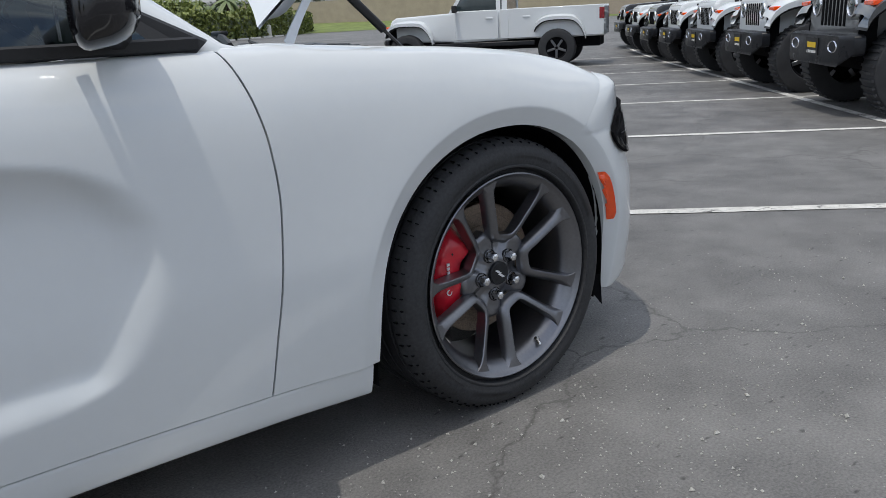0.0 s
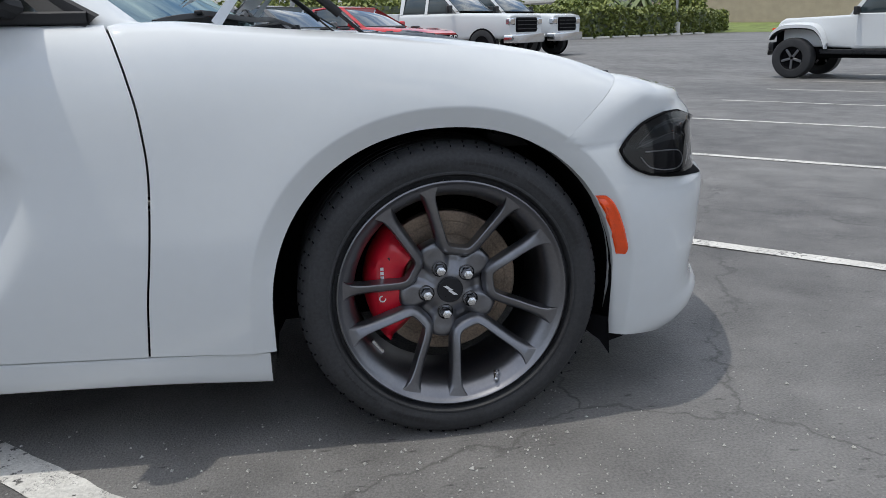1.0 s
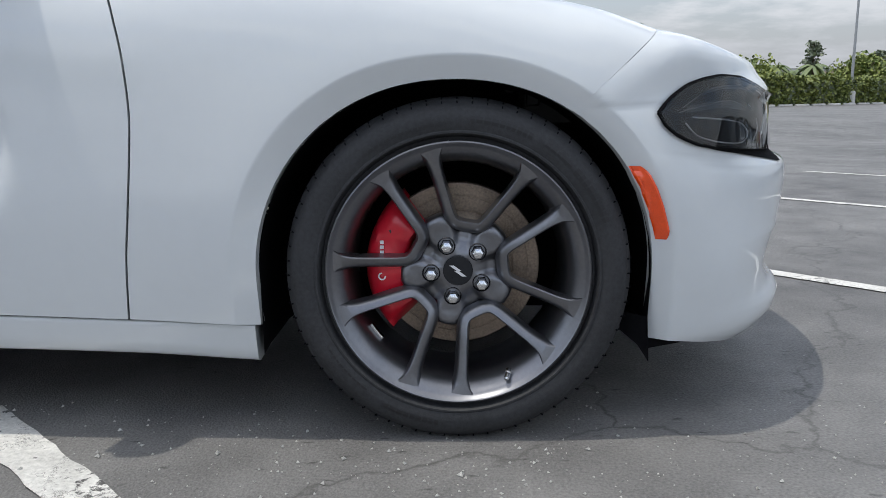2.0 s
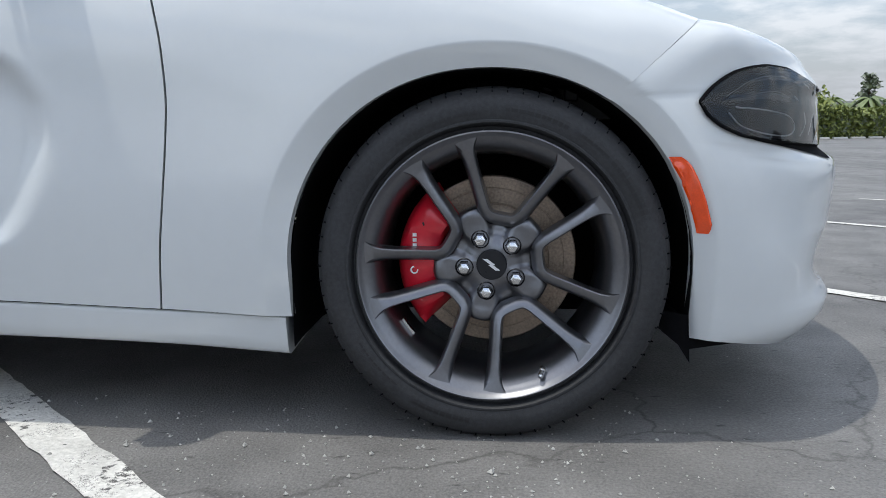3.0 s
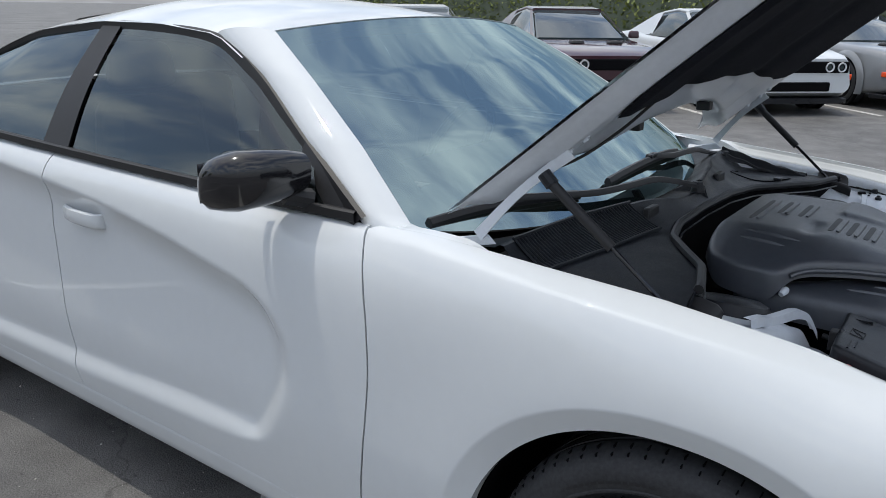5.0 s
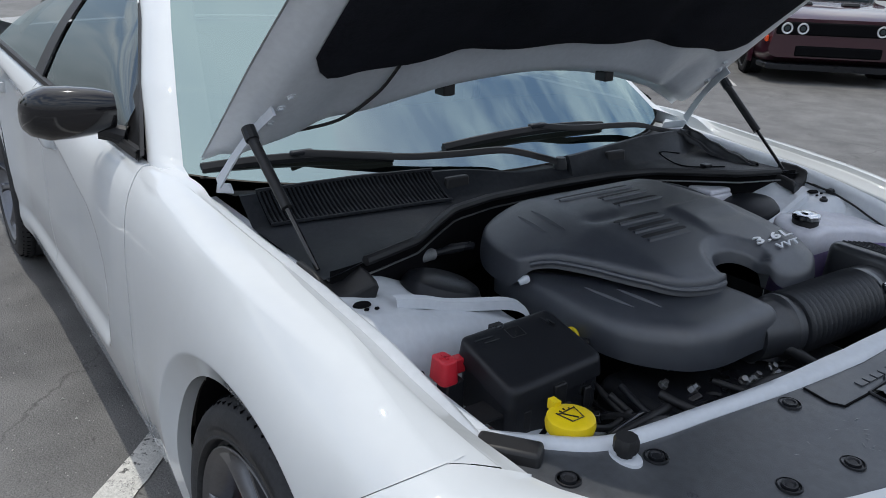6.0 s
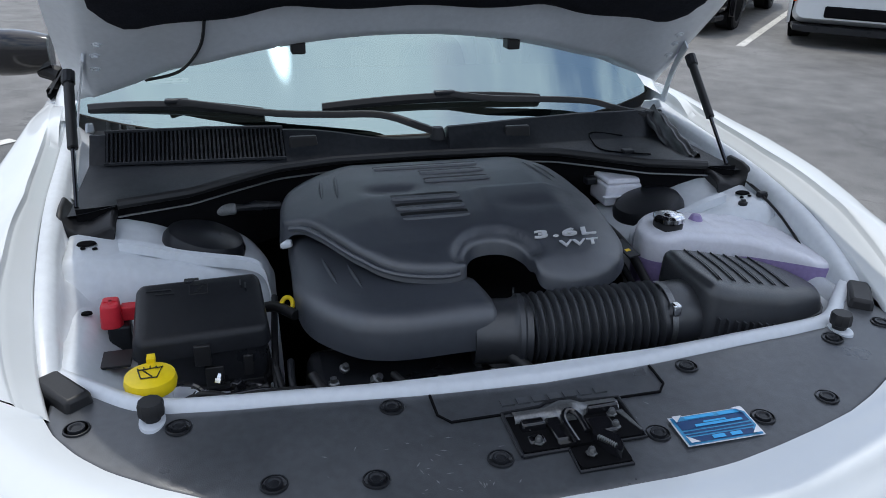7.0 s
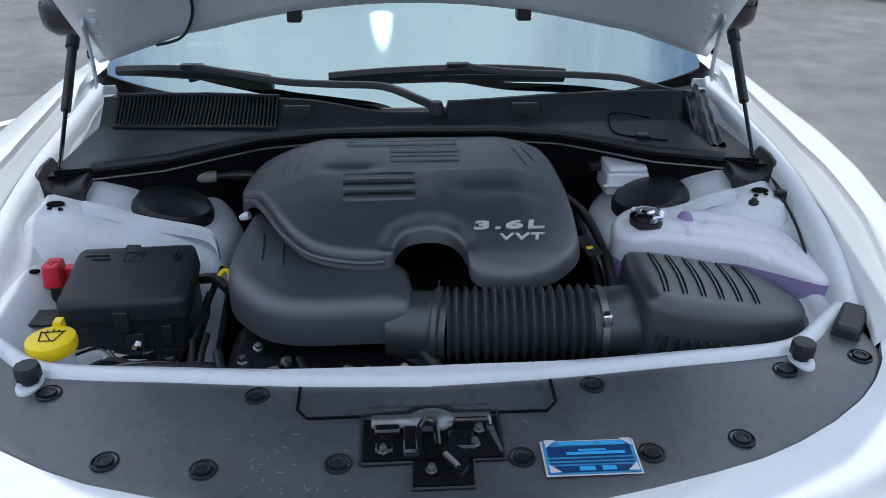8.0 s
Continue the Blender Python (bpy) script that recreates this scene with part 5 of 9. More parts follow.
# door handles in shallow cups
def handle(side, x, z, par):
    bm = bmesh.new()
    y = side_y(x, z)
    pts = [(x - 0.105, 0.006), (x - 0.09, 0.020), (x - 0.04, 0.030), (x + 0.03, 0.032), (x + 0.075, 0.026), (x + 0.09, 0.012)]
    rows = []
    for px, d in pts:
        yy = side_y(px, z) + d
        rows.append([bm.verts.new((px, side * (yy + e), z + h)) for e, h in ((-0.012, 0.022), (-0.002, 0.019), (0.0, 0.004), (-0.001, -0.012), (-0.006, -0.020), (-0.014, -0.022))])
    for A, B in zip(rows, rows[1:]):
        for k in range(5):
            bm.faces.new((A[k], A[k + 1], B[k + 1], B[k]))
    bm.faces.new(rows[0])
    bm.faces.new(rows[-1][::-1])
    part("handle", bm, M["white"], par, "white pull handle", angle=50)


for sd in (-1, 1):
    handle(sd, -1.735, 0.847, doors[sd])
    handle(sd, -2.66, 0.885, doors[sd, "r"])

# cabin: dashboard, seats, wheel
bm = bmesh.new()
sheet(bm, lambda u, v: Vector((-0.62 - 0.53 * v + 0.14 * (1 - (2 * u - 1) ** 2) * (1 - v), (2 * u - 1) * (0.76 - 0.04 * v), 0.965 + 0.035 * math.sin(v * 2.6) - 0.02 * v)), 20, 10)
part("dashboard_top", bm, M["seat"], sedan, "dark soft dashboard")
bm = bmesh.new()
box(bm, (-1.25, -0.70, 0.55), (-1.10, 0.70, 0.955))
part("dashboard_face", bm, M["seat"], sedan, bevel=0.03)
for sy in (-0.37, 0.37):
    bm = bmesh.new()
    box(bm, (-2.05, sy - 0.25, 0.45), (-1.50, sy + 0.25, 0.62))
    seat = part("front_seat", bm, M["seat"], sedan, bevel=0.05)
    bm = bmesh.new()
    box(bm, (-2.22, sy - 0.24, 0.60), (-2.05, sy + 0.24, 1.12), taper=(0.75, 0.8), m=Matrix.Translation((-0.02, 0, 0)))
    part("backrest", bm, M["seat"], seat, bevel=0.05)
    bm = bmesh.new()
    box(bm, (-2.24, sy - 0.13, 1.14), (-2.13, sy + 0.13, 1.30), taper=(0.8, 0.85))
    part("head_restraint", bm, M["seat"], seat, bevel=0.04)
bm = bmesh.new()
box(bm, (-3.10, -0.66, 0.45), (-2.85, 0.66, 1.10), taper=(0.7, 0.95))
part("rear_bench", bm, M["seat"], sedan, bevel=0.05)
bm = bmesh.new()
ring = [pose(-1.33, 0.37, 0.93, 0, -65, 0) @ Vector((0.185 * math.cos(a), 0.185 * math.sin(a), 0)) for a in np.linspace(0, 2 * math.pi, 33)]
tube(bm, ring, 0.016, 8, caps=False)
part("steering_wheel", bm, M["black_plastic"], sedan)
# small paper tags seen in the cabin behind the screen
bm = bmesh.new()
box(bm, (-0.86, -0.62, 1.006), (-0.80, -0.52, 1.010))
part("paper_tag", bm, M["line"], sedan, "white paper tag", smooth=False)


# ---- open hood ----
HA = radians(40.0)
HO = Vector((-0.566, 0, 1.016))
HD, HN = Vector((math.cos(HA), 0, math.sin(HA))), Vector((-math.sin(HA), 0, math.cos(HA)))


def hood_half(a):
    return lerp(a, [0, 0.35, 0.65, 0.90, 1.02, 1.09, 1.16, 1.26, 1.33, 1.37, 1.38], [0.772, 0.760, 0.738, 0.718, 0.700, 0.668, 0.612, 0.490, 0.34, 0.19, 0.0])


def hood_rear(y):
    return 0.235 * max(0.0, 1 - (abs(y) / 0.772) ** 2.0)


def hood_at(a, y, h):
    p = HO + HD * a + HN * h
    return Vector((p.x, y, p.z))


def skin_h(a, y):
    """Outer crown of the hood."""
    s = abs(y) / 0.78
    return 0.050 * (1 - s ** 2.2) * sstep(a / 0.5) + 0.012 - 0.06 * sstep((a - 0.85) / 0.5) ** 1.5 + 0.012 * math.exp(-((abs(y) - 0.30) / 0.06) ** 2) * sstep((a - 0.3) / 0.2)


def hood_uv(u, v):
    """u across -1..1 in 0..1, v from the rear edge to the front."""
    s = 2 * u - 1
    y0 = s * 0.772
    a0 = hood_rear(y0)
    a = a0 + (1.38 - a0) * v
    y = s * min(0.772, hood_half(a))
    a = max(a, hood_rear(y))
    return a, y


hood = new("hood")
hood.parent = sedan
hood["label"] = "white hood propped open, seen from below"
bm = bmesh.new()
sheet(bm, lambda u, v: hood_at(*hood_uv(u, v), skin_h(*hood_uv(u, v))), 44, 44)
part("outer_skin", bm, M["white"], hood, angle=60)


def inner_h(a, y):
    s = abs(y) / max(0.05, hood_half(a))
    edge = min((1 - s) * hood_half(a), a - hood_rear(y), 1.40 - a)
    h = skin_h(a, y) - 0.006 - 0.040 * sstep((edge - 0.008) / 0.05)
    # pressed ribs and a hollow near the hinge corners
    h += 0.016 * math.exp(-((abs(y) - 0.55) / 0.05) ** 2 - ((a - 0.22) / 0.10) ** 2)
    h += 0.012 * math.exp(-((abs(y) - 0.30) / 0.07) ** 2 - ((a - 0.34) / 0.06) ** 2)
    return h


bm = bmesh.new()
sheet(bm, lambda u, v: hood_at(*hood_uv(u, v), inner_h(*hood_uv(u, v))), 60, 60)
part("inner_panel", bm, M["white_in"], hood, "white pressed inner hood panel", angle=60)


def liner_edge(y):
    return 0.335 + 0.05 * (1 - (y / 0.66) ** 2) + 0.004 * math.cos(y * 24)


bm = bmesh.new()


def liner_pt(u, v):
    s = 2 * u - 1
    y = s * 0.665
    a0 = liner_edge(y) + 0.10 * max(0, (abs(s) - 0.88) / 0.12) ** 2
    a = a0 + (1.22 - a0) * v
    y = math.copysign(min(abs(y), hood_half(a) - 0.075), s)
    pad = 0.012 * sstep(min(1 - abs(s), v, 1 - v) / 0.03)
    return hood_at(a, y, inner_h(a, y) - 0.003 - pad)


sheet(bm, liner_pt, 50, 40)
part("insulation_liner", bm, M["liner"], hood, "black felt insulation pad")
for sd in (-1, 1):
    # rubber stops, clips and striker stiffener
    bm = bmesh.new()
    p = hood_at(0.235, sd * 0.258, inner_h(0.24, 0.258))
    box(bm, (-0.020, -0.016, -0.022), (0.020, 0.016, 0.006), m=Matrix.Translation(p))
    part("hood_stop", bm, M["black_trim"], hood, bevel=0.004)
    bm = bmesh.new()
    a, b = Vector((-0.500, sd * 0.762, 0.985)), hood_at(0.275, sd * 0.704, inner_h(0.275, 0.704) - 0.008)
    d = (b - a).normalized()
    across = d.cross(Vector((0, 1, 0))).normalized()
    rows = []
    for t in np.linspace(0, 1, 9):
        p = a.lerp(b, t) + across * 0.010 * math.sin(math.pi * t)
        w = 0.012 - 0.003 * math.sin(math.pi * t)
        rows.append([bm.verts.new(p + across * o * w + Vector((0, h, 0))) for o, h in ((-1, -0.0022), (1, -0.0022), (1, 0.0022), (-1, 0.0022))])
    for A, B in zip(rows, rows[1:]):
        for k in range(4):
            bm.faces.new((A[k], A[(k + 1) % 4], B[(k + 1) % 4], B[k]))
    bm.faces.new(rows[0]); bm.faces.new(rows[-1][::-1])
    part("hinge_arm", bm, M["white_in"], hood, "white painted hinge arm")
    for a, y in ((0.21, 0.690), (0.262, 0.682), (0.30, 0.672)):
        bm = bmesh.new()
        lathe(bm, [(0.0, -0.007), (0.0065, -0.006), (0.007, -0.002), (0.011, -0.0015), (0.012, 0.003)], 12, Matrix.Translation(hood_at(a, sd * y, inner_h(a, y))) @ pose(0, 0, 0, 0, -40, 0))
        part("hinge_bolt", bm, M["white_in"], hood)
    # washer hose along the panel on the near side
bm = bmesh.new()
path = [hood_at(a, y, inner_h(a, y) - 0.008) for a, y in ((0.10, -0.60), (0.18, -0.52), (0.28, -0.47), (0.37, -0.455))]
tube(bm, smooth_path(path, 6), 0.0035, 6)
part("washer_hose", bm, M["black_trim"], hood)

for sd in (-1, 1):
    # gas struts
    bm = bmesh.new()
    a, b = Vector((-0.360, sd * 0.742, 1.118)), Vector((-0.116, sd * 0.724, 0.915))
    mid = a.lerp(b, 0.56)
    tube(bm, [a, mid], 0.0105, 12)
    st = part("gas_strut", bm, M["black_trim"], sedan, "black gas strut holding the hood")
    bm = bmesh.new()
    tube(bm, [mid, b], 0.0045, 10)
    part("strut_rod", bm, M["black_gloss"], st)
    bm = bmesh.new()
    tube(bm, [a + Vector((-0.008, 0, 0.010)), a + Vector((0.012, 0, -0.010))], 0.014, 10)
    part("strut_socket", bm, M["black_plastic"], st)
    # moulded block at the strut's foot
    bm = bmesh.new()
    eared = [(0.744, 0.874), (0.753, 0.930), (0.745, 0.931), (0.731, 0.911), (0.716, 0.902), (0.694, 0.902), (0.672, 0.912), (0.654, 0.920), (0.646, 0.912), (0.652, 0.890), (0.680, 0.872)]
    rows = [[bm.verts.new((x + 0.25 * (0.72 - y), sd * y, z - k * (0.3 if z < 0.88 else 1.0))) for y, z in eared] for x, k in ((-0.140, 0.004), (-0.132, 0.0), (-0.085, 0.001), (-0.058, 0.007), (-0.048, 0.016))]
    for A, B in zip(rows, rows[1:]):
        for k in range(11):
            bm.faces.new((A[k], A[(k + 1) % 11], B[(k + 1) % 11], B[k]))
    bm.faces.new(rows[0]); bm.faces.new(rows[-1][::-1])
    part("strut_mount", bm, M["black_trim"], sedan, "black rubber strut mounting block", bevel=0.003)
    # hinge body on the gutter
    bm = bmesh.new()
    m = Matrix.Translation((-0.52, sd * 0.742, 0.972)) @ Matrix.Rotation(radians(-14), 4, "Y")
    box(bm, (-0.060, -0.003, -0.016), (0.050, 0.003, 0.006), taper=(0.7, 1), m=m)
    part("hood_hinge", bm, M["white_in"], sedan, "white painted hood hinge", bevel=0.004)


# ---- engine bay ----
from mathutils.geometry import delaunay_2d_cdt


def resample(outline, step):
    P = [Vector(p) for p in outline]
    out = []
    for a, b in zip(P, P[1:] + P[:1]):
        k = max(1, int(math.ceil((b - a).length / step)))
        out += [a.lerp(b, i / k) for i in range(k)]
    return out


def edge_dist(pts, poly):
    """Distance of points to a closed outline, and whether they lie within it."""
    A = np.array([tuple(p) for p in poly])
    B = np.roll(A, -1, axis=0)
    P = np.asarray(pts)[:, None, :]
    d = B - A
    t = np.clip(((P - A) * d).sum(2) / np.maximum((d * d).sum(1), 1e-12), 0, 1)
    dist = np.sqrt((((A + t[..., None] * d) - P) ** 2).sum(2)).min(1)
    y = P[..., 1]
    cross = (A[:, 1] > y) != (B[:, 1] > y)
    with np.errstate(divide="ignore", invalid="ignore"):
        xx = (B[:, 0] - A[:, 0]) * (y - A[:, 1]) / (B[:, 1] - A[:, 1]) + A[:, 0]
    return dist, ((cross & (P[..., 0] < xx)).sum(1) % 2) == 1


def dome(bm, outline, top, r=0.02, skirt=None, step=0.016, flare=0.0):
    """A moulded cover: outline in plan, height top(x, y), its edge rounded by r, its walls down to skirt."""
    ol = resample(outline, step)
    lo = np.array([tuple(p) for p in ol])
    x0, y0 = lo.min(0)
    x1, y1 = lo.max(0)
    cand = [(x, y) for x in np.arange(x0, x1, step) for y in np.arange(y0, y1, step)]
    d, inside = edge_dist(cand, ol)
    cand = [c for c, dd, i in zip(cand, d, inside) if i and dd > r * 1.05 + step * 0.3]
    n = len(ol)
    for f in (0.12, 0.4, 1.0):
        ring = []
        for i in range(n):
            t = (ol[(i + 1) % n] - ol[i - 1]).normalized()
            for s in (1, -1):
                ring.append(tuple(ol[i] + Vector((-t[1], t[0])) * s * r * f))
        dd, ins = edge_dist(ring, ol)
        cand += [c for c, q, i in zip(ring, dd, ins) if i and q > r * f * 0.9]
    pts = [Vector(p) for p in ol] + [Vector(c) for c in cand]
    v2, _, faces, *_ = delaunay_2d_cdt(pts, [], [list(range(n))], 1, 1e-6)
    dist, _ = edge_dist([tuple(p) for p in v2], ol)
    vs = []
    for p, q in zip(v2, dist):
        z = top(p[0], p[1])
        if q < r:
            z -= r * (1 - math.sqrt(max(0.0, 1 - (1 - q / r) ** 2)))
        vs.append(bm.verts.new((p[0], p[1], z)))
    for f in faces:
        try:
            bm.faces.new([vs[i] for i in f])
        except ValueError:
            pass
    if skirt is not None:
        cx, cy = lo.mean(0)
        ring0 = [bm.verts.new((p[0], p[1], top(p[0], p[1]) - r)) for p in ol]
        ring1 = []
        for p in ol:
            k = 1 + flare / max(0.02, math.hypot(p[0] - cx, p[1] - cy))
            ring1.append(bm.verts.new((cx + (p[0] - cx) * k, cy + (p[1] - cy) * k, skirt(*p) if callable(skirt) else skirt)))
        for i in range(n):
            j = (i + 1) % n
            bm.faces.new((ring0[i], ring0[j], ring1[j], ring1[i]))


def mirror_pts(half):
    """A closed outline from its +y half (front to back)."""
    return half + [(x, -y) for x, y in reversed(half) if abs(y) > 1e-6]


# white inner aprons with strut towers
def apron(side):
    bm = bmesh.new()

    def top(x, y):
        y = abs(y)
        z = lerp(y, [0.36, 0.42, 0.56, 0.635, 0.70, 0.75], [0.790, 0.812, 0.850, 0.874, 0.882, 0.885])
        z += 0.028 * sstep((-0.03 - x) / 0.09) * sstep((y - 0.54) / 0.10)
        tower = math.hypot(x + 0.058, y - 0.493)
        z += 0.008 * (1 - sstep((tower - 0.085) / 0.05))
        # steps down in front of the tower towards the battery tray
        z -= (0.105 if side < 0 else 0.13) * sstep((x - 0.055) / 0.075) * (1 - 0.45 * sstep((y - 0.63) / 0.06))
        z -= 0.015 * math.exp(-((y - 0.60) / 0.03) ** 2) * sstep((x - 0.10) / 0.05)
        return z
    ol = [(-0.26, 0.745), (-0.26, 0.60), (-0.225, 0.46), (-0.175, 0.395), (-0.08, 0.362), (0.03, 0.368), (0.10, 0.372), (0.24, 0.372), (0.40, 0.385), (0.47, 0.45), (0.47, 0.62), (0.36, 0.705), (0.10, 0.735)]
    ol = rounded([(x, side * y) for x, y in ol], 0.05, 5)
    dome(bm, ol, top, 0.022, lambda x, y: lerp(x, [0.0, 0.1, 0.2, 0.3, 0.5], [0.765, 0.755, 0.715, 0.64, 0.58]), 0.016, 0.006)
    ap = part("inner_apron", bm, M["white_in"], sedan, "white painted inner wing with strut tower", angle=50)
    # wall up to the fender gutter
    bm = bmesh.new()
    rows = []
    for x in np.linspace(-0.60, 0.37, 40):
        yi = inner_y(x) - 0.012
        zt = top_z(x) - crest_fall(x) - 0.022
        press = 0.0015 * math.sin(x * 38)
        rows.append([bm.verts.new((x, side * (yi + dy), z)) for dy, z in ((0.018, zt - 0.003), (0.0, zt), (-0.014 + press * 0.3, zt - 0.012), (-0.018 + press, zt - 0.045), (-0.030, lerp(x, [0.05, 0.14, 0.37], [0.872, 0.830, 0.795])), (-0.075, lerp(x, [0.05, 0.14, 0.37], [0.862, 0.800, 0.76])))])
    for A, B in zip(rows, rows[1:]):
        for k in range(5):
            bm.faces.new((A[k], A[k + 1], B[k + 1], B[k]))
    part("gutter_wall", bm, M["white_in"], ap, angle=60)
    for x, y, r in ((-0.004, 0.697, 0.011), (0.16, 0.685, 0.006), (-0.11, 0.62, 0.0035), (0.018, 0.70, 0.003), (0.018, 0.68, 0.003)):
        bm = bmesh.new()
        lathe(bm, [(0.0, 0.0), (r, 0.0), (r * 1.15, -0.003)], 16, Matrix.Translation((x, side * y, top(x, side * y) + 0.0045)) @ Matrix.Diagonal((1.0, 1.4, 1, 1)))
        part("drain_hole", bm, M["dark_gap"], ap)
    # strut top cap
    bm = bmesh.new()
    lathe(bm, [(0.082, -0.012), (0.080, 0.012), (0.072, 0.026), (0.055, 0.034), (0.0, 0.037)], 40, Matrix.Translation((-0.058, side * 0.493, 0.838)) @ Matrix.Rotation(radians(15) * side, 4, "X"))
    part("strut_cap", bm, M["black_plastic"], sedan, "round black strut tower cap")
    # sheet-metal brace that runs past the cap
    bm = bmesh.new()
    path = [(0.012, 0.640, 0.882), (0.020, 0.585, 0.872), (0.026, 0.533, 0.856), (0.036, 0.47, 0.846), (0.048, 0.411, 0.838), (0.066, 0.385, 0.826), (0.085, 0.376, 0.79)]
    rows = []
    for p in smooth_path([Vector(q) for q in path], 6):
        rows.append([bm.verts.new((p.x + dx, side * p.y, p.z + dz)) for dx, dz in ((-0.009, 0.009), (-0.008, 0.011), (0.005, 0.008), (0.008, -0.010))])
    for A, B in zip(rows, rows[1:]):
        for k in range(3):
            bm.faces.new((A[k], A[k + 1], B[k + 1], B[k]))
    part("tower_brace", bm, M["white_in"], ap)


apron(-1)
apron(1)

# firewall and bay sides: near-black sheets, the well's shade put into their colour
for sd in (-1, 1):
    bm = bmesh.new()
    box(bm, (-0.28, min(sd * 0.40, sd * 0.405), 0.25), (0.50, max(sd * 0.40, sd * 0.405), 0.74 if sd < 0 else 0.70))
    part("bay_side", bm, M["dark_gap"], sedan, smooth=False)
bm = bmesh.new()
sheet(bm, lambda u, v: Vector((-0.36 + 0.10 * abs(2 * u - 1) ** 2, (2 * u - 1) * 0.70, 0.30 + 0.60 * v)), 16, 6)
part("firewall", bm, M["dark_gap"], sedan, "firewall sheet, bay shade in its near-black colour")
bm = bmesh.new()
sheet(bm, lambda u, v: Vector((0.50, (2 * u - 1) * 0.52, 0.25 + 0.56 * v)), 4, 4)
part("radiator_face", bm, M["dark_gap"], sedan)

# cowl: black plastic scuttle with vents
def cowl_front(y):
    return lerp(abs(y), [0, 0.2, 0.33, 0.42, 0.51, 0.62, 0.70, 0.76], [-0.288, -0.281, -0.25, -0.19, -0.125, -0.09, -0.075, -0.07])


def cowl_line(y):
    """Points (x, z) across the cowl at y, from its front edge over the upright wall to the trough before the screen."""
    q = abs(y)
    zf = 0.926 - 0.012 * sstep((q - 0.62) / 0.12)
    bx = min(cowl_front(y) - 0.010, lerp(q, [0, 0.2, 0.3, 0.5, 0.69, 0.76], [-0.300, -0.298, -0.299, -0.338, -0.388, -0.40]))
    bz = lerp(q, [0, 0.3, 0.5, 0.69, 0.76], [0.934, 0.936, 0.926, 0.914, 0.912])
    tx = min(bx - 0.016, lerp(q, [0, 0.1, 0.2, 0.3, 0.47, 0.69, 0.76], [-0.320, -0.324, -0.344, -0.366, -0.420, -0.452, -0.46]))
    tz = lerp(q, [0, 0.3, 0.47, 0.69, 0.76], [0.985, 0.984, 0.976, 0.968, 0.964])
    if -0.26 < y < 0.082:
        tz -= 0.026 * sstep((y + 0.26) / 0.25)
    bk = -0.640 + 0.205 * (1 - (y / 0.787) ** 2) + 0.035
    return [(cowl_front(y), zf), (bx + 0.006, bz), (bx, bz + 0.003), (tx + 0.008, tz - 0.010), (tx + 0.002, tz - 0.001), (tx - 0.006, tz), (tx - 0.020, tz - 0.007), (min(tx - 0.04, bk), 0.944), (min(tx - 0.05, bk - 0.02), 0.936)]


def cowl_z(x, y):
    p = cowl_line(y)[::-1]
    return lerp(x, [a for a, _ in p], [b for _, b in p])


bm = bmesh.new()


ys = sorted([-0.735 + 1.47 * k / 84 for k in range(85)] + [0.078, 0.0825])
grid = [[bm.verts.new((x, y, z)) for x, z in cowl_line(y)] for y in ys]
for A, B in zip(grid, grid[1:]):
    for k in range(len(A) - 1):
        bm.faces.new((A[k], B[k], B[k + 1], A[k + 1]))
cowl = part("cowl_panel", bm, M["cowl"], sedan, "black plastic windscreen cowl", angle=40)
# white gutter floors between the cowl and the fenders
for sd in (-1, 1):
    bm = bmesh.new()

    def gut(u, v):
        x = -0.64 + 0.43 * u
        y = inner_y(x) - 0.018
        p, q = Vector((x, sd * y, top_z(x) - 0.045)), Vector((x, sd * 0.722, min(0.93, cowl_z(x, 0.722)) - 0.016))
        return p.lerp(q, v) - Vector((0, 0, 0.012 * math.sin(math.pi * v)))
    sheet(bm, gut, 24, 6)
    part("gutter_floor", bm, M["white_in"], sedan, "white painted fender gutter")
# rubber seal along its front edge
bm = bmesh.new()
path = [Vector((cowl_front(y) + 0.004, y, cowl_z(cowl_front(y), y) + 0.004)) for y in np.linspace(-0.645, 0.645, 60)]
tube(bm, path, 0.010, 8)
part("cowl_seal", bm, M["black_trim"], cowl, "round black rubber seal")
bm = bmesh.new()
tube(bm, [p + Vector((0.010, 0, -0.022)) for p in path], 0.0022, 5)
part("cowl_flange", bm, M["alu"], cowl, "thin bare edge of the cowl flange")
# near-black sheet that stands for the shade below the cowl's front edge
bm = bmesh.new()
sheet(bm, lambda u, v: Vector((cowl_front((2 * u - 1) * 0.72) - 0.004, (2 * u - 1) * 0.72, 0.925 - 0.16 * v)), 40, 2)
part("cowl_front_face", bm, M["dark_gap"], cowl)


def vent_xy(u, v):
    """Vent field on the cowl's wall: u along the car's width, v from its top to its foot."""
    y = -0.700 + 0.395 * u
    p = cowl_line(y)
    return Vector((p[4][0] - 0.002 + (p[1][0] + 0.010 - p[4][0]) * v, y))


bm = bmesh.new()
sheet(bm, lambda u, v: Vector((*vent_xy(u, v), cowl_z(*vent_xy(u, v)) + 0.003)), 20, 6)
part("vent_field", bm, M["dark_gap"], cowl)
for k in range(42):
    u = (k + 0.5) / 42
    bm = bmesh.new()
    rows = []
    for v in np.linspace(0.0, 1.0, 5):
        p = vent_xy(u, v)
        z = cowl_z(p[0], p[1])
        rows.append([bm.verts.new((p[0], p[1] + d, z + h)) for d, h in ((-0.0027, 0.003), (-0.0019, 0.0075), (0.0019, 0.0075), (0.0027, 0.003))])
    for A, B in zip(rows, rows[1:]):
        for j in range(3):
            bm.faces.new((A[j], A[j + 1], B[j + 1], B[j]))
    part("vent_slat", bm, M["cowl"], cowl, smooth=False)
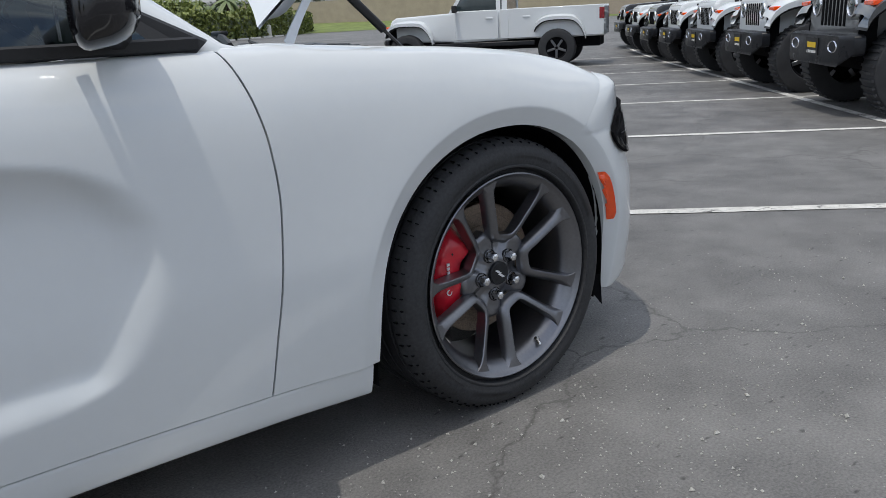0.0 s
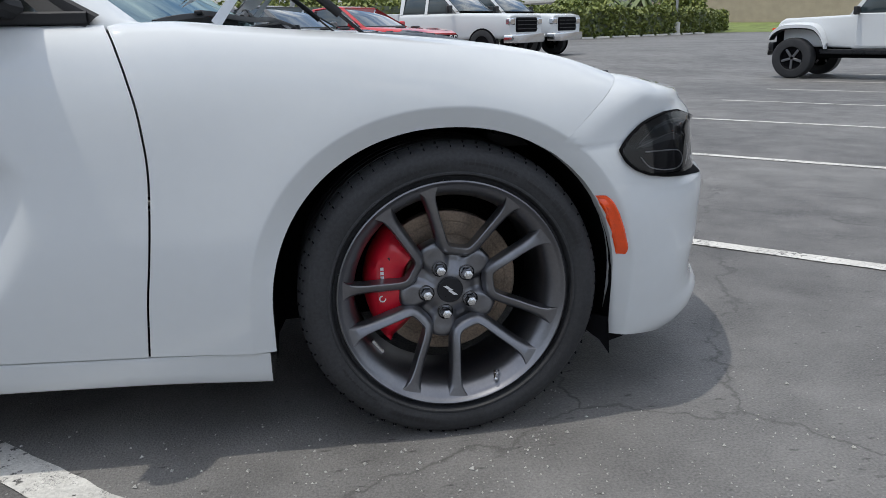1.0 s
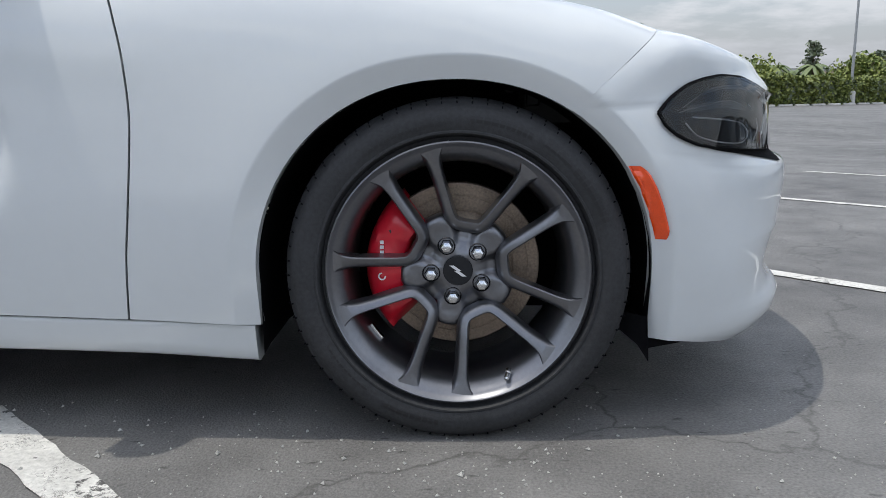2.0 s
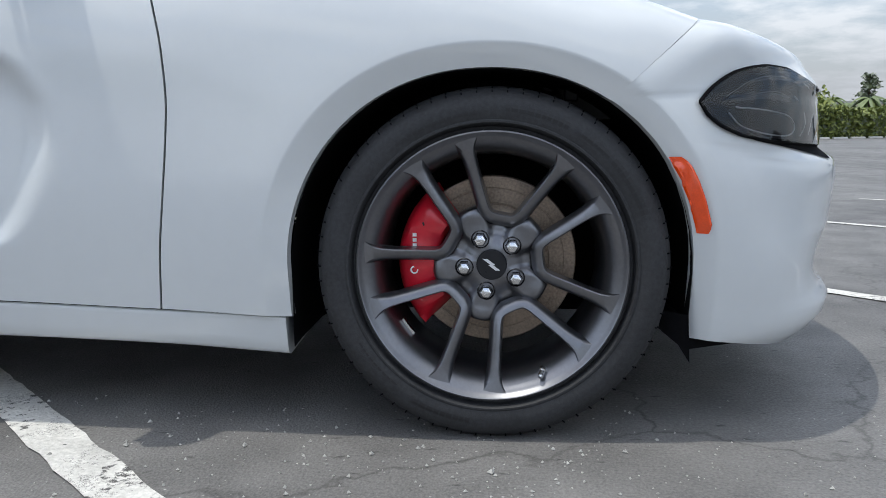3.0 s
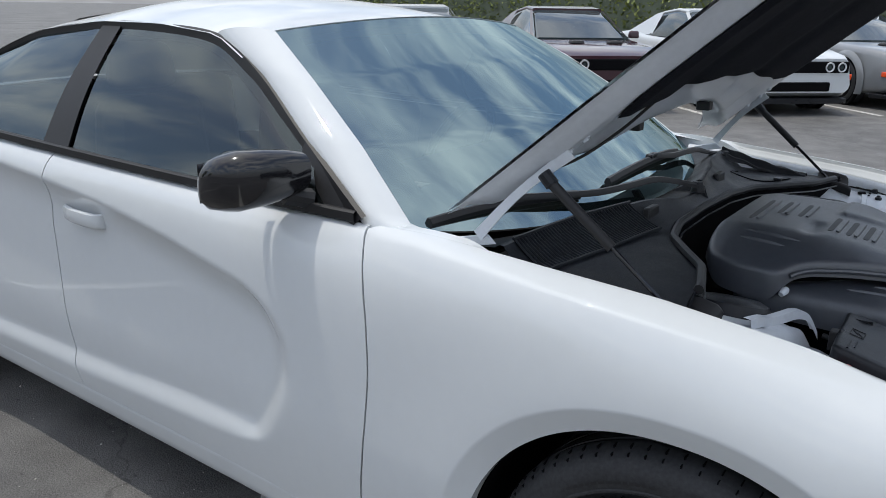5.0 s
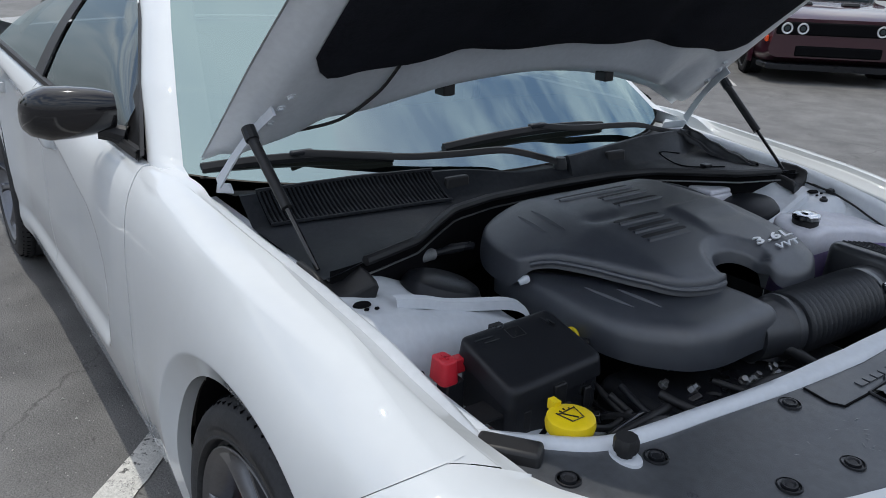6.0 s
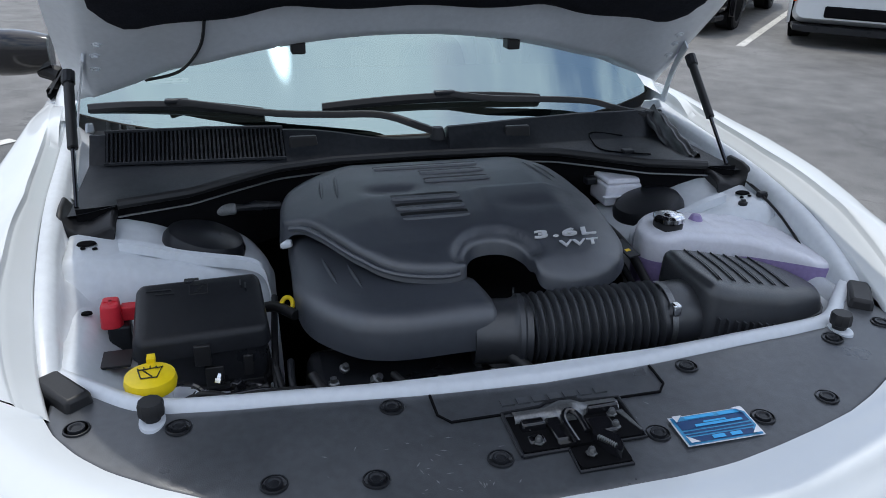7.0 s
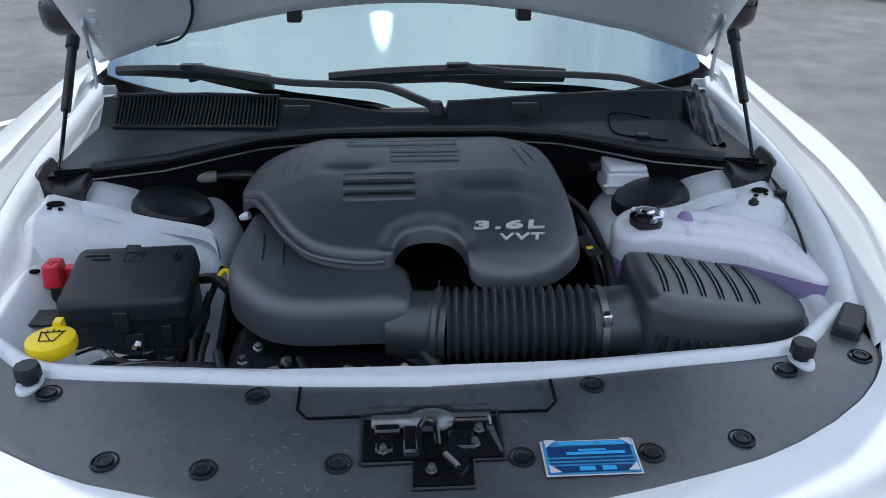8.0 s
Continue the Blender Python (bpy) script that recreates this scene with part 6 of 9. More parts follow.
bm = bmesh.new()
for v in (0.0, 1.0):
    path = [Vector((*vent_xy(u, v), cowl_z(*vent_xy(u, v)) + 0.006)) for u in np.linspace(0, 1, 12)]
    tube(bm, path, 0.004, 5)
part("vent_bar", bm, M["cowl"], cowl)
for y in (-0.262, 0.262):
    p = cowl_line(y)
    m = Vector(((p[2][0] + p[4][0]) / 2, y, (p[2][1] + p[4][1]) / 2))
    bm = bmesh.new()
    box(bm, (-0.012, -0.034, -0.018), (0.008, 0.034, 0.016), taper=(0.8, 0.9), m=Matrix.Translation(m))
    part("cowl_clip", bm, M["black_trim"], cowl, bevel=0.004)
bm = bmesh.new()
path = [Vector((x, y, cowl_z(x, y) + 0.002)) for x, y in ((-0.358, 0.57), (-0.354, 0.476), (-0.286, 0.456), (-0.238, 0.462), (-0.212, 0.512), (-0.194, 0.562))]
tube(bm, smooth_path(path, 5), 0.0018, 5)
part("cowl_seam", bm, M["dark_gap"], cowl)

bm = bmesh.new()
box(bm, (-0.012, -0.014, -0.002), (0.010, 0.014, 0.006), m=Matrix.Translation((-0.218, 0.512, cowl_z(-0.212, 0.512) + 0.003)))
part("flap_clip", bm, M["black_plastic"], cowl, bevel=0.002)
# wrinkled rubber boot beside one hinge
bm = bmesh.new()


def boot(u, v):
    x = -0.455 + 0.285 * u
    y = 0.676 - 0.040 * u + 0.062 * v
    z = lerp(x, [-0.455, -0.38, -0.30, -0.17], [0.968, 0.953, 0.937, 0.918])
    return Vector((x, y, z - 0.020 + 0.028 * math.sin(math.pi * v) ** 0.7 + 0.0055 * math.sin(v * 15 + 3.5 * u) + 0.0022 * math.sin(u * 23 + v * 5)))


sheet(bm, boot, 30, 18)
part("cowl_boot", bm, M["black_plastic"], cowl, "black wrinkled rubber boot", angle=80)

# wipers: points of the arm from its pivot, and the ends of the blade
WIPER_A = ([(-0.322, 0.057, 0.970), (-0.345, 0.020, 0.982), (-0.398, -0.064, 1.000), (-0.426, -0.184, 0.999), (-0.458, -0.309, 0.999), (-0.514, -0.452, 1.009), (-0.556, -0.542, 1.014)], (-0.631, -0.755, 0.987), (-0.489, -0.339, 0.995))
WIPER_B = ([(-0.440, 0.690, 0.955), (-0.470, 0.607, 0.971), (-0.488, 0.526, 0.990), (-0.478, 0.385, 1.003), (-0.468, 0.241, 1.013), (-0.482, 0.117, 1.028)], (-0.475, -0.198, 1.004), (-0.506, 0.389, 0.999))
for arm, tip0, tip1 in (WIPER_A, WIPER_B):
    arm, t0, t1 = [Vector(p) for p in arm], Vector(tip0), Vector(tip1)
    pv, mid = arm[0], arm[-1]
    path = smooth_path(arm, 5)
    bm = bmesh.new()
    rows = []
    for i, p in enumerate(path):
        d = (path[min(i + 1, len(path) - 1)] - path[max(i - 1, 0)]).normalized()
        s = d.cross(Vector((0, 0, 1))).normalized()
        w = 0.013 - 0.005 * i / len(path)
        rows.append([bm.verts.new(p + s * o * w + Vector((0, 0, h))) for o, h in ((-1, -0.006), (-0.9, 0.003), (-0.45, 0.008), (0.45, 0.008), (0.9, 0.003), (1, -0.006))])
    for A, B in zip(rows, rows[1:]):
        for k in range(6):
            bm.faces.new((A[k], A[(k + 1) % 6], B[(k + 1) % 6], B[k]))
    bm.faces.new(rows[0]); bm.faces.new(rows[-1][::-1])
    wp = part("wiper", bm, M["black_trim"], sedan, "black windscreen wiper", angle=40)
    bm = bmesh.new()
    rows = []
    for t in np.linspace(0, 1, 20):
        q = t0.lerp(t1, 0.5)
        p = t0.lerp(t1, t) + (mid - Vector((0, 0, 0.010)) - q) * (4 * t * (1 - t))
        rows.append([bm.verts.new(p + Vector(q)) for q in ((0.009, 0, -0.010), (0.011, 0, 0.000), (0.004, 0, 0.011), (-0.004, 0, 0.011), (-0.009, 0, 0.0), (-0.003, 0, -0.014))])
    for A, B in zip(rows, rows[1:]):
        for k in range(6):
            bm.faces.new((A[k], A[(k + 1) % 6], B[(k + 1) % 6], B[k]))
    bm.faces.new(rows[0]); bm.faces.new(rows[-1][::-1])
    part("blade", bm, M["black_trim"], wp)
    bm = bmesh.new()
    lathe(bm, [(0.0, 0.016), (0.012, 0.014), (0.017, 0.0), (0.019, -0.014)], 18, Matrix.Translation(pv))
    part("pivot_cap", bm, M["black_plastic"], wp)
    bm = bmesh.new()
    box(bm, (-0.010, -0.028, -0.005), (0.010, 0.028, 0.007), m=Matrix.Translation(mid))
    part("blade_clip", bm, M["black_plastic"], wp, bevel=0.004)

# engine cover: upper piece and lower lobe
UP = [(-0.009, -0.339), (-0.060, -0.341), (-0.110, -0.334), (-0.158, -0.314), (-0.180, -0.276), (-0.186, -0.200), (-0.186, -0.038), (-0.184, 0.144), (-0.168, 0.248), (-0.120, 0.276), (-0.040, 0.284), (0.059, 0.286), (0.155, 0.284), (0.215, 0.279), (0.252, 0.262),
      (0.284, 0.230), (0.304, 0.183), (0.306, 0.126), (0.292, 0.085), (0.262, 0.078), (0.232, 0.070), (0.208, 0.046), (0.200, 0.016), (0.208, -0.018), (0.234, -0.040), (0.264, -0.048), (0.270, -0.097), (0.253, -0.173), (0.213, -0.215), (0.150, -0.250), (0.079, -0.281), (0.030, -0.306)]
UP = [tuple(p) for p in closed_path([Vector(p) for p in UP], 4)]


def up_z(x, y):
    z = lerp(x, [-0.19, -0.14, -0.06, 0.05, 0.13, 0.215, 0.27, 0.31], [0.946, 0.955, 0.957, 0.954, 0.943, 0.924, 0.902, 0.872])
    z -= 0.030 * max(0.0, (abs(y) - 0.175) / 0.105) ** 1.5
    # hollows and the sunken border of the notch
    z -= 0.009 * math.exp(-((x - 0.010) / 0.020) ** 2 - ((y + 0.125) / 0.055) ** 4)
    z -= 0.006 * math.exp(-((x - 0.118) / 0.022) ** 2 - ((y - 0.150) / 0.080) ** 4)
    z += 0.007 * sstep((y - 0.02) / 0.03) * sstep((0.225 - y) / 0.05) * sstep((x - 0.030) / 0.012) * (1 - sstep((x - 0.09) / 0.13))
    d = math.hypot(x - 0.262, y - 0.015)
    return z - 0.012 * (1 - sstep((d - 0.074) / 0.016)) * sstep((0.268 - x) / 0.02)


bm = bmesh.new()
dome(bm, UP, up_z, 0.010, lambda x, y: up_z(x, y) - 0.030 - 0.035 * sstep((-y - 0.30) / 0.03) * sstep((0.02 - x) / 0.05), 0.0085, 0.004)
cover = part("engine_cover", bm, M["engine_plastic"], sedan, "matt black plastic engine cover", angle=60)
for xs, y0, y1 in ((-0.128, -0.139, 0.088), (-0.084, -0.050, 0.088), (-0.036, -0.050, 0.086), (0.047, -0.137, -0.004), (0.085, -0.135, -0.003), (0.121, -0.133, -0.003)):
    for nm, mt, off, wd, lift in (("cover_slot", "black_trim", 0.0, 0.0085, 0.0006), ("slot_rib", "engine_plastic", 0.0155, 0.0060, 0.0042)):
        bm = bmesh.new()
        rows = []
        for t in np.linspace(0, 1, 13):
            y = y0 + (y1 - y0) * t
            x = xs + off
            w = wd * min(1.0, math.sin(math.pi * (0.03 + 0.94 * t)) * 4) ** 0.5
            rows.append([bm.verts.new((x + d * w, y, up_z(x + d * w, y) + h)) for d, h in ((-1, -0.003), (-0.75, lift), (0.6, lift), (1, -0.003))])
        for A, B in zip(rows, rows[1:]):
            for j in range(3):
                bm.faces.new((A[j], A[j + 1], B[j + 1], B[j]))
        bm.faces.new(rows[0]); bm.faces.new(rows[-1][::-1])
        part(nm, bm, M[mt], cover, angle=50)
LO = [(-0.10, -0.322), (0.02, -0.331), (0.13, -0.336), (0.21, -0.334), (0.262, -0.322), (0.305, -0.297), (0.350, -0.254), (0.368, -0.213), (0.374, -0.168), (0.372, -0.097), (0.371, -0.043), (0.364, -0.020), (0.33, -0.012), (0.275, -0.016), (0.24, -0.030), (0.20, -0.10), (0.10, -0.20), (-0.02, -0.27)]
LO = [tuple(p) for p in closed_path([Vector(p) for p in LO], 4)]


def lo_z(x, y):
    z = 0.874 - 0.05 * max(0, x - 0.24) - 0.20 * max(0, -0.22 - y) ** 1.3 - 0.05 * max(0, 0.1 - x)
    return z


bm = bmesh.new()
dome(bm, LO, lo_z, 0.031, 0.790, 0.012, 0.0)
low = part("lower_cover", bm, M["engine_plastic"], cover, angle=60)


def dome_z(outline, top, r, x, y):
    """Height of a moulded cover, its rounded edge included."""
    q = float(edge_dist([(x, y)], outline)[0][0])
    return top(x, y) - (r * (1 - math.sqrt(max(0.0, 1 - (1 - q / r) ** 2))) if q < r else 0.0)


# slanting moulded fins beside the slots and on the lower lobe
for ol, top, r, par, x0, x1, yc, k in ((UP, up_z, 0.010, cover, -0.118, -0.020, -0.262, -0.10), (UP, up_z, 0.010, cover, -0.112, 0.005, -0.232, -0.10), (UP, up_z, 0.010, cover, -0.112, 0.000, 0.220, 0.22), (UP, up_z, 0.010, cover, -0.112, -0.030, 0.246, 0.22),
                                       (LO, lo_z, 0.031, low, 0.120, 0.232, -0.272, 0.10), (LO, lo_z, 0.031, low, 0.165, 0.262, -0.236, 0.10)):
    bm = bmesh.new()
    rows = []
    for t in np.linspace(0, 1, 11):
        x = x0 + (x1 - x0) * t
        y = yc + k * (x - (0.2 if ol is LO else 0.0))
        w = 0.0040 * math.sin(math.pi * (0.06 + 0.90 * t)) ** 0.6
        rows.append([bm.verts.new((x, y + d * w, dome_z(ol, top, r, x, y) + h)) for d, h in ((-1.6, -0.003), (-0.5, 0.0042 * w / 0.004), (0.1, 0.0036 * w / 0.004), (1.6, -0.003))])
    for A, B in zip(rows, rows[1:]):
        for q in range(3):
            bm.faces.new((A[q], A[q + 1], B[q + 1], B[q]))
    part("moulded_fin", bm, M["engine_plastic"], par, angle=30)
# raised rim round the upper piece where it overlaps the lower one
bm = bmesh.new()
rim_pts = [Vector((x + 0.003, y - 0.004, up_z(x, y) - 0.016)) for x, y in UP if y < -0.05 and x > 0.0 and y > -0.325]
tube(bm, rim_pts, 0.0055, 8)
part("cover_rim", bm, M["engine_plastic"], cover)


def letters(text, wide, high, m, material, name, parent, label="", depth=0.0015):
    cu = bpy.data.curves.new(name, "FONT")
    cu.body = text
    cu.size = 0.05
    cu.offset = 0.0011
    cu.extrude = depth
    cu.space_character = 1.15
    tmp = new(name + "_curve", cu)
    dg = bpy.context.evaluated_depsgraph_get()
    me = bpy.data.meshes.new_from_object(tmp.evaluated_get(dg))
    bpy.data.objects.remove(tmp)
    bpy.data.curves.remove(cu)
    lo = Vector(map(min, zip(*(v.co for v in me.vertices))))
    hi = Vector(map(max, zip(*(v.co for v in me.vertices))))
    for v in me.vertices:
        q = v.co - lo
        v.co = (q.x / (hi.x - lo.x) * (wide - 0.22 * high) + 0.22 * q.y / (hi.y - lo.y) * high, q.y / (hi.y - lo.y) * high, v.co.z)
    me.materials.clear()
    me.materials.append(material)
    ob = new(name, me)
    ob.parent = parent
    ob.matrix_world = m
    if label:
        ob["label"] = label
    return ob


# letters face forwards-up and read from the nose
letters("3.6L", 0.126, 0.0215, Matrix.Translation((0.2325, 0.092, up_z(0.226, 0.14) + 0.0036)) @ pose(0, 0, 0, 14, 0, 90), M["silver"], "badge_displacement", cover, "silver raised badge letters")
letters("VVT", 0.080, 0.0145, Matrix.Translation((0.2555, 0.132, up_z(0.251, 0.165) + 0.0034)) @ pose(0, 0, 0, 22, 0, 90), M["silver"], "badge_valves", cover, "silver raised badge letters")

# engine below the covers; the block's near black holds the shade there
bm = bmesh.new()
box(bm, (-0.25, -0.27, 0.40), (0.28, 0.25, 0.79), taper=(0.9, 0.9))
block = part("engine_block", bm, M["dark_gap"], sedan, "engine block, bay shade in its near-black colour", bevel=0.03)
bm = bmesh.new()
box(bm, (0.20, -0.34, 0.56), (0.445, 0.20, 0.742), taper=(0.85, 0.95))
part("timing_cover", bm, M["black_plastic"], sedan, "dark ribbed front engine cover", bevel=0.02)
rnd = random.Random(11)
for k in range(9):
    x, y = rnd.uniform(0.33, 0.445), rnd.uniform(-0.30, 0.02)
    bm = bmesh.new()
    lathe(bm, [(0.0, 0.010), (0.006, 0.009), (0.007, 0.002), (0.010, 0.0), (0.010, -0.01)], 6, Matrix.Translation((x, y, 0.748)) @ pose(0, 0, 0, rnd.uniform(-30, 30), rnd.uniform(0, 60), 0))
    part("engine_bolt", bm, M["alu"], block)
for pts, r, mt in ((((0.30, -0.36, 0.77), (0.36, -0.36, 0.75), (0.42, -0.33, 0.72), (0.455, -0.30, 0.68)), 0.006, "black_plastic"),
                   (((0.10, -0.37, 0.79), (0.22, -0.38, 0.77), (0.33, -0.385, 0.74), (0.42, -0.37, 0.70)), 0.006, "black_trim"),
                   (((0.20, -0.10, 0.75), (0.30, -0.06, 0.80), (0.38, 0.0, 0.78), (0.44, 0.05, 0.74)), 0.012, "black_trim"),
                   (((0.44, -0.25, 0.745), (0.43, -0.15, 0.77), (0.44, -0.05, 0.765), (0.45, 0.05, 0.75)), 0.010, "black_trim"),
                   (((0.36, -0.60, 0.74), (0.40, -0.50, 0.77), (0.405, -0.40, 0.78), (0.38, -0.33, 0.76)), 0.008, "black_trim"),
                   (((0.42, -0.58, 0.75), (0.43, -0.48, 0.785), (0.425, -0.40, 0.785), (0.445, -0.34, 0.75)), 0.007, "black_trim"),
                   (((0.40, -0.56, 0.72), (0.41, -0.46, 0.745), (0.42, -0.38, 0.74)), 0.010, "black_trim"),
                   (((0.30, -0.43, 0.73), (0.38, -0.42, 0.77), (0.44, -0.46, 0.76)), 0.006, "black_trim"),
                   (((0.14, -0.40, 0.79), (0.16, -0.37, 0.80), (0.20, -0.34, 0.80)), 0.010, "black_trim"),
                   (((-0.10, 0.315, 0.84), (0.02, 0.335, 0.85), (0.14, 0.345, 0.83), (0.25, 0.35, 0.77)), 0.009, "black_trim"),
                   (((-0.18, 0.30, 0.85), (-0.05, 0.325, 0.83), (0.08, 0.33, 0.82), (0.2, 0.33, 0.78)), 0.007, "black_trim")):
    bm = bmesh.new()
    tube(bm, smooth_path([Vector(p) for p in pts], 6), r, 8)
    part("hose", bm, M[mt], block, angle=60)
for pts, r in ((((0.395, -0.53, 0.735), (0.400, -0.50, 0.772), (0.395, -0.44, 0.782), (0.385, -0.39, 0.770), (0.40, -0.37, 0.73)), 0.0045),
               (((0.420, -0.53, 0.735), (0.428, -0.49, 0.762), (0.425, -0.43, 0.770), (0.41, -0.385, 0.758), (0.425, -0.36, 0.72)), 0.0045),
               (((0.35, -0.55, 0.74), (0.36, -0.50, 0.765), (0.365, -0.45, 0.755), (0.36, -0.40, 0.765)), 0.006),
               (((0.44, -0.54, 0.74), (0.415, -0.535, 0.760), (0.395, -0.515, 0.750)), 0.005),
               (((0.300, -0.385, 0.76), (0.34, -0.378, 0.745), (0.39, -0.37, 0.725), (0.44, -0.36, 0.68)), 0.006),
               (((0.36, -0.33, 0.775), (0.41, -0.31, 0.765), (0.44, -0.26, 0.75), (0.45, -0.20, 0.735)), 0.008),
               (((0.37, -0.20, 0.765), (0.43, -0.17, 0.762), (0.45, -0.11, 0.752), (0.44, -0.05, 0.758)), 0.006)):
    bm = bmesh.new()
    tube(bm, smooth_path([Vector(p) for p in pts], 6), r, 8)
    part("wiring_loom", bm, M["black_gloss"] if r < 0.0055 else M["black_trim"], block, angle=60)
for x, y, r in ((0.425, -0.275, 0.034), (0.43, -0.10, 0.028), (0.41, -0.19, 0.022)):
    bm = bmesh.new()
    lathe(bm, [(0.0, 0.012), (r * 0.3, 0.012), (r * 0.35, 0.004), (r * 0.85, 0.006), (r, 0.010), (r, -0.004), (r * 0.9, -0.02)], 28, Matrix.Translation((x, y, 0.738)) @ pose(0, 0, 0, 0, 55, 0))
    part("idler_pulley", bm, M["black_plastic"], block)
rnd = random.Random(23)
for k in range(34):
    x, y = rnd.uniform(0.27, 0.455), rnd.uniform(-0.56, -0.30) if k % 2 else rnd.uniform(-0.30, 0.05)
    z = 0.742 + rnd.uniform(-0.03, 0.022)
    m = pose(x, y, z, rnd.uniform(-40, 40), rnd.uniform(-40, 40), rnd.uniform(0, 180))
    bm = bmesh.new()
    if k % 3 == 0:
        w, d, h = rnd.uniform(0.008, 0.016), rnd.uniform(0.006, 0.010), rnd.uniform(0.006, 0.010)
        box(bm, (-w, -d, -h), (w, d, h), taper=(0.8, 0.8), m=m)
        part("wiring_connector", bm, M["black_gloss"], block, bevel=0.002)
    elif k % 3 == 1:
        tube(bm, smooth_path([m @ Vector((-0.05, 0, -0.02)), m @ Vector((-0.02, 0.012, 0.008)), m @ Vector((0.02, -0.010, 0.010)), m @ Vector((0.05, 0.0, -0.02))], 4), rnd.uniform(0.0025, 0.005), 6)
        part("wire", bm, M["black_gloss"] if k % 2 else M["black_trim"], block)
    else:
        lathe(bm, [(0.0, 0.008), (0.005, 0.0075), (0.006, 0.0), (0.009, -0.001), (0.009, -0.008)], 6, m)
        part("engine_bolt", bm, M["chrome"] if k % 2 else M["alu"], block)
# clear breather joint and white connector at the back
bm = bmesh.new()
lathe(bm, [(0.0, -0.024), (0.010, -0.024), (0.0125, -0.021), (0.0125, 0.021), (0.010, 0.024), (0.0, 0.024)], 16, pose(-0.176, -0.449, 0.867, 90, 0, 6))
part("breather_joint", bm, M["grey_scuff"], block, "clear plastic hose joint")
bm = bmesh.new()
tube(bm, [(-0.200, -0.530, 0.860), (-0.190, -0.490, 0.865), (-0.185, -0.470, 0.866)], 0.008, 10, radii=[0.010, 0.007, 0.009])
tube(bm, [(-0.179, -0.428, 0.868), (-0.174, -0.405, 0.870), (-0.172, -0.385, 0.873), (-0.170, -0.33, 0.870)], 0.008, 10, radii=[0.008, 0.007, 0.011, 0.009])
part("breather_hose", bm, M["black_plastic"], block)
bm = bmesh.new()
tube(bm, [(0.004, -0.345, 0.850), (0.008, -0.333, 0.856), (0.010, -0.326, 0.858)], 0.007, 10, radii=[0.006, 0.009, 0.007])
part("connector", bm, M["white_in"], block, "white plastic connector")
# pale brake fluid reservoir under the cowl
bm = bmesh.new()
box(bm, (-0.215, 0.412, 0.830), (-0.116, 0.506, 0.880), taper=(0.97, 0.97))
box(bm, (-0.212, 0.415, 0.880), (-0.120, 0.503, 0.893), taper=(0.93, 0.93))
res = part("brake_reservoir", bm, M["milk"], sedan, "pale translucent brake fluid reservoir", bevel=0.005)
bm = bmesh.new()
box(bm, (-0.120, 0.404, 0.852), (-0.108, 0.512, 0.857))
part("reservoir_seam", bm, M["milk"], res, bevel=0.002)
bm = bmesh.new()
box(bm, (-0.190, 0.385, 0.868), (-0.165, 0.412, 0.885))
part("level_connector", bm, M["black_plastic"], res, bevel=0.003)
# release cable along the inner wing, with its clip and a push pin
bm = bmesh.new()
tube(bm, smooth_path([(-0.060, 0.742, 0.893), (-0.02, 0.735, 0.890), (0.027, 0.724, 0.889), (0.095, 0.720, 0.872), (0.150, 0.716, 0.852), (0.22, 0.700, 0.835)], 6), 0.0028, 6)
cable = part("release_cable", bm, M["black_trim"], sedan, "black hood release cable along the inner wing")
bm = bmesh.new()
box(bm, (0.020, 0.714, 0.884), (0.034, 0.736, 0.896))
part("cable_clip", bm, M["black_plastic"], cable, bevel=0.003)
bm = bmesh.new()
lathe(bm, [(0.0, 0.010), (0.005, 0.009), (0.006, 0.005), (0.010, 0.003), (0.010, -0.004)], 12, Matrix.Translation((0.047, 0.664, 0.880)))
part("push_pin", bm, M["black_plastic"], sedan)
# small bent wire below the cowl flange
bm = bmesh.new()
tube(bm, smooth_path([(-0.215, -0.465, 0.906), (-0.200, -0.470, 0.901), (-0.186, -0.482, 0.897), (-0.182, -0.490, 0.900)], 4), 0.0014, 5)
part("wire_clip", bm, M["alu"], cowl)
# dark tag with a small print beside the cover
bm = bmesh.new()
m = pose(0.170, 0.300, 0.868, 0, 14, 18)
box(bm, (-0.010, -0.016, -0.002), (0.046, 0.014, 0.002), m=m)
tag = part("service_tag", bm, M["black_plastic"], block, "dark plastic tag with a pale print", bevel=0.0015)
bm = bmesh.new()
box(bm, (0.022, -0.009, 0.002), (0.029, 0.003, 0.0026), m=m)
part("print_bar", bm, M["sign_yellow"], tag, smooth=False)
# dipstick ring
bm = bmesh.new()
ring = [pose(0.168, -0.352, 0.806, 50, 0, 75) @ Vector((0.010 * math.cos(a), 0.014 * math.sin(a), 0)) for a in np.linspace(0, 2 * math.pi, 20)]
tube(bm, ring, 0.0042, 8, caps=False)
part("dipstick_loop", bm, M["yellow"], block, "yellow oil dipstick loop")
# bowl seen in the notch of the cover
bm = bmesh.new()
lathe(bm, [(0.0, 0.0), (0.02, 0.002), (0.035, -0.01), (0.05, -0.04)], 24, Matrix.Translation((0.33, 0.01, 0.79)))
part("filler_cap", bm, M["black_plastic"], block, "black oil filler cap")
bm = bmesh.new()
tube(bm, [(0.30, 0.03, 0.80), (0.298, 0.03, 0.862)], 0.0015, 6)
part("stud", bm, M["chrome"], block)

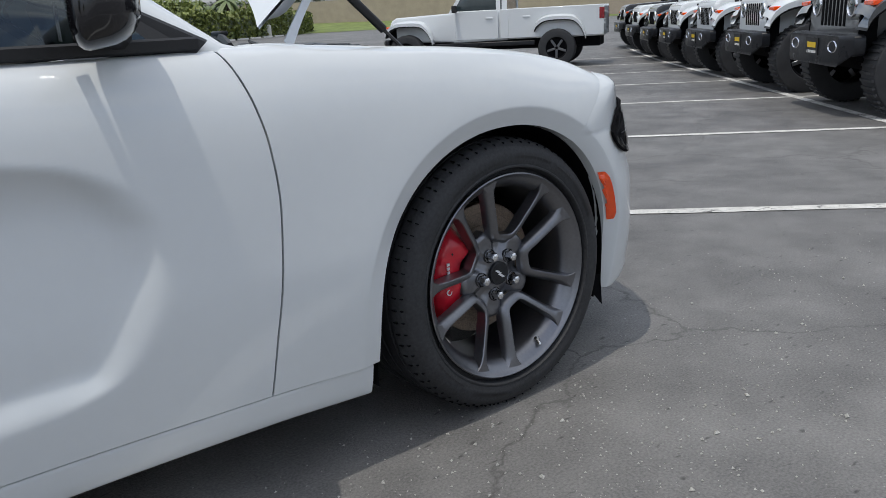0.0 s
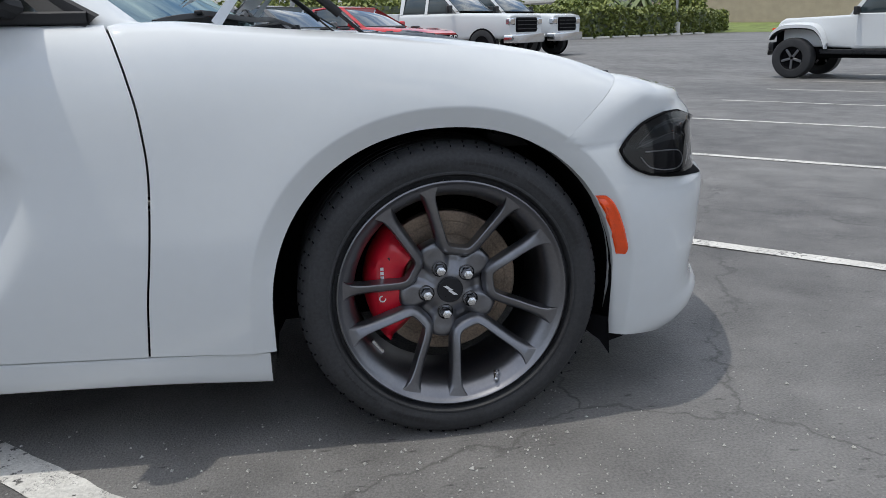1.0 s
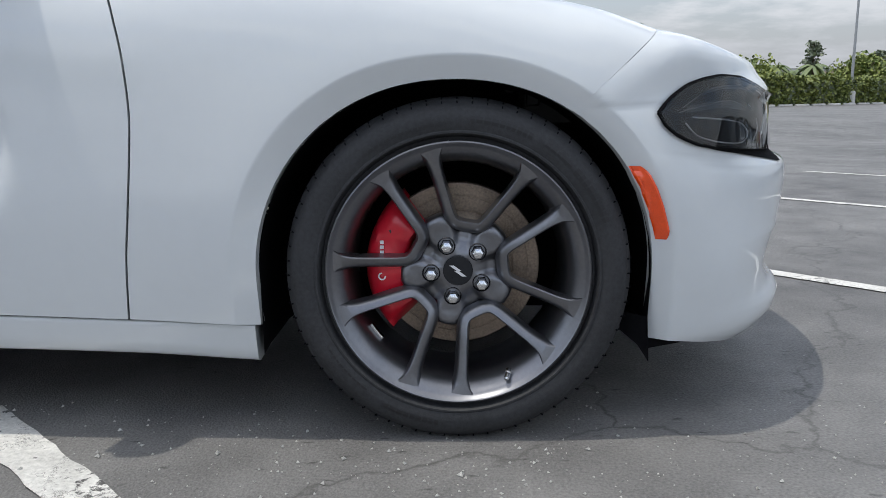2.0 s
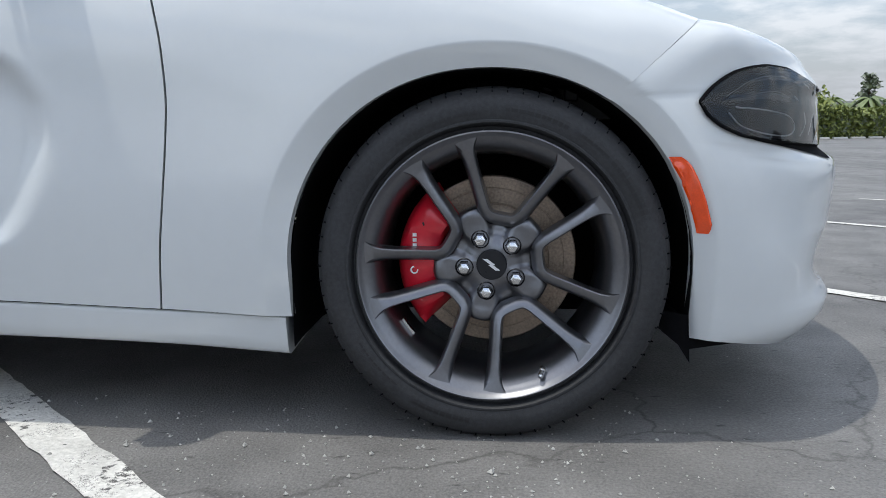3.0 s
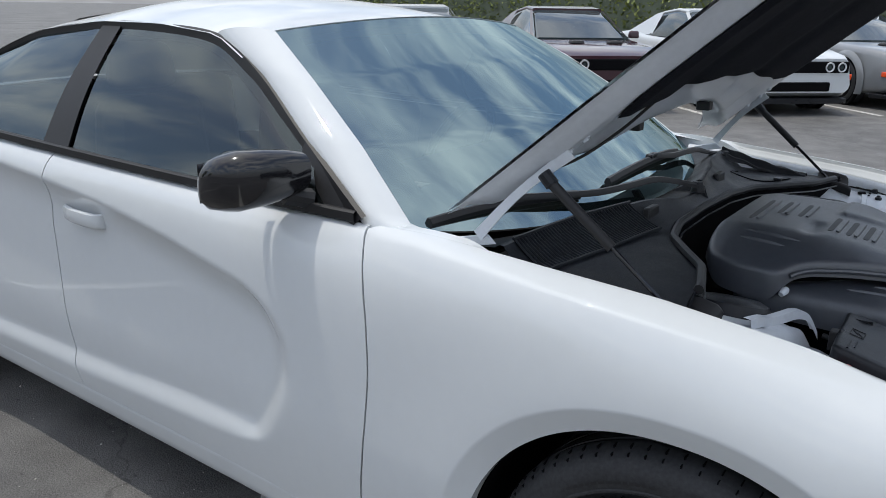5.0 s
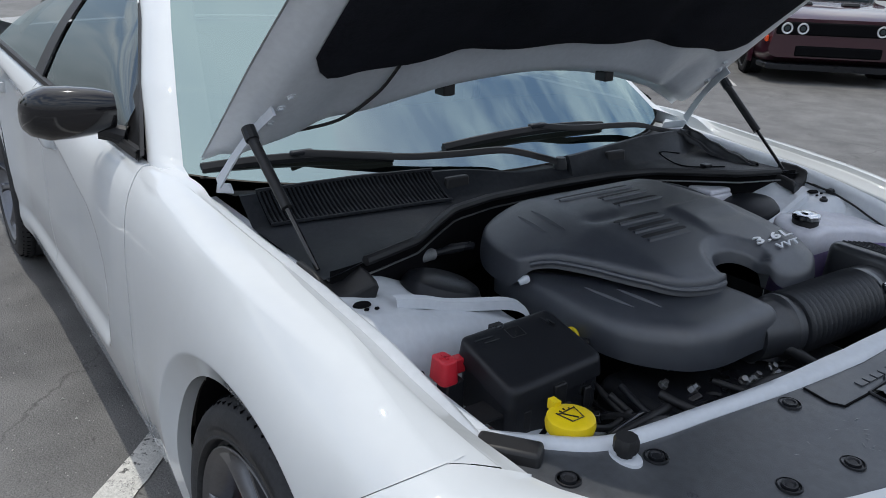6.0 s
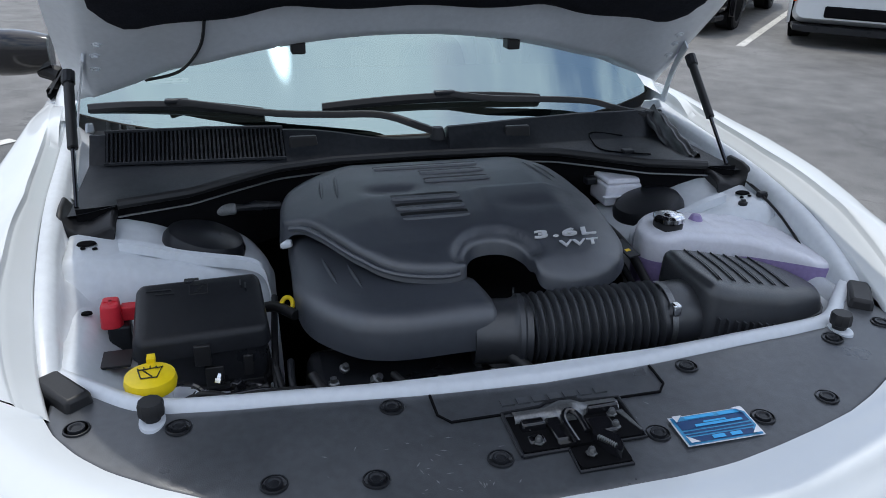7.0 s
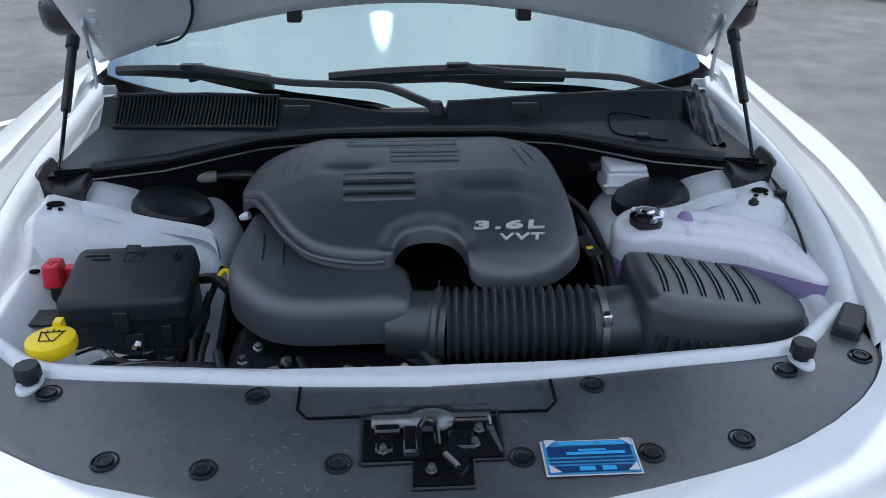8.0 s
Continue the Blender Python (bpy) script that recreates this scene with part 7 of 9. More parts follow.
# intake: snorkel, bellows, clamp, air box
bm = bmesh.new()
C = Vector((0.335, 0, 0.795))
prof = []
yy = -0.03
path, rad = [], []
for y, r in ((-0.05, 0.056), (0.01, 0.057), (0.018, 0.060), (0.022, 0.065), (0.030, 0.065), (0.034, 0.060), (0.044, 0.061)):
    path.append(Vector((0.335 + 0.02 * (y / 0.1), y, 0.800)))
    rad.append(r)
tube(bm, path, 0.05, 32, radii=rad)
duct = part("intake_duct", bm, M["duct_plastic"], sedan, "black ribbed intake duct", angle=40)
bm = bmesh.new()
path, rad = [], []
n = 15
for k in range(n * 6 + 1):
    t = k / (n * 6)
    y = 0.042 + 0.228 * t
    path.append(Vector((0.343 + 0.017 * t, y, 0.801 + 0.008 * t)))
    rad.append(0.0605 + 0.0055 * math.cos(k / 6 * 2 * math.pi))
tube(bm, path, 0.06, 36, radii=rad)
part("bellows", bm, M["duct_plastic"], duct, "flexible black bellows hose", angle=70)
bm = bmesh.new()
tube(bm, [(0.360, 0.268, 0.809), (0.360, 0.300, 0.809), (0.352, 0.330, 0.805), (0.335, 0.40, 0.79)], 0.06, 32, radii=[0.058, 0.060, 0.062, 0.066])
part("air_box_neck", bm, M["duct_plastic"], duct)
bm = bmesh.new()
tube(bm, [(0.360, 0.279, 0.809), (0.360, 0.290, 0.809)], 0.0625, 32, caps=False)
part("clamp_band", bm, M["alu"], duct, "steel hose clamp")
bm = bmesh.new()
box(bm, (0.403, 0.277, 0.838), (0.420, 0.292, 0.860))
part("clamp_screw", bm, M["chrome"], duct, bevel=0.003)

BOXO = rounded([(0.245, 0.345), (0.222, 0.42), (0.212, 0.57), (0.245, 0.632), (0.315, 0.660), (0.372, 0.630), (0.415, 0.50), (0.428, 0.385), (0.418, 0.345), (0.33, 0.338)], 0.025, 4)


def abox_z(x, y):
    return 0.884 - 0.25 * (y - 0.375) - 0.10 * max(0, x - 0.385)


bm = bmesh.new()
dome(bm, BOXO, abox_z, 0.022, 0.780, 0.012, 0.004)
abox = part("air_filter_box", bm, M["duct_plastic"], sedan, "black plastic air filter box with louvres", angle=50)
bm = bmesh.new()
prism(bm, [(0.315 + (x - 0.315) * 1.07, 0.49 + (y - 0.49) * 1.04) for x, y in BOXO], 0.60, 0.785, 0.0)
part("box_base", bm, M["duct_plastic"], abox)
# louvres: dark slits, each under a raised lip
for k in range(6):
    y0 = 0.392 + 0.0325 * k
    xa, xb = 0.252 - 0.004 * k, 0.386 - 0.004 * k
    for nm, mt, off, wd, up in (("louvre_slit", "dark_gap", 0.0, 0.0030, 0.0012), ("louvre_lip", "duct_plastic", -0.0062, 0.0026, 0.0034)):
        bm = bmesh.new()
        rows = []
        for t in np.linspace(0, 1, 9):
            x = xa + (xb - xa) * t
            y = y0 + off - 0.012 * (t - 0.5) + 0.006 * math.sin(math.pi * t)
            w = wd * math.sin(math.pi * (0.06 + 0.88 * t)) ** 0.6
            rows.append([bm.verts.new((x, y + d * w, abox_z(x, y + d * w) + u)) for d, u in ((-1, -0.002), (-0.6, up), (0.6, up), (1, -0.002))])
        for A, B in zip(rows, rows[1:]):
            for j in range(3):
                bm.faces.new((A[j], A[j + 1], B[j + 1], B[j]))
        part(nm, bm, M[mt], abox, angle=60)
for k in range(15):
    y = 0.362 + 0.0175 * k
    bm = bmesh.new()
    x = lerp(y, [0.36, 0.40, 0.51, 0.62], [0.432, 0.437, 0.424, 0.384])
    box(bm, (x - 0.012, y - 0.0016, 0.62), (x + 0.007, y + 0.0016, 0.826 - 0.25 * (y - 0.385)), taper=(0.5, 1))
    part("box_rib", bm, M["duct_plastic"], abox, smooth=False)
for y, x in ((0.445, 0.462), (0.60, 0.44)):
    bm = bmesh.new()
    lathe(bm, [(0.0, 0.018), (0.008, 0.016), (0.010, 0.006), (0.022, 0.004), (0.026, -0.02)], 20, Matrix.Translation((x, y, 0.790)))
    part("box_mount", bm, M["black_trim"], abox)

# coolant reservoir
RES = rounded([(0.110, 0.362), (0.070, 0.40), (0.052, 0.50), (0.050, 0.64), (0.085, 0.708), (0.180, 0.728), (0.282, 0.724), (0.292, 0.696), (0.248, 0.640), (0.198, 0.57), (0.196, 0.44), (0.196, 0.385), (0.165, 0.357)], 0.025, 5)


def res_z(x, y):
    z = lerp(y, [0.36, 0.43, 0.52, 0.62, 0.73], [0.882, 0.890, 0.876, 0.862, 0.842]) - 0.05 * max(0, x - 0.12)
    for yc in (0.475, 0.535, 0.60, 0.66):
        z -= 0.0045 * math.exp(-((y - yc - 0.15 * (x - 0.1)) / 0.005) ** 2)
    for xc in (0.10, 0.165):
        z -= 0.003 * math.exp(-((x - xc) / 0.005) ** 2)
    return z


bm = bmesh.new()
dome(bm, RES, res_z, 0.014, 0.827, 0.0105, 0.0)
res = part("coolant_reservoir", bm, M["milk"], sedan, "milky plastic coolant reservoir with purple coolant", angle=60)
bm = bmesh.new()
prism(bm, [(0.16 + (x - 0.16) * 1.004, 0.55 + (y - 0.55) * 1.004) for x, y in RES], 0.66, 0.8275)
part("coolant_level", bm, M["purple"], res, "purple coolant showing through")
bm = bmesh.new()
lathe(bm, [(0.030, -0.022), (0.030, -0.004), (0.024, -0.002)], 24, Matrix.Translation((0.142, 0.420, 0.900)))
part("filler_neck", bm, M["black_trim"], res)
bm = bmesh.new()
prof = [(0.0, 0.010), (0.010, 0.0095), (0.014, 0.006), (0.026, 0.006), (0.031, 0.003), (0.031, -0.006)]
rings = []
for k in range(48):
    a = 2 * math.pi * k / 48
    wv = 1 + 0.05 * math.cos(8 * a)
    rings.append([bm.verts.new((0.142 + r * (wv if r > 0.02 else 1) * math.cos(a), 0.420 + r * (wv if r > 0.02 else 1) * math.sin(a), 0.904 + h)) for r, h in prof])
for k in range(48):
    A, B = rings[k], rings[(k + 1) % 48]
    for i in range(len(prof) - 1):
        try:
            bm.faces.new((A[i], B[i], B[i + 1], A[i + 1]))
        except ValueError:
            pass
part("filler_cap", bm, M["chrome"], res, "scalloped steel pressure cap")
bm = bmesh.new()
lathe(bm, [(0.0, 0.012), (0.010, 0.009), (0.015, -0.002)], 16, Matrix.Translation((0.110, 0.505, 0.880)))
part("level_bulge", bm, M["purple"], res)
# small milky brake fluid box behind
bm = bmesh.new()
box(bm, (-0.325, 0.455, 0.78), (-0.25, 0.555, 0.855), taper=(0.85, 0.9))
part("brake_fluid_box", bm, M["milk"], sedan, "milky brake fluid container", bevel=0.008)

# thin black cable clipped along the inner wing
bm = bmesh.new()
tube(bm, smooth_path([Vector(p) for p in ((-0.03, 0.735, 0.893), (0.05, 0.738, 0.880), (0.14, 0.738, 0.866), (0.24, 0.736, 0.848), (0.31, 0.722, 0.825))], 5), 0.003, 6)
part("hood_cable", bm, M["black_trim"], sedan, "thin black cable")
for x, y, z in ((0.03, 0.735, 0.886), (0.285, 0.728, 0.836)):
    bm = bmesh.new()
    box(bm, (x - 0.006, y - 0.006, z - 0.006), (x + 0.006, y + 0.006, z + 0.006))
    part("cable_clip", bm, M["black_trim"], sedan, bevel=0.002)

# fuse box
FB = rounded([(0.148, -0.594), (0.141, -0.404), (0.156, -0.396), (0.272, -0.390), (0.284, -0.400), (0.294, -0.592), (0.282, -0.604), (0.160, -0.603)], 0.010, 3)


def fb_z(x, y=0):
    return 0.864 - 0.25 * (x - 0.15)


def around(k, pts):
    return [(0.217 + (x - 0.217) * k, -0.499 + (y + 0.499) * k) for x, y in pts]


bm = bmesh.new()
dome(bm, FB, fb_z, 0.010, lambda x, y: fb_z(x) - 0.034, 0.012, 0.003)
fuse = part("fuse_box", bm, M["black_plastic"], sedan, "black fuse box with clipped lid", angle=50)
bm = bmesh.new()
prism(bm, around(0.97, FB), 0.66, 0.80, zfun=lambda x, y: fb_z(x) - 0.03)
part("fuse_box_base", bm, M["black_plastic"], fuse, smooth=False)
bm = bmesh.new()
prism(bm, around(1.04, FB), 0.72, 0.735)
part("fuse_box_flange", bm, M["black_trim"], fuse, smooth=False)
for x0, y0, x1, y1, h in ((0.286, -0.512, 0.2965, -0.486, 0.806), (0.132, -0.525, 0.146, -0.500, 0.852), (0.286, -0.572, 0.2915, -0.556, 0.775), (0.284, -0.436, 0.2895, -0.420, 0.775), (0.286, -0.498, 0.2925, -0.468, 0.762)):
    bm = bmesh.new()
    box(bm, (x0, y0, h - 0.03), (x1, y1, h + 0.008))
    part("lid_clip", bm, M["black_trim"], fuse, bevel=0.002)
for x, y, w, l in ((0.172, -0.565, 0.004, 0.04), (0.182, -0.555, 0.003, 0.03), (0.168, -0.43, 0.03, 0.003), (0.176, -0.422, 0.03, 0.003)):
    bm = bmesh.new()
    box(bm, (x - w / 2, y - l / 2, fb_z(x) - 0.004), (x + w / 2, y + l / 2, fb_z(x) + 0.002))
    part("lid_rib", bm, M["black_plastic"], fuse, smooth=False)
bm = bmesh.new()
fr = [(0.165, -0.515), (0.165, -0.485), (0.188, -0.485), (0.188, -0.515)]
tube(bm, [Vector((x, y, fb_z(x) + 0.0006)) for x, y in fr + fr[:1]], 0.0011, 4)
tube(bm, [Vector((x, y, fb_z(x) + 0.0006)) for x, y in ((0.168, -0.492), (0.177, -0.502), (0.176, -0.496), (0.185, -0.508))], 0.0011, 4)
part("moulded_sign", bm, M["black_trim"], fuse)
# red terminal cover on a black post
bm = bmesh.new()
prism(bm, rounded([(0.148, -0.660), (0.148, -0.630), (0.186, -0.625), (0.196, -0.634), (0.196, -0.656), (0.189, -0.663)], 0.006, 2), 0.806, 0.848, 0.004)
box(bm, (0.152, -0.63, 0.808), (0.172, -0.600, 0.835))
red = part("terminal_cover", bm, M["red_plastic"], sedan, "red plastic battery terminal cover", bevel=0.003)
bm = bmesh.new()
box(bm, (0.160, -0.652, 0.70), (0.192, -0.615, 0.808))
part("terminal_post", bm, M["black_plastic"], red, bevel=0.004)
bm = bmesh.new()
box(bm, (0.169, -0.654, 0.8455), (0.174, -0.634, 0.8495))
box(bm, (0.1615, -0.6465, 0.8455), (0.1815, -0.6415, 0.8495))
part("plus_sign", bm, M["red_plastic"], red, smooth=False)
# brackets beside the fuse box
bm = bmesh.new()
box(bm, (0.235, -0.690, 0.785), (0.285, -0.610, 0.789))
part("bracket", bm, M["black_trim"], sedan, "black steel bracket", smooth=False)
bm = bmesh.new()
box(bm, (-0.05, -0.008, -0.004), (0.05, 0.008, 0.004), m=pose(0.325, -0.655, 0.770, 0, 20, 40))
part("bracket_strap", bm, M["black_trim"], sedan, smooth=False)

# washer bottle neck and cap
bm = bmesh.new()
lathe(bm, [(0.030, -0.10), (0.030, -0.01), (0.028, 0.0)], 24, Matrix.Translation((0.393, -0.570, 0.812)))
wash = part("washer_neck", bm, M["milk"], sedan, "milky washer bottle neck")
bm = bmesh.new()
lathe(bm, [(0.0, 0.014), (0.030, 0.013), (0.036, 0.010), (0.038, 0.0), (0.036, -0.010), (0.033, -0.012)], 36, Matrix.Translation((0.389, -0.570, 0.819)))
box(bm, (0.344, -0.576, 0.823), (0.361, -0.564, 0.839))
wc = part("washer_cap", bm, M["yellow"], wash, "bright yellow washer cap")
bm = bmesh.new()
ln = [(-0.014, -0.012), (-0.017, 0.012), (0.010, 0.008), (0.010, -0.008)]
tube(bm, [Vector((0.394 + x, -0.570 + y * 1.4, 0.8338)) for x, y in ln + ln[:1]], 0.0011, 4)
tube(bm, [Vector((0.401, -0.566, 0.8338)), Vector((0.381, -0.580, 0.8338))], 0.0011, 4)
for k in range(5):
    tube(bm, [Vector((0.371 + abs(k - 2) * 0.002, -0.570 + (k - 2) * 0.009, 0.8335)), Vector((0.375 + abs(k - 2) * 0.002, -0.570 + (k - 2) * 0.008, 0.8335))], 0.0011, 4)
part("screen_sign", bm, M["black_trim"], wc)

# front crossmember and black radiator cover
BK = [(0.345, 0.708), (0.405, 0.640), (0.450, 0.590), (0.476, 0.540), (0.487, 0.46), (0.495, 0.37), (0.513, 0.185), (0.522, 0.0)]
half = FR + BK
ol = [tuple(p) for p in half] + [(x, -y) for x, y in reversed(half) if abs(y) > 1e-6]
bm = bmesh.new()
dome(bm, ol, cov_z, 0.006, None, 0.016)
rc = part("radiator_cover", bm, M["cover_plastic"], sedan, "dusty black plastic radiator cover", angle=60)
for sd in (-1, 1):
    bm = bmesh.new()
    path = [Vector((x - 0.017, sd * y, cov_z(x, y) + 0.004)) for x, y in BK]
    path = smooth_path(path, 5)
    rows = []
    for i, p in enumerate(path):
        d = (path[min(i + 1, len(path) - 1)] - path[max(i - 1, 0)]).normalized()
        nrm = Vector((-d.y, d.x, 0)) * (1 if sd > 0 else -1)
        if nrm.x < 0:
            nrm = -nrm
        if i == len(path) - 1:
            nrm = Vector((1, 0, 0))
        wide = 0.013 * math.exp(-(p.y / 0.2) ** 2)
        rows.append([bm.verts.new(p + nrm * (o - wide * (o < 0)) + Vector((0, 0, h))) for o, h in ((0.018, -0.006), (0.014, 0.003), (0.004, 0.006), (-0.006, 0.004), (-0.010, -0.006), (-0.011, -0.06))])
    for A, B in zip(rows, rows[1:]):
        for k in range(5):
            bm.faces.new((A[k], A[k + 1], B[k + 1], B[k]))
    part("crossmember_lip", bm, M["white_in"], sedan, "white painted radiator support lip", angle=60)
# push clips
for x, y in ((0.533, 0.237), (0.661, 0.117), (0.664, 0.285), (0.645, 0.411), (0.514, 0.527), (0.480, 0.660)):
    for sd in (-1, 1):
        bm = bmesh.new()
        lathe(bm, [(0.0, 0.0020), (0.0065, 0.0016), (0.0085, 0.0036), (0.0110, 0.0036), (0.0118, -0.001), (0.0150, -0.001), (0.0158, 0.0020), (0.0175, 0.0016), (0.0182, -0.001)], 28, Matrix.Translation((x, sd * y, cov_z(x, y) + 0.001)))
        part("push_clip", bm, M["black_plastic"], rc)
rnd = random.Random(8)
bm = bmesh.new()
for k in range(90):
    x, y = rnd.uniform(0.60, 0.735), rnd.gauss(-0.14, 0.13)
    if not 0.59 < x < 0.715 - 0.30 * y * y or -0.10 < y < 0.10:
        continue
    r, a = rnd.uniform(0.0008, 0.004), rnd.uniform(0, 3.14)
    d = Vector((math.cos(a), math.sin(a), 0)) * r * 1.6
    n = Vector((-math.sin(a), math.cos(a), 0)) * min(0.001, r * 0.4)
    c = Vector((x, y, cov_z(x, y) + 0.0012))
    bm.faces.new([bm.verts.new(c + v) for v in (-d, n, d, -n)])
part("scuff_mark", bm, M["grey_scuff"], rc, smooth=False)["kind"] = "stuff"
# middle panel outline and faint moulded name, kept as bars
bm = bmesh.new()
fr = [(0.520, -0.178), (0.565, -0.178), (0.582, -0.163), (0.582, -0.085)]
fl = [(0.582, 0.085), (0.582, 0.163), (0.565, 0.178), (0.520, 0.178)]
bm.free()
for seg in (fr, fl):
    bm = bmesh.new()
    tube(bm, [Vector((x, y, cov_z(x, y) + 0.0015)) for x, y in seg], 0.0022, 5)
    part("panel_groove", bm, M["dark_gap"], rc)
for k in range(7):
    bm = bmesh.new()
    y0 = -0.082 + k * 0.0245
    box(bm, (0.552, y0, cov_z(0.556, 0) - 0.002), (0.566, y0 + 0.019, cov_z(0.556, 0) + 0.0022))
    part("moulded_bar", bm, M["cover_plastic"], rc, smooth=False)
# hood latch in its opening
bm = bmesh.new()
z = cov_z(0.62, 0)
for o in ([(0.575, -0.086), (0.575, 0.092), (0.662, 0.092), (0.662, -0.086)], [(0.664, -0.022), (0.664, 0.052), (0.706, 0.052), (0.706, -0.022)]):
    prism(bm, rounded(o, 0.006, 2), z - 0.02, z + 0.0025 - (0.003 if o[0][0] > 0.6 else 0), 0.0)
lat = part("latch_opening", bm, M["dark_gap"], sedan, "black hood latch in its opening", smooth=False)
lat.location.x = 0.004
# raised rim round the opening
bm = bmesh.new()
rim_line = [(0.664, -0.088), (0.577, -0.088), (0.574, -0.030), (0.566, -0.016), (0.566, 0.024), (0.574, 0.038), (0.577, 0.094), (0.664, 0.094), (0.664, 0.054), (0.707, 0.052), (0.707, -0.024), (0.664, -0.022), (0.664, -0.088)]
tube(bm, [Vector((x, y, cov_z(x, 0) + 0.0015)) for x, y in rim_line], 0.0030, 6)
part("opening_rim", bm, M["black_plastic"], lat)
# bent back plate with a domed middle
bm = bmesh.new()
rows = []
for y in np.linspace(-0.076, 0.084, 25):
    hump = sstep((0.030 - abs(y - 0.004)) / 0.022)
    rows.append([bm.verts.new((x + 0.012 * hump * k, y, z + 0.003 + zz + 0.006 * hump)) for x, zz, k in ((0.580, 0.0, -0.6), (0.582, 0.006, -0.3), (0.592, 0.008, 0.0), (0.600, 0.003, 1.0), (0.602, -0.004, 1.0))])
for A, B in zip(rows, rows[1:]):
    for k in range(4):
        bm.faces.new((A[k], A[k + 1], B[k + 1], B[k]))
part("latch_plate", bm, M["alu"], lat, "dull steel latch plate", angle=50)
for y0, y1, x0, x1, hh in ((-0.074, -0.036, 0.604, 0.622, 0.014), (-0.036, -0.012, 0.600, 0.660, 0.010), (0.030, 0.082, 0.596, 0.606, 0.016), (0.022, 0.060, 0.612, 0.652, 0.008), (-0.072, -0.046, 0.630, 0.650, 0.006)):
    bm = bmesh.new()
    box(bm, (x0, y0, z - 0.002), (x1, y1, z + hh), taper=(0.82, 0.88))
    part("latch_block", bm, M["black_gloss"], lat, bevel=0.003)
bm = bmesh.new()
tube(bm, smooth_path([Vector(p) for p in ((0.668, -0.012, z + 0.010), (0.625, -0.014, z + 0.016), (0.610, -0.004, z + 0.020), (0.618, 0.008, z + 0.018), (0.650, 0.010, z + 0.012))], 5), 0.0045, 8)
part("latch_claw", bm, M["black_gloss"], lat)
bm = bmesh.new()
hook = [(0.640, 0.022), (0.648, 0.034), (0.658, 0.044), (0.668, 0.050), (0.690, 0.046), (0.704, 0.036), (0.690, 0.026), (0.676, 0.020), (0.656, 0.012)]
prism(bm, rounded(hook, 0.003, 2), z, z + 0.012, 0.002)
part("latch_hook", bm, M["black_gloss"], lat, "black release hook", angle=40)
bm = bmesh.new()
for k in range(9):
    p = Vector((0.668, 0.018, z + 0.014)).lerp(Vector((0.690, 0.032, z + 0.014)), k / 8)
    lathe(bm, [(0.0028, -0.0012), (0.0042, 0.0), (0.0028, 0.0012)], 10, Matrix.Translation(p) @ pose(0, 0, 0, 0, 90, 32))
part("latch_spring", bm, M["alu"], lat, "small coiled steel spring")
bm = bmesh.new()
prism(bm, [(0.604, 0.086), (0.606, 0.076), (0.655, 0.090), (0.655, 0.093)], z - 0.002, z + 0.004)
part("latch_gusset", bm, M["alu"], lat)
for x, y in ((0.614, -0.062), (0.648, -0.060), (0.612, 0.066), (0.686, 0.000), (0.640, 0.058)):
    bm = bmesh.new()
    lathe(bm, [(0.0, 0.010), (0.004, 0.0095), (0.0055, 0.006), (0.0055, 0.002), (0.008, 0.0015), (0.008, 0.0)], 6, Matrix.Translation((x, y, z + 0.004)))
    part("latch_bolt", bm, M["alu"], lat, angle=25)
# blue plate with unreadable print
bm = bmesh.new()
sheet(bm, lambda u, v: Vector((0.639 + 0.059 * u, 0.143 + 0.123 * v, cov_z(0.639 + 0.059 * u, 0.2) + 0.004)), 4, 4)
bp = part("blue_plate", bm, M["silver"], rc, "blue printed metal plate")
for x0, x1, y0, y1, mt in ((0.6408, 0.6962, 0.1455, 0.2635, "blue_plate"), (0.650, 0.668, 0.150, 0.259, "blue_dark"), (0.6435, 0.649, 0.166, 0.213, "blue_light"), (0.6435, 0.650, 0.220, 0.252, "blue_light"), (0.656, 0.6595, 0.190, 0.226, "blue_light"), (0.6605, 0.6655, 0.174, 0.250, "blue_light"), (0.671, 0.6745, 0.150, 0.259, "blue_dark"), (0.6775, 0.680, 0.150, 0.259, "blue_dark"), (0.683, 0.6935, 0.156, 0.254, "blue_dark"), (0.685, 0.692, 0.186, 0.206, "blue_light"), (0.685, 0.692, 0.215, 0.233, "blue_light")):
    bm = bmesh.new()
    k = {"blue_plate": 0.0048, "blue_dark": 0.0056}.get(mt, 0.0064)
    sheet(bm, lambda u, v: Vector((x0 + (x1 - x0) * u, y0 + (y1 - y0) * v, cov_z(x0 + (x1 - x0) * u, 0.2) + k)), 2, 2)
    part("print_bar" if k > 0.005 else "blue_field", bm, M[mt], rc, smooth=False)
# silver corners with rivets
for x, y in ((0.644, 0.151), (0.644, 0.258), (0.693, 0.151), (0.693, 0.258)):
    bm = bmesh.new()
    sx, sy = (1 if x < 0.66 else -1), (1 if y < 0.2 else -1)
    zz = cov_z(x, 0.2) + 0.0085
    bm.faces.new([bm.verts.new(p) for p in ((x - 0.003 * sx, y - 0.003 * sy, zz), (x + 0.012 * sx, y - 0.003 * sy, zz), (x - 0.003 * sx, y + 0.012 * sy, zz))])
    part("plate_corner", bm, M["silver"], rc, smooth=False)
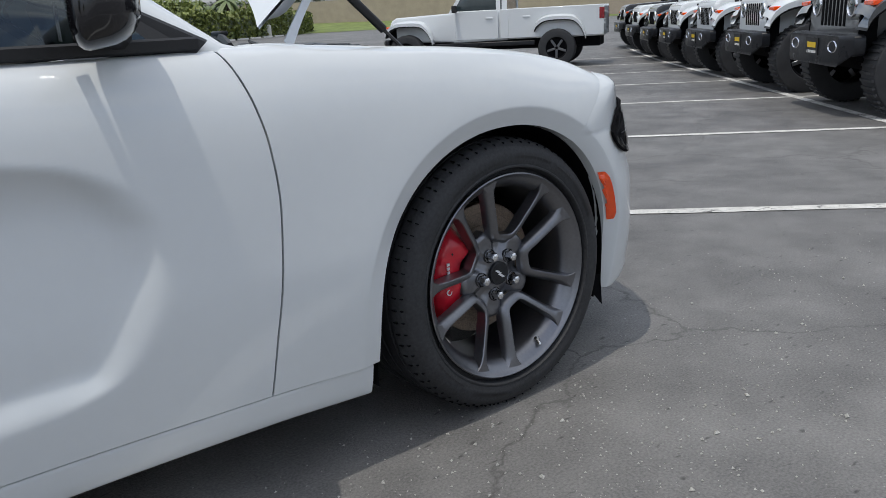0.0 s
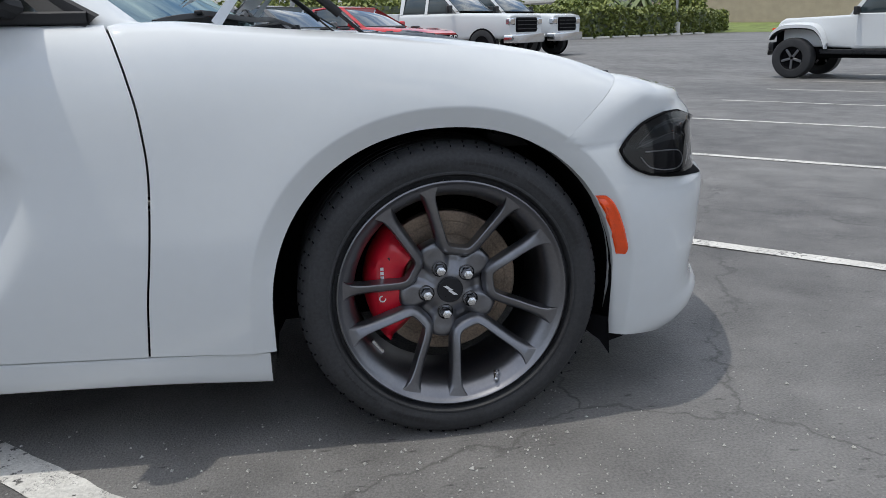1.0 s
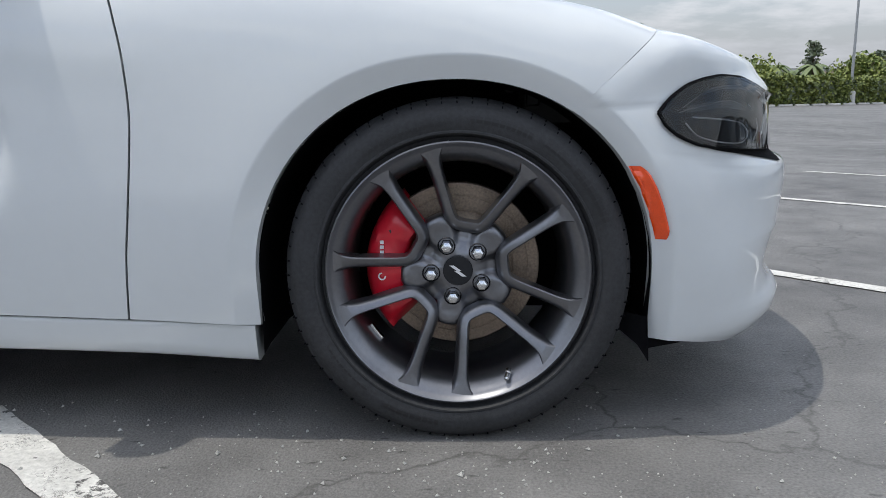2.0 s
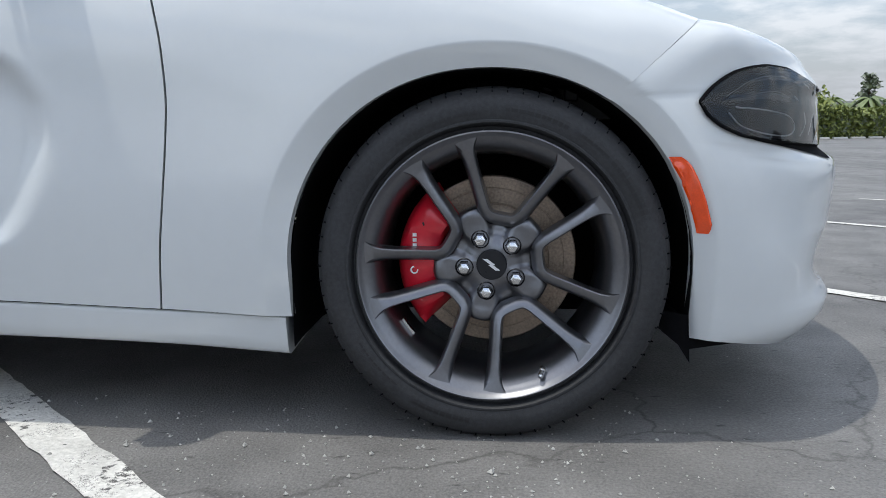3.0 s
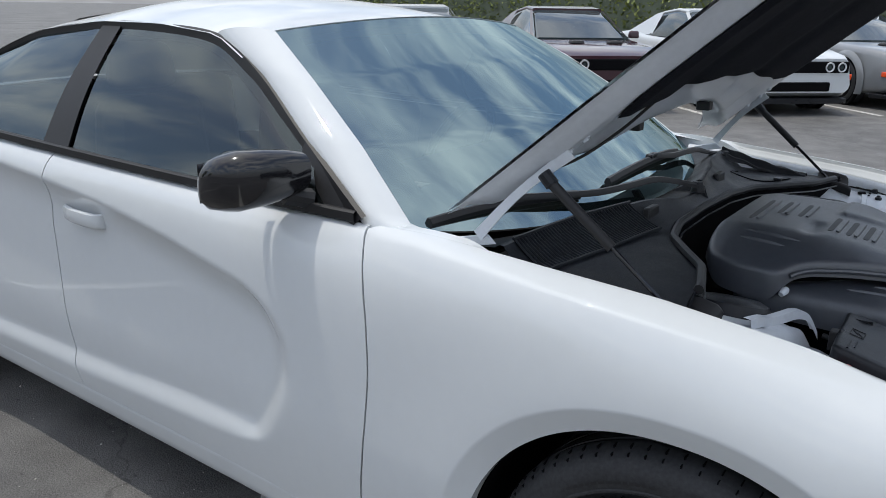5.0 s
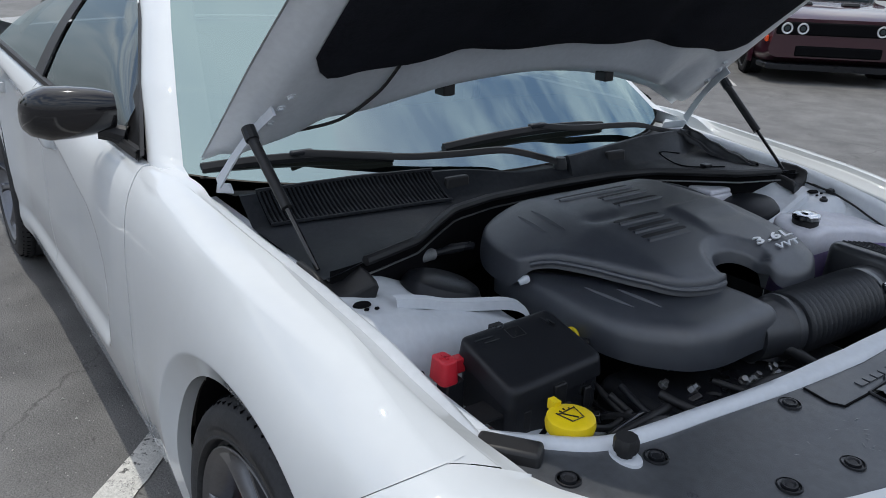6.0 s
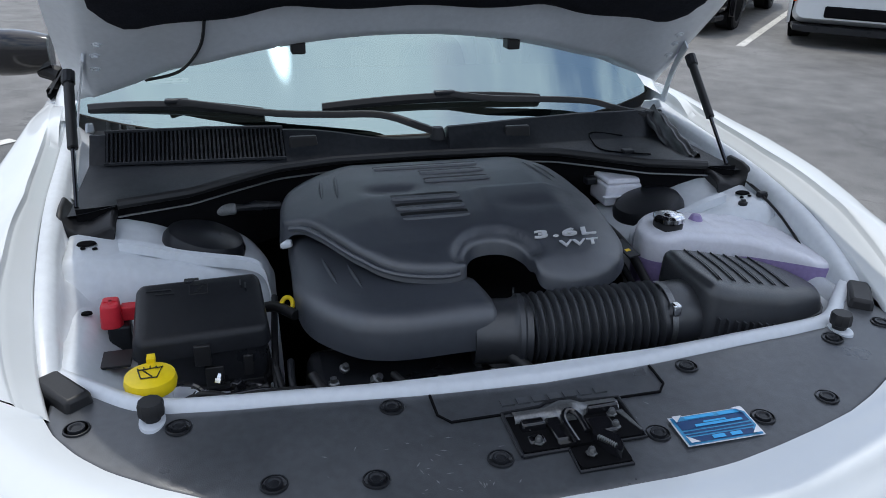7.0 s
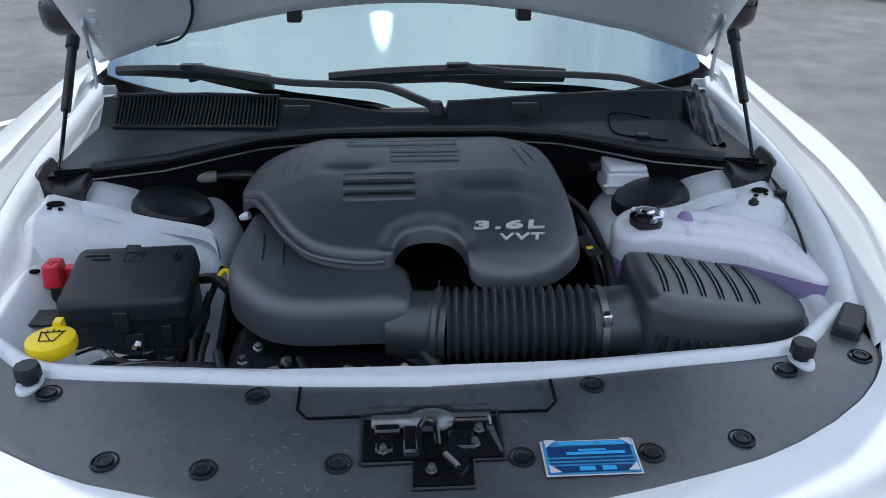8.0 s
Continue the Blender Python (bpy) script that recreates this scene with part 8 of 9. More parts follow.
# hood bump stops and end blocks
for sd in (-1, 1):
    bm = bmesh.new()
    lathe(bm, [(0.0, 0.036), (0.016, 0.036), (0.018, 0.032), (0.018, 0.016), (0.012, 0.013), (0.012, 0.0)], 10, Matrix.Translation((0.488, sd * 0.562, 0.813)))
    bs = part("bump_stop", bm, M["black_trim"], sedan, "black rubber hood bump stop", angle=30)
    bm = bmesh.new()
    lathe(bm, [(0.0, 0.002), (0.022, 0.002), (0.023, -0.004)], 24, Matrix.Translation((0.490, sd * 0.562, 0.818)) @ Matrix.Diagonal((1.2, 0.8, 1, 1)))
    part("stop_seat", bm, M["white_in"], bs)
    bm = bmesh.new()
    m = pose(0.392, sd * 0.690, 0.812, 0, 0, sd * -38)
    box(bm, (-0.050, -0.024, -0.02), (0.050, 0.024, 0.020), taper=(0.92, 0.8), m=m)
    part("end_block", bm, M["black_trim"], sedan, "black foam sealing block", bevel=0.006)


# ---- parked vehicles ----
def paint(name, c):
    return shader(name, c, 0.3, coat=1.0, var=0.03, scale=3)


PAINT = {"white": M["white"], "black": M["black_gloss"], "dark grey": paint("dark_grey_paint", (0.055, 0.058, 0.062)), "light grey": paint("light_grey_paint", (0.22, 0.23, 0.24)),
         "maroon": paint("maroon_paint", (0.045, 0.010, 0.018)), "red": paint("red_paint", (0.55, 0.012, 0.02))}
M["far_glass"] = shader("dark_car_window", (0.03, 0.045, 0.05), 0.05, coat=1.0, var=0.1)


def ring_sec(bm, x, w, z0, z1, r=0.08, top=None, n=3):
    """A rounded cross-section at x: half-width w below, top above."""
    top = w if top is None else top
    pts = []
    for cy, cz, a0, ww in ((1, 0, -90, w), (1, 1, 0, top), (-1, 1, 90, top), (-1, 0, 180, w)):
        for k in range(n + 1):
            a = radians(a0 + 90 * k / n)
            pts.append((cy * (ww - r) + r * math.cos(a), (z0 + r if cz == 0 else z1 - r) + r * math.sin(a)))
    return [bm.verts.new((x, y, z)) for y, z in pts]


def loft(bm, secs):
    n = len(secs[0])
    for A, B in zip(secs, secs[1:]):
        for k in range(n):
            bm.faces.new((A[k], A[(k + 1) % n], B[(k + 1) % n], B[k]))
    bm.faces.new(secs[0][::-1])
    bm.faces.new(secs[-1])


def road_wheel(root, x, y, r, width, rim_r, knobby=False, mat="rim"):
    side = 1 if y > 0 else -1
    m = pose(x, y, r, -90 * side, 0, 0)
    bm = bmesh.new()
    lathe(bm, [(rim_r, 0.0), (rim_r + 0.01, 0.012), (r - 0.06, 0.018), (r - 0.02, 0.004), (r, -0.025), (r, -width + 0.02), (r - 0.04, -width), (rim_r, -width)], 40, m)
    wh = part("tyre", bm, M["tyre"], root)
    if knobby:
        bm = bmesh.new()
        for k in range(40):
            box(bm, (r - 0.01, -0.012, -width + 0.02), (r + 0.012, 0.012, -0.006), m=m @ Matrix.Rotation(2 * math.pi * k / 40, 4, "Z"))
        part("tread", bm, M["tyre"], wh)["kind"] = "stuff"
    bm = bmesh.new()
    lathe(bm, [(rim_r, 0.002), (rim_r - 0.015, -0.005), (rim_r - 0.03, -0.05), (0.06, -0.06), (0.05, -0.03), (0.0, -0.028)], 40, m)
    rim = part("rim", bm, M["dark_gap"], wh)
    for k in range(5):
        bm = bmesh.new()
        box(bm, (0.03, -0.024, -0.055), (rim_r - 0.01, 0.024, -0.018), m=m @ Matrix.Rotation(2 * math.pi * k / 5 + 0.3, 4, "Z"))
        part("spoke", bm, M[mat], wh, bevel=0.006)


def offroad(name, label, loc, rz, colour, pickup=False, group=""):
    """A boxy off-roader; pickup gives it a long wheelbase and a bed."""
    root = thing(name, label, "car" if not pickup else "pickup truck", loc, rz, group)
    P = PAINT[colour]
    wb = 3.49 if pickup else 3.0
    fx, rx = wb / 2, -wb / 2
    bm = bmesh.new()
    back = rx - (1.02 if pickup else 0.72)
    cab_back = -0.62 if pickup else back
    loft(bm, [ring_sec(bm, x, w, z0, z1, 0.05) for x, w, z0, z1 in ((cab_back, 0.74, 0.62, 1.30), (0.62, 0.76, 0.60, 1.30), (0.66, 0.74, 0.62, 1.27), (fx + 0.30, 0.64, 0.66, 1.22), (fx + 0.42, 0.60, 0.70, 1.16))])
    bodyp = part("body", bm, P, root, angle=40)
    for yy in (-0.765, 0.765):
        for x0, x1 in ((-0.42, 0.58), (-0.55 - 0.85, -0.46)):
            if x0 > cab_back - 0.9:
                bm = bmesh.new()
                box(bm, (x0, yy - 0.012, 0.66), (x1, yy + 0.012, 1.29))
                part("door_skin", bm, P, root, bevel=0.012)
    for yy in (-0.785, 0.785):
        for x in (-0.30, -1.15):
            bm = bmesh.new()
            box(bm, (x, yy - 0.02, 1.10), (x + 0.16, yy + 0.02, 1.135))
            part("door_handle", bm, P, root, bevel=0.008)
    # cab: dark glass house with painted posts and roof
    bm = bmesh.new()
    loft(bm, [ring_sec(bm, x, w, 1.28, z1, 0.04, t) for x, w, z1, t in ((cab_back + 0.03, 0.71, 1.80, 0.64), (0.30, 0.72, 1.83, 0.64), (0.52, 0.72, 1.60, 0.68), (0.66, 0.72, 1.32, 0.72))])
    part("glass_house", bm, M["far_glass"], root, angle=40)
    bm = bmesh.new()
    loft(bm, [ring_sec(bm, x, 0.68, 1.80, 1.87, 0.03) for x in (cab_back, 0.34)])
    part("roof", bm, M["black_trim"] if not pickup else P, root)
    for yy in (-1, 1):
        for x0, x1, t0, t1 in ((0.64, 0.74, 0.28, 0.36), (-0.47, -0.37, -0.47, -0.37), (cab_back, cab_back + 0.12, cab_back, cab_back + 0.12)):
            bm = bmesh.new()
            vs = [bm.verts.new(v) for v in ((x0, yy * 0.735, 1.27), (x1, yy * 0.735, 1.27), (t1, yy * 0.655, 1.84), (t0, yy * 0.655, 1.84))]
            bm.faces.new(vs)
            bmesh.ops.solidify(bm, geom=bm.faces[:], thickness=0.03)
            part("post", bm, P, root)
        bm = bmesh.new()
        box(bm, (0.52, yy * 0.90 - 0.10, 1.27), (0.60, yy * 0.90 + 0.10, 1.43))
        part("door_mirror", bm, M["black_trim"], root, bevel=0.02)
    if pickup:
        bm = bmesh.new()
        for yy in (-0.74, 0.74):
            box(bm, (back, yy - 0.05, 0.66), (cab_back - 0.03, yy + 0.05, 1.30))
        box(bm, (back, -0.74, 0.64), (cab_back - 0.03, 0.74, 0.82))
        box(bm, (back, -0.74, 0.66), (back + 0.06, 0.74, 1.28))
        part("bed", bm, P, root, bevel=0.015)
        for yy in (-0.775, 0.775):
            bm = bmesh.new()
            box(bm, (back - 0.01, yy - 0.025, 1.0), (back + 0.10, yy + 0.025, 1.24))
            part("tail_lamp", bm, M["maroon_lamp"], root, bevel=0.01)
    # flared wings over the wheels
    for cx, wide in ((fx, 0.93), (rx, 0.93)):
        for yy in (-1, 1):
            bm = bmesh.new()
            line = smooth_path([Vector(q) for q in ((-0.64, 0.66), (-0.56, 0.86), (-0.44, 1.01), (-0.28, 1.075), (0.10, 1.085), (0.30, 1.05), (0.44, 0.96), (0.50, 0.86))], 3)
            rows = []
            for dx, z in line:
                rows.append([bm.verts.new((cx + dx, yy * y, z + h)) for y, h in ((0.60, 0.06), (0.80, 0.05), (wide, 0.01), (wide, -0.06), (0.72, -0.05))])
            for A, B in zip(rows, rows[1:]):
                for k in range(4):
                    bm.faces.new((A[k], A[k + 1], B[k + 1], B[k]))
            fl = part("wheel_flare", bm, P, root, angle=50)
            bm = bmesh.new()
            rows = [[bm.verts.new((cx + dx * 0.985, yy * y, z + h)) for y, h in ((wide - 0.004, -0.058), (wide - 0.03, -0.085), (0.66, -0.075))] for dx, z in line]
            for A, B in zip(rows, rows[1:]):
                for k in range(2):
                    bm.faces.new((A[k], A[k + 1], B[k + 1], B[k]))
            part("flare_liner", bm, M["black_trim"], fl)
            if cx == fx:
                bm = bmesh.new()
                box(bm, (cx + 0.30, yy * 0.80 - 0.10, 0.985), (cx + 0.46, yy * 0.80 + 0.10, 1.03))
                part("turn_lamp", bm, M["orange"], root, bevel=0.008)
            bm = bmesh.new()
            box(bm, (cx - 0.5, yy * 0.62 - 0.02, 0.5), (cx + 0.45, yy * 0.62 + 0.02, 1.04))
            part("wheel_well", bm, M["dark_gap"], root, smooth=False)
    # front: grille with seven slots, round lamps, black bumper
    gx = fx + 0.43
    bm = bmesh.new()
    loft(bm, [ring_sec(bm, x, 0.62, 0.72, z, 0.06) for x, z in ((gx - 0.06, 1.17), (gx, 1.14), (gx + 0.02, 1.10))])
    gr = part("grille", bm, P, root)
    for k in range(7):
        bm = bmesh.new()
        y = (k - 3) * 0.092
        box(bm, (gx + 0.012, y - 0.028, 0.80), (gx + 0.026, y + 0.028, 1.07))
        part("grille_slot", bm, M["dark_gap"], gr, bevel=0.02)
    for yy in (-1, 1):
        bm = bmesh.new()
        lathe(bm, [(0.083, 0.012), (0.090, 0.024), (0.102, 0.020), (0.108, 0.0), (0.108, -0.02)], 28, pose(gx + 0.012, yy * 0.435, 0.985, 0, 90, 0))
        hl = part("headlight", bm, M["chrome"], root)
        bm = bmesh.new()
        lathe(bm, [(0.0, 0.026), (0.05, 0.022), (0.084, 0.010)], 24, pose(gx + 0.012, yy * 0.435, 0.985, 0, 90, 0))
        part("lamp_glass", bm, M["far_glass"], hl)
    bm = bmesh.new()
    loft(bm, [ring_sec(bm, gx + 0.02 + dx, w, 0.46 + 0.10 * (w > 0.7), z, 0.05) for dx, w, z in ((0.0, 0.80, 0.74), (0.09, 0.80, 0.74), (0.17, 0.66, 0.73))])
    part("bumper", bm, M["black_plastic"], root, "black plastic bumper")
    for yy in (-1, 1):
        bm = bmesh.new()
        oval = pose(gx + 0.175, yy * 0.50, 0.635, 0, 90, 0) @ Matrix.Diagonal((0.62, 1.25, 1.0, 1.0))
        lathe(bm, [(0.075, -0.02), (0.092, 0.012), (0.080, 0.022), (0.062, 0.010), (0.055, -0.02)], 24, oval)
        fog = part("fog_lamp", bm, M["chrome"], root)
        bm = bmesh.new()
        lathe(bm, [(0.0, 0.004), (0.05, 0.0), (0.062, -0.008)], 20, oval)
        part("lamp_glass", bm, M["far_glass"], fog)
    bm = bmesh.new()
    box(bm, (gx + 0.180, -0.16, 0.54), (gx + 0.20, 0.16, 0.70))
    pl = part("dealer_plate", bm, M["black_trim"], root, smooth=False)
    bm = bmesh.new()
    box(bm, (gx + 0.20, -0.11, 0.61), (gx + 0.204, 0.11, 0.66))
    part("plate_bar", bm, M["sign_yellow"], pl, smooth=False)
    bm = bmesh.new()
    box(bm, (gx + 0.20, -0.12, 0.56), (gx + 0.204, 0.12, 0.585))
    part("plate_bar", bm, M["line"], pl, smooth=False)
    # hood side marking as a plain bar, sills, axle
    for yy in (-1, 1):
        bm = bmesh.new()
        for k in range(7):
            box(bm, (fx - 0.35 + 0.075 * k, yy * 0.66 - 0.006 + 0, 1.14), (fx - 0.29 + 0.075 * k, yy * 0.66 + 0.006, 1.175))
        if not pickup:
            part("hood_marking", bm, M["black_trim"], root, smooth=False)
        else:
            bm.free()
        bm = bmesh.new()
        box(bm, (rx + 0.5, yy * 0.70 - 0.08, 0.50), (fx - 0.5, yy * 0.70 + 0.08, 0.60))
        part("side_step", bm, M["black_plastic"], root, bevel=0.02)
    bm = bmesh.new()
    box(bm, (back + 0.1, -0.60, 0.42), (fx + 0.35, 0.60, 0.62))
    part("chassis", bm, M["dark_gap"], root, smooth=False)
    for x in (fx, rx):
        for y in (-0.92, 0.92):
            road_wheel(root, x, y, 0.415, 0.27, 0.235, knobby=not pickup, mat="rim")
    return root


M["maroon_lamp"] = shader("red_tail_lamp", (0.25, 0.01, 0.015), 0.15, coat=1.0)


def coupe(name, label, loc, rz, colour, group="", scoop=True):
    """A long-hooded two-door coupe."""
    root = thing(name, label, "car", loc, rz, group)
    P = PAINT[colour]
    fx, rx = 1.475, -1.475
    bm = bmesh.new()
    st = [(-2.48, 0.80, 0.36, 0.92), (-2.42, 0.88, 0.30, 1.03), (-1.9, 0.94, 0.24, 1.06), (-0.9, 0.95, 0.22, 1.00), (0.6, 0.93, 0.20, 0.97), (1.0, 0.94, 0.20, 0.96), (1.9, 0.93, 0.22, 0.91), (2.30, 0.88, 0.26, 0.85), (2.42, 0.84, 0.32, 0.80)]
    loft(bm, [ring_sec(bm, x, w, z0, z1, 0.11, w - 0.05) for x, w, z0, z1 in st])
    part("body", bm, P, root, angle=40)
    bm = bmesh.new()
    loft(bm, [ring_sec(bm, x, w, 0.93, z1, 0.07, t) for x, w, z1, t in ((-2.0, 0.80, 1.06, 0.70), (-1.5, 0.82, 1.24, 0.62), (-0.95, 0.83, 1.40, 0.60), (-0.35, 0.83, 1.45, 0.60), (0.05, 0.83, 1.41, 0.60), (0.45, 0.82, 1.20, 0.68), (0.85, 0.80, 0.99, 0.76))])
    part("glass_house", bm, M["far_glass"], root, angle=50)
    bm = bmesh.new()
    loft(bm, [ring_sec(bm, x, 0.60, z - 0.05, z + 0.012, 0.03) for x, z in ((-1.25, 1.32), (-0.95, 1.40), (-0.35, 1.455), (0.06, 1.42))])
    part("roof", bm, P, root)
    for yy in (-1, 1):
        for q in (((0.92, 0.80, 0.95), (0.80, 0.81, 0.95), (-0.02, 0.605, 1.40), (0.10, 0.60, 1.40)), ((-0.85, 0.84, 0.95), (-2.1, 0.80, 1.0), (-1.15, 0.62, 1.36), (-0.85, 0.61, 1.41))):
            bm = bmesh.new()
            bm.faces.new([bm.verts.new((x, yy * (y + 0.012), z)) for x, y, z in q])
            bmesh.ops.solidify(bm, geom=bm.faces[:], thickness=0.02)
            part("post", bm, P, root)
        bm = bmesh.new()
        box(bm, (0.55, yy * 0.98 - 0.09, 0.98), (0.66, yy * 0.98 + 0.09, 1.10), taper=(0.8, 0.85))
        part("door_mirror", bm, P, root, bevel=0.03)
        for cx in (fx, rx):
            bm = bmesh.new()
            lathe(bm, [(0.0, 0.0), (0.40, 0.0), (0.41, -0.05)], 36, pose(cx, yy * 0.952, 0.36, -90 * yy, 0, 0))
            part("wheel_well", bm, M["dark_gap"], root)
            bm = bmesh.new()
            lathe(bm, [(0.395, 0.0), (0.40, 0.028), (0.44, 0.026), (0.50, -0.02)], 30, pose(cx, yy * 0.950, 0.36, -90 * yy, 0, 0))
            bmesh.ops.bisect_plane(bm, geom=bm.verts[:] + bm.edges[:] + bm.faces[:], plane_co=(0, 0, 0.2), plane_no=(0, 0, -1), clear_outer=True)
            part("wheel_flare", bm, P, root)
        bm = bmesh.new()
        box(bm, (2.28, yy * 0.865 - 0.02, 0.50), (2.38, yy * 0.865 + 0.02, 0.58))
        part("side_marker", bm, M["orange"], root, bevel=0.01)
    # front: grille band, four lamps, lower intake, splitter
    bm = bmesh.new()
    box(bm, (2.36, -0.78, 0.60), (2.445, 0.78, 0.76))
    part("grille", bm, M["dark_gap"], root, bevel=0.02)
    for y in (-0.66, -0.47, 0.47, 0.66):
        bm = bmesh.new()
        lathe(bm, [(0.045, 0.0), (0.052, 0.016), (0.068, 0.018), (0.072, 0.0)], 24, pose(2.44, y, 0.68, 0, 90, 0))
        hl = part("headlight_ring", bm, M["silver"], root)
        bm = bmesh.new()
        lathe(bm, [(0.0, 0.008), (0.046, 0.002)], 20, pose(2.441, y, 0.68, 0, 90, 0))
        part("lamp_glass", bm, M["far_glass"], hl)
    bm = bmesh.new()
    box(bm, (2.38, -0.52, 0.34), (2.445, 0.52, 0.47))
    part("lower_intake", bm, M["dark_gap"], root, bevel=0.02)
    for y in (-0.68, 0.68):
        bm = bmesh.new()
        lathe(bm, [(0.0, 0.01), (0.03, 0.01), (0.045, 0.016), (0.05, 0.0)], 16, pose(2.40, y, 0.42, 0, 90, 0))
        part("fog_lamp", bm, M["far_glass"], root)
    bm = bmesh.new()
    loft(bm, [ring_sec(bm, x, w, 0.17, 0.24, 0.02) for x, w in ((2.1, 0.90), (2.40, 0.84), (2.47, 0.72))])
    part("splitter", bm, M["black_plastic"], root)
    bm = bmesh.new()
    for y in (-0.30, 0.30):
        bm2 = bmesh.new()
        box(bm2, (1.45, y - 0.11, 0.93), (1.62, y + 0.11, 0.972), taper=(0.7, 0.85))
        part("hood_scoop", bm2, M["black_trim"], root, bevel=0.012)
    bm.free()
    for x in (fx, rx):
        for y in (-0.955, 0.955):
            road_wheel(root, x, y, 0.36, 0.25, 0.262)
    return root


def pickup_truck(name, label, loc, rz, colour, group=""):
    root = thing(name, label, "pickup truck", loc, rz, group)
    P = PAINT[colour]
    fx, rx = 1.9, -1.9
    bm = bmesh.new()
    loft(bm, [ring_sec(bm, x, w, z0, z1, 0.10) for x, w, z0, z1 in ((-1.02, 0.98, 0.52, 1.30), (0.9, 0.99, 0.52, 1.30), (1.1, 0.99, 0.55, 1.30), (2.5, 0.98, 0.58, 1.26), (2.78, 0.92, 0.62, 1.20))])
    part("body", bm, P, root)
    bm = bmesh.new()
    for yy in (-0.93, 0.93):
        box(bm, (-3.0, yy - 0.06, 0.60), (-1.06, yy + 0.06, 1.32))
    box(bm, (-3.0, -0.95, 0.58), (-1.06, 0.95, 0.85)); box(bm, (-3.0, -0.95, 0.6), (-2.94, 0.95, 1.30))
    part("bed", bm, P, root, bevel=0.02)
    bm = bmesh.new()
    loft(bm, [ring_sec(bm, x, w, 1.28, z1, 0.08, t) for x, w, z1, t in ((-1.02, 0.93, 1.84, 0.78), (-0.6, 0.94, 1.93, 0.78), (0.35, 0.94, 1.93, 0.78), (0.75, 0.94, 1.62, 0.84), (1.12, 0.93, 1.30, 0.90))])
    part("glass_house", bm, M["far_glass"], root, angle=50)
    bm = bmesh.new()
    loft(bm, [ring_sec(bm, x, 0.78, z - 0.06, z + 0.012, 0.04) for x, z in ((-1.03, 1.86), (-0.6, 1.94), (0.37, 1.94))])
    part("roof", bm, P, root)
    for yy in (-1, 1):
        for q in (((1.16, 0.93, 1.28), (1.04, 0.94, 1.28), (0.30, 0.785, 1.90), (0.42, 0.78, 1.90)), ((0.0, 0.95, 1.28), (-0.10, 0.95, 1.28), (-0.10, 0.785, 1.92), (0.0, 0.785, 1.92)), ((-0.90, 0.95, 1.28), (-1.03, 0.94, 1.28), (-1.03, 0.785, 1.86), (-0.86, 0.785, 1.90))):
            bm = bmesh.new()
            bm.faces.new([bm.verts.new((x, yy * (y + 0.012), z)) for x, y, z in q])
            bmesh.ops.solidify(bm, geom=bm.faces[:], thickness=0.02)
            part("post", bm, P, root)
        bm = bmesh.new()
        box(bm, (0.85, yy * 1.12 - 0.10, 1.30), (0.95, yy * 1.12 + 0.10, 1.52))
        part("door_mirror", bm, M["black_trim"], root, bevel=0.03)
        for cx in (fx, rx):
            bm = bmesh.new()
            lathe(bm, [(0.0, 0.0), (0.45, 0.0), (0.46, -0.05)], 30, pose(cx, yy * 1.0, 0.42, -90 * yy, 0, 0))
            part("wheel_well", bm, M["dark_gap"], root)
        bm = bmesh.new()
        box(bm, (2.62, yy * 0.80 - 0.15, 0.94), (2.80, yy * 0.80 + 0.15, 1.14))
        part("headlight", bm, M["chrome"], root, bevel=0.04)
    bm = bmesh.new()
    box(bm, (2.68, -0.62, 0.74), (2.82, 0.62, 1.16))
    gr = part("grille", bm, M["dark_gap"], root, bevel=0.06)
    for z in (0.84, 0.95, 1.06):
        bm = bmesh.new()
        box(bm, (2.80, -0.58, z - 0.012), (2.835, 0.58, z + 0.012))
        part("grille_bar", bm, M["black_plastic"], gr, smooth=False)
    bm = bmesh.new()
    loft(bm, [ring_sec(bm, x, w, 0.46, 0.70, 0.06) for x, w in ((2.62, 1.0), (2.86, 0.98), (2.94, 0.80))])
    part("bumper", bm, M["chrome"], root)
    for x in (fx, rx):
        for y in (-1.0, 1.0):
            road_wheel(root, x, y, 0.42, 0.28, 0.24)
    return root


# off-roaders nose to the bays, in the row across the head line
for n0, col, lab in ((5.53, "dark grey", "dark grey off-road car with a seven-slot grille"), (8.28, "white", "white off-road car with a seven-slot grille"), (11.03, "white", "white off-road car with a seven-slot grille"),
                     (13.77, "white", "white off-road car with a seven-slot grille"), (16.5, "black", "black off-road car among white ones"), (19.25, "white", "white off-road car at the end of a row"), (22.0, "black", "black off-road car at the far end of a row")):
    p = bay(n0, 5.60)
    offroad("offroad_car", lab, tuple(p), 135, col, group="off-road cars in a row")
offroad("offroad_pickup", "white off-road pickup truck parked alone across the bays", (11.70, 11.88, fall(15.8, -0.13)), 125.2, "white", pickup=True)
for n0, col, lab in ((0.44, "white", "white two-door coupe facing the aisle"), (3.04, "maroon", "dark maroon two-door coupe facing the aisle"), (5.62, "white", "white two-door coupe with dark wheels"), (8.24, "light grey", "light grey two-door coupe"),
                     (10.84, "dark grey", "dark grey two-door coupe with hood scoops"), (13.4, "red", "bright red two-door coupe"), (-2.16, "black", "black two-door coupe with polished sills")):
    p = bay(n0, -11.2 if n0 == 5.62 else -11.6)
    coupe("coupe_car", lab, tuple(p), -45, col, group="coupes in a row")
for n0 in (18.4, 21.0):
    p = bay(n0, -12.4)
    pickup_truck("pickup_truck", "white heavy pickup truck with chrome bumper", tuple(p), -45, "white", group="white pickup trucks")


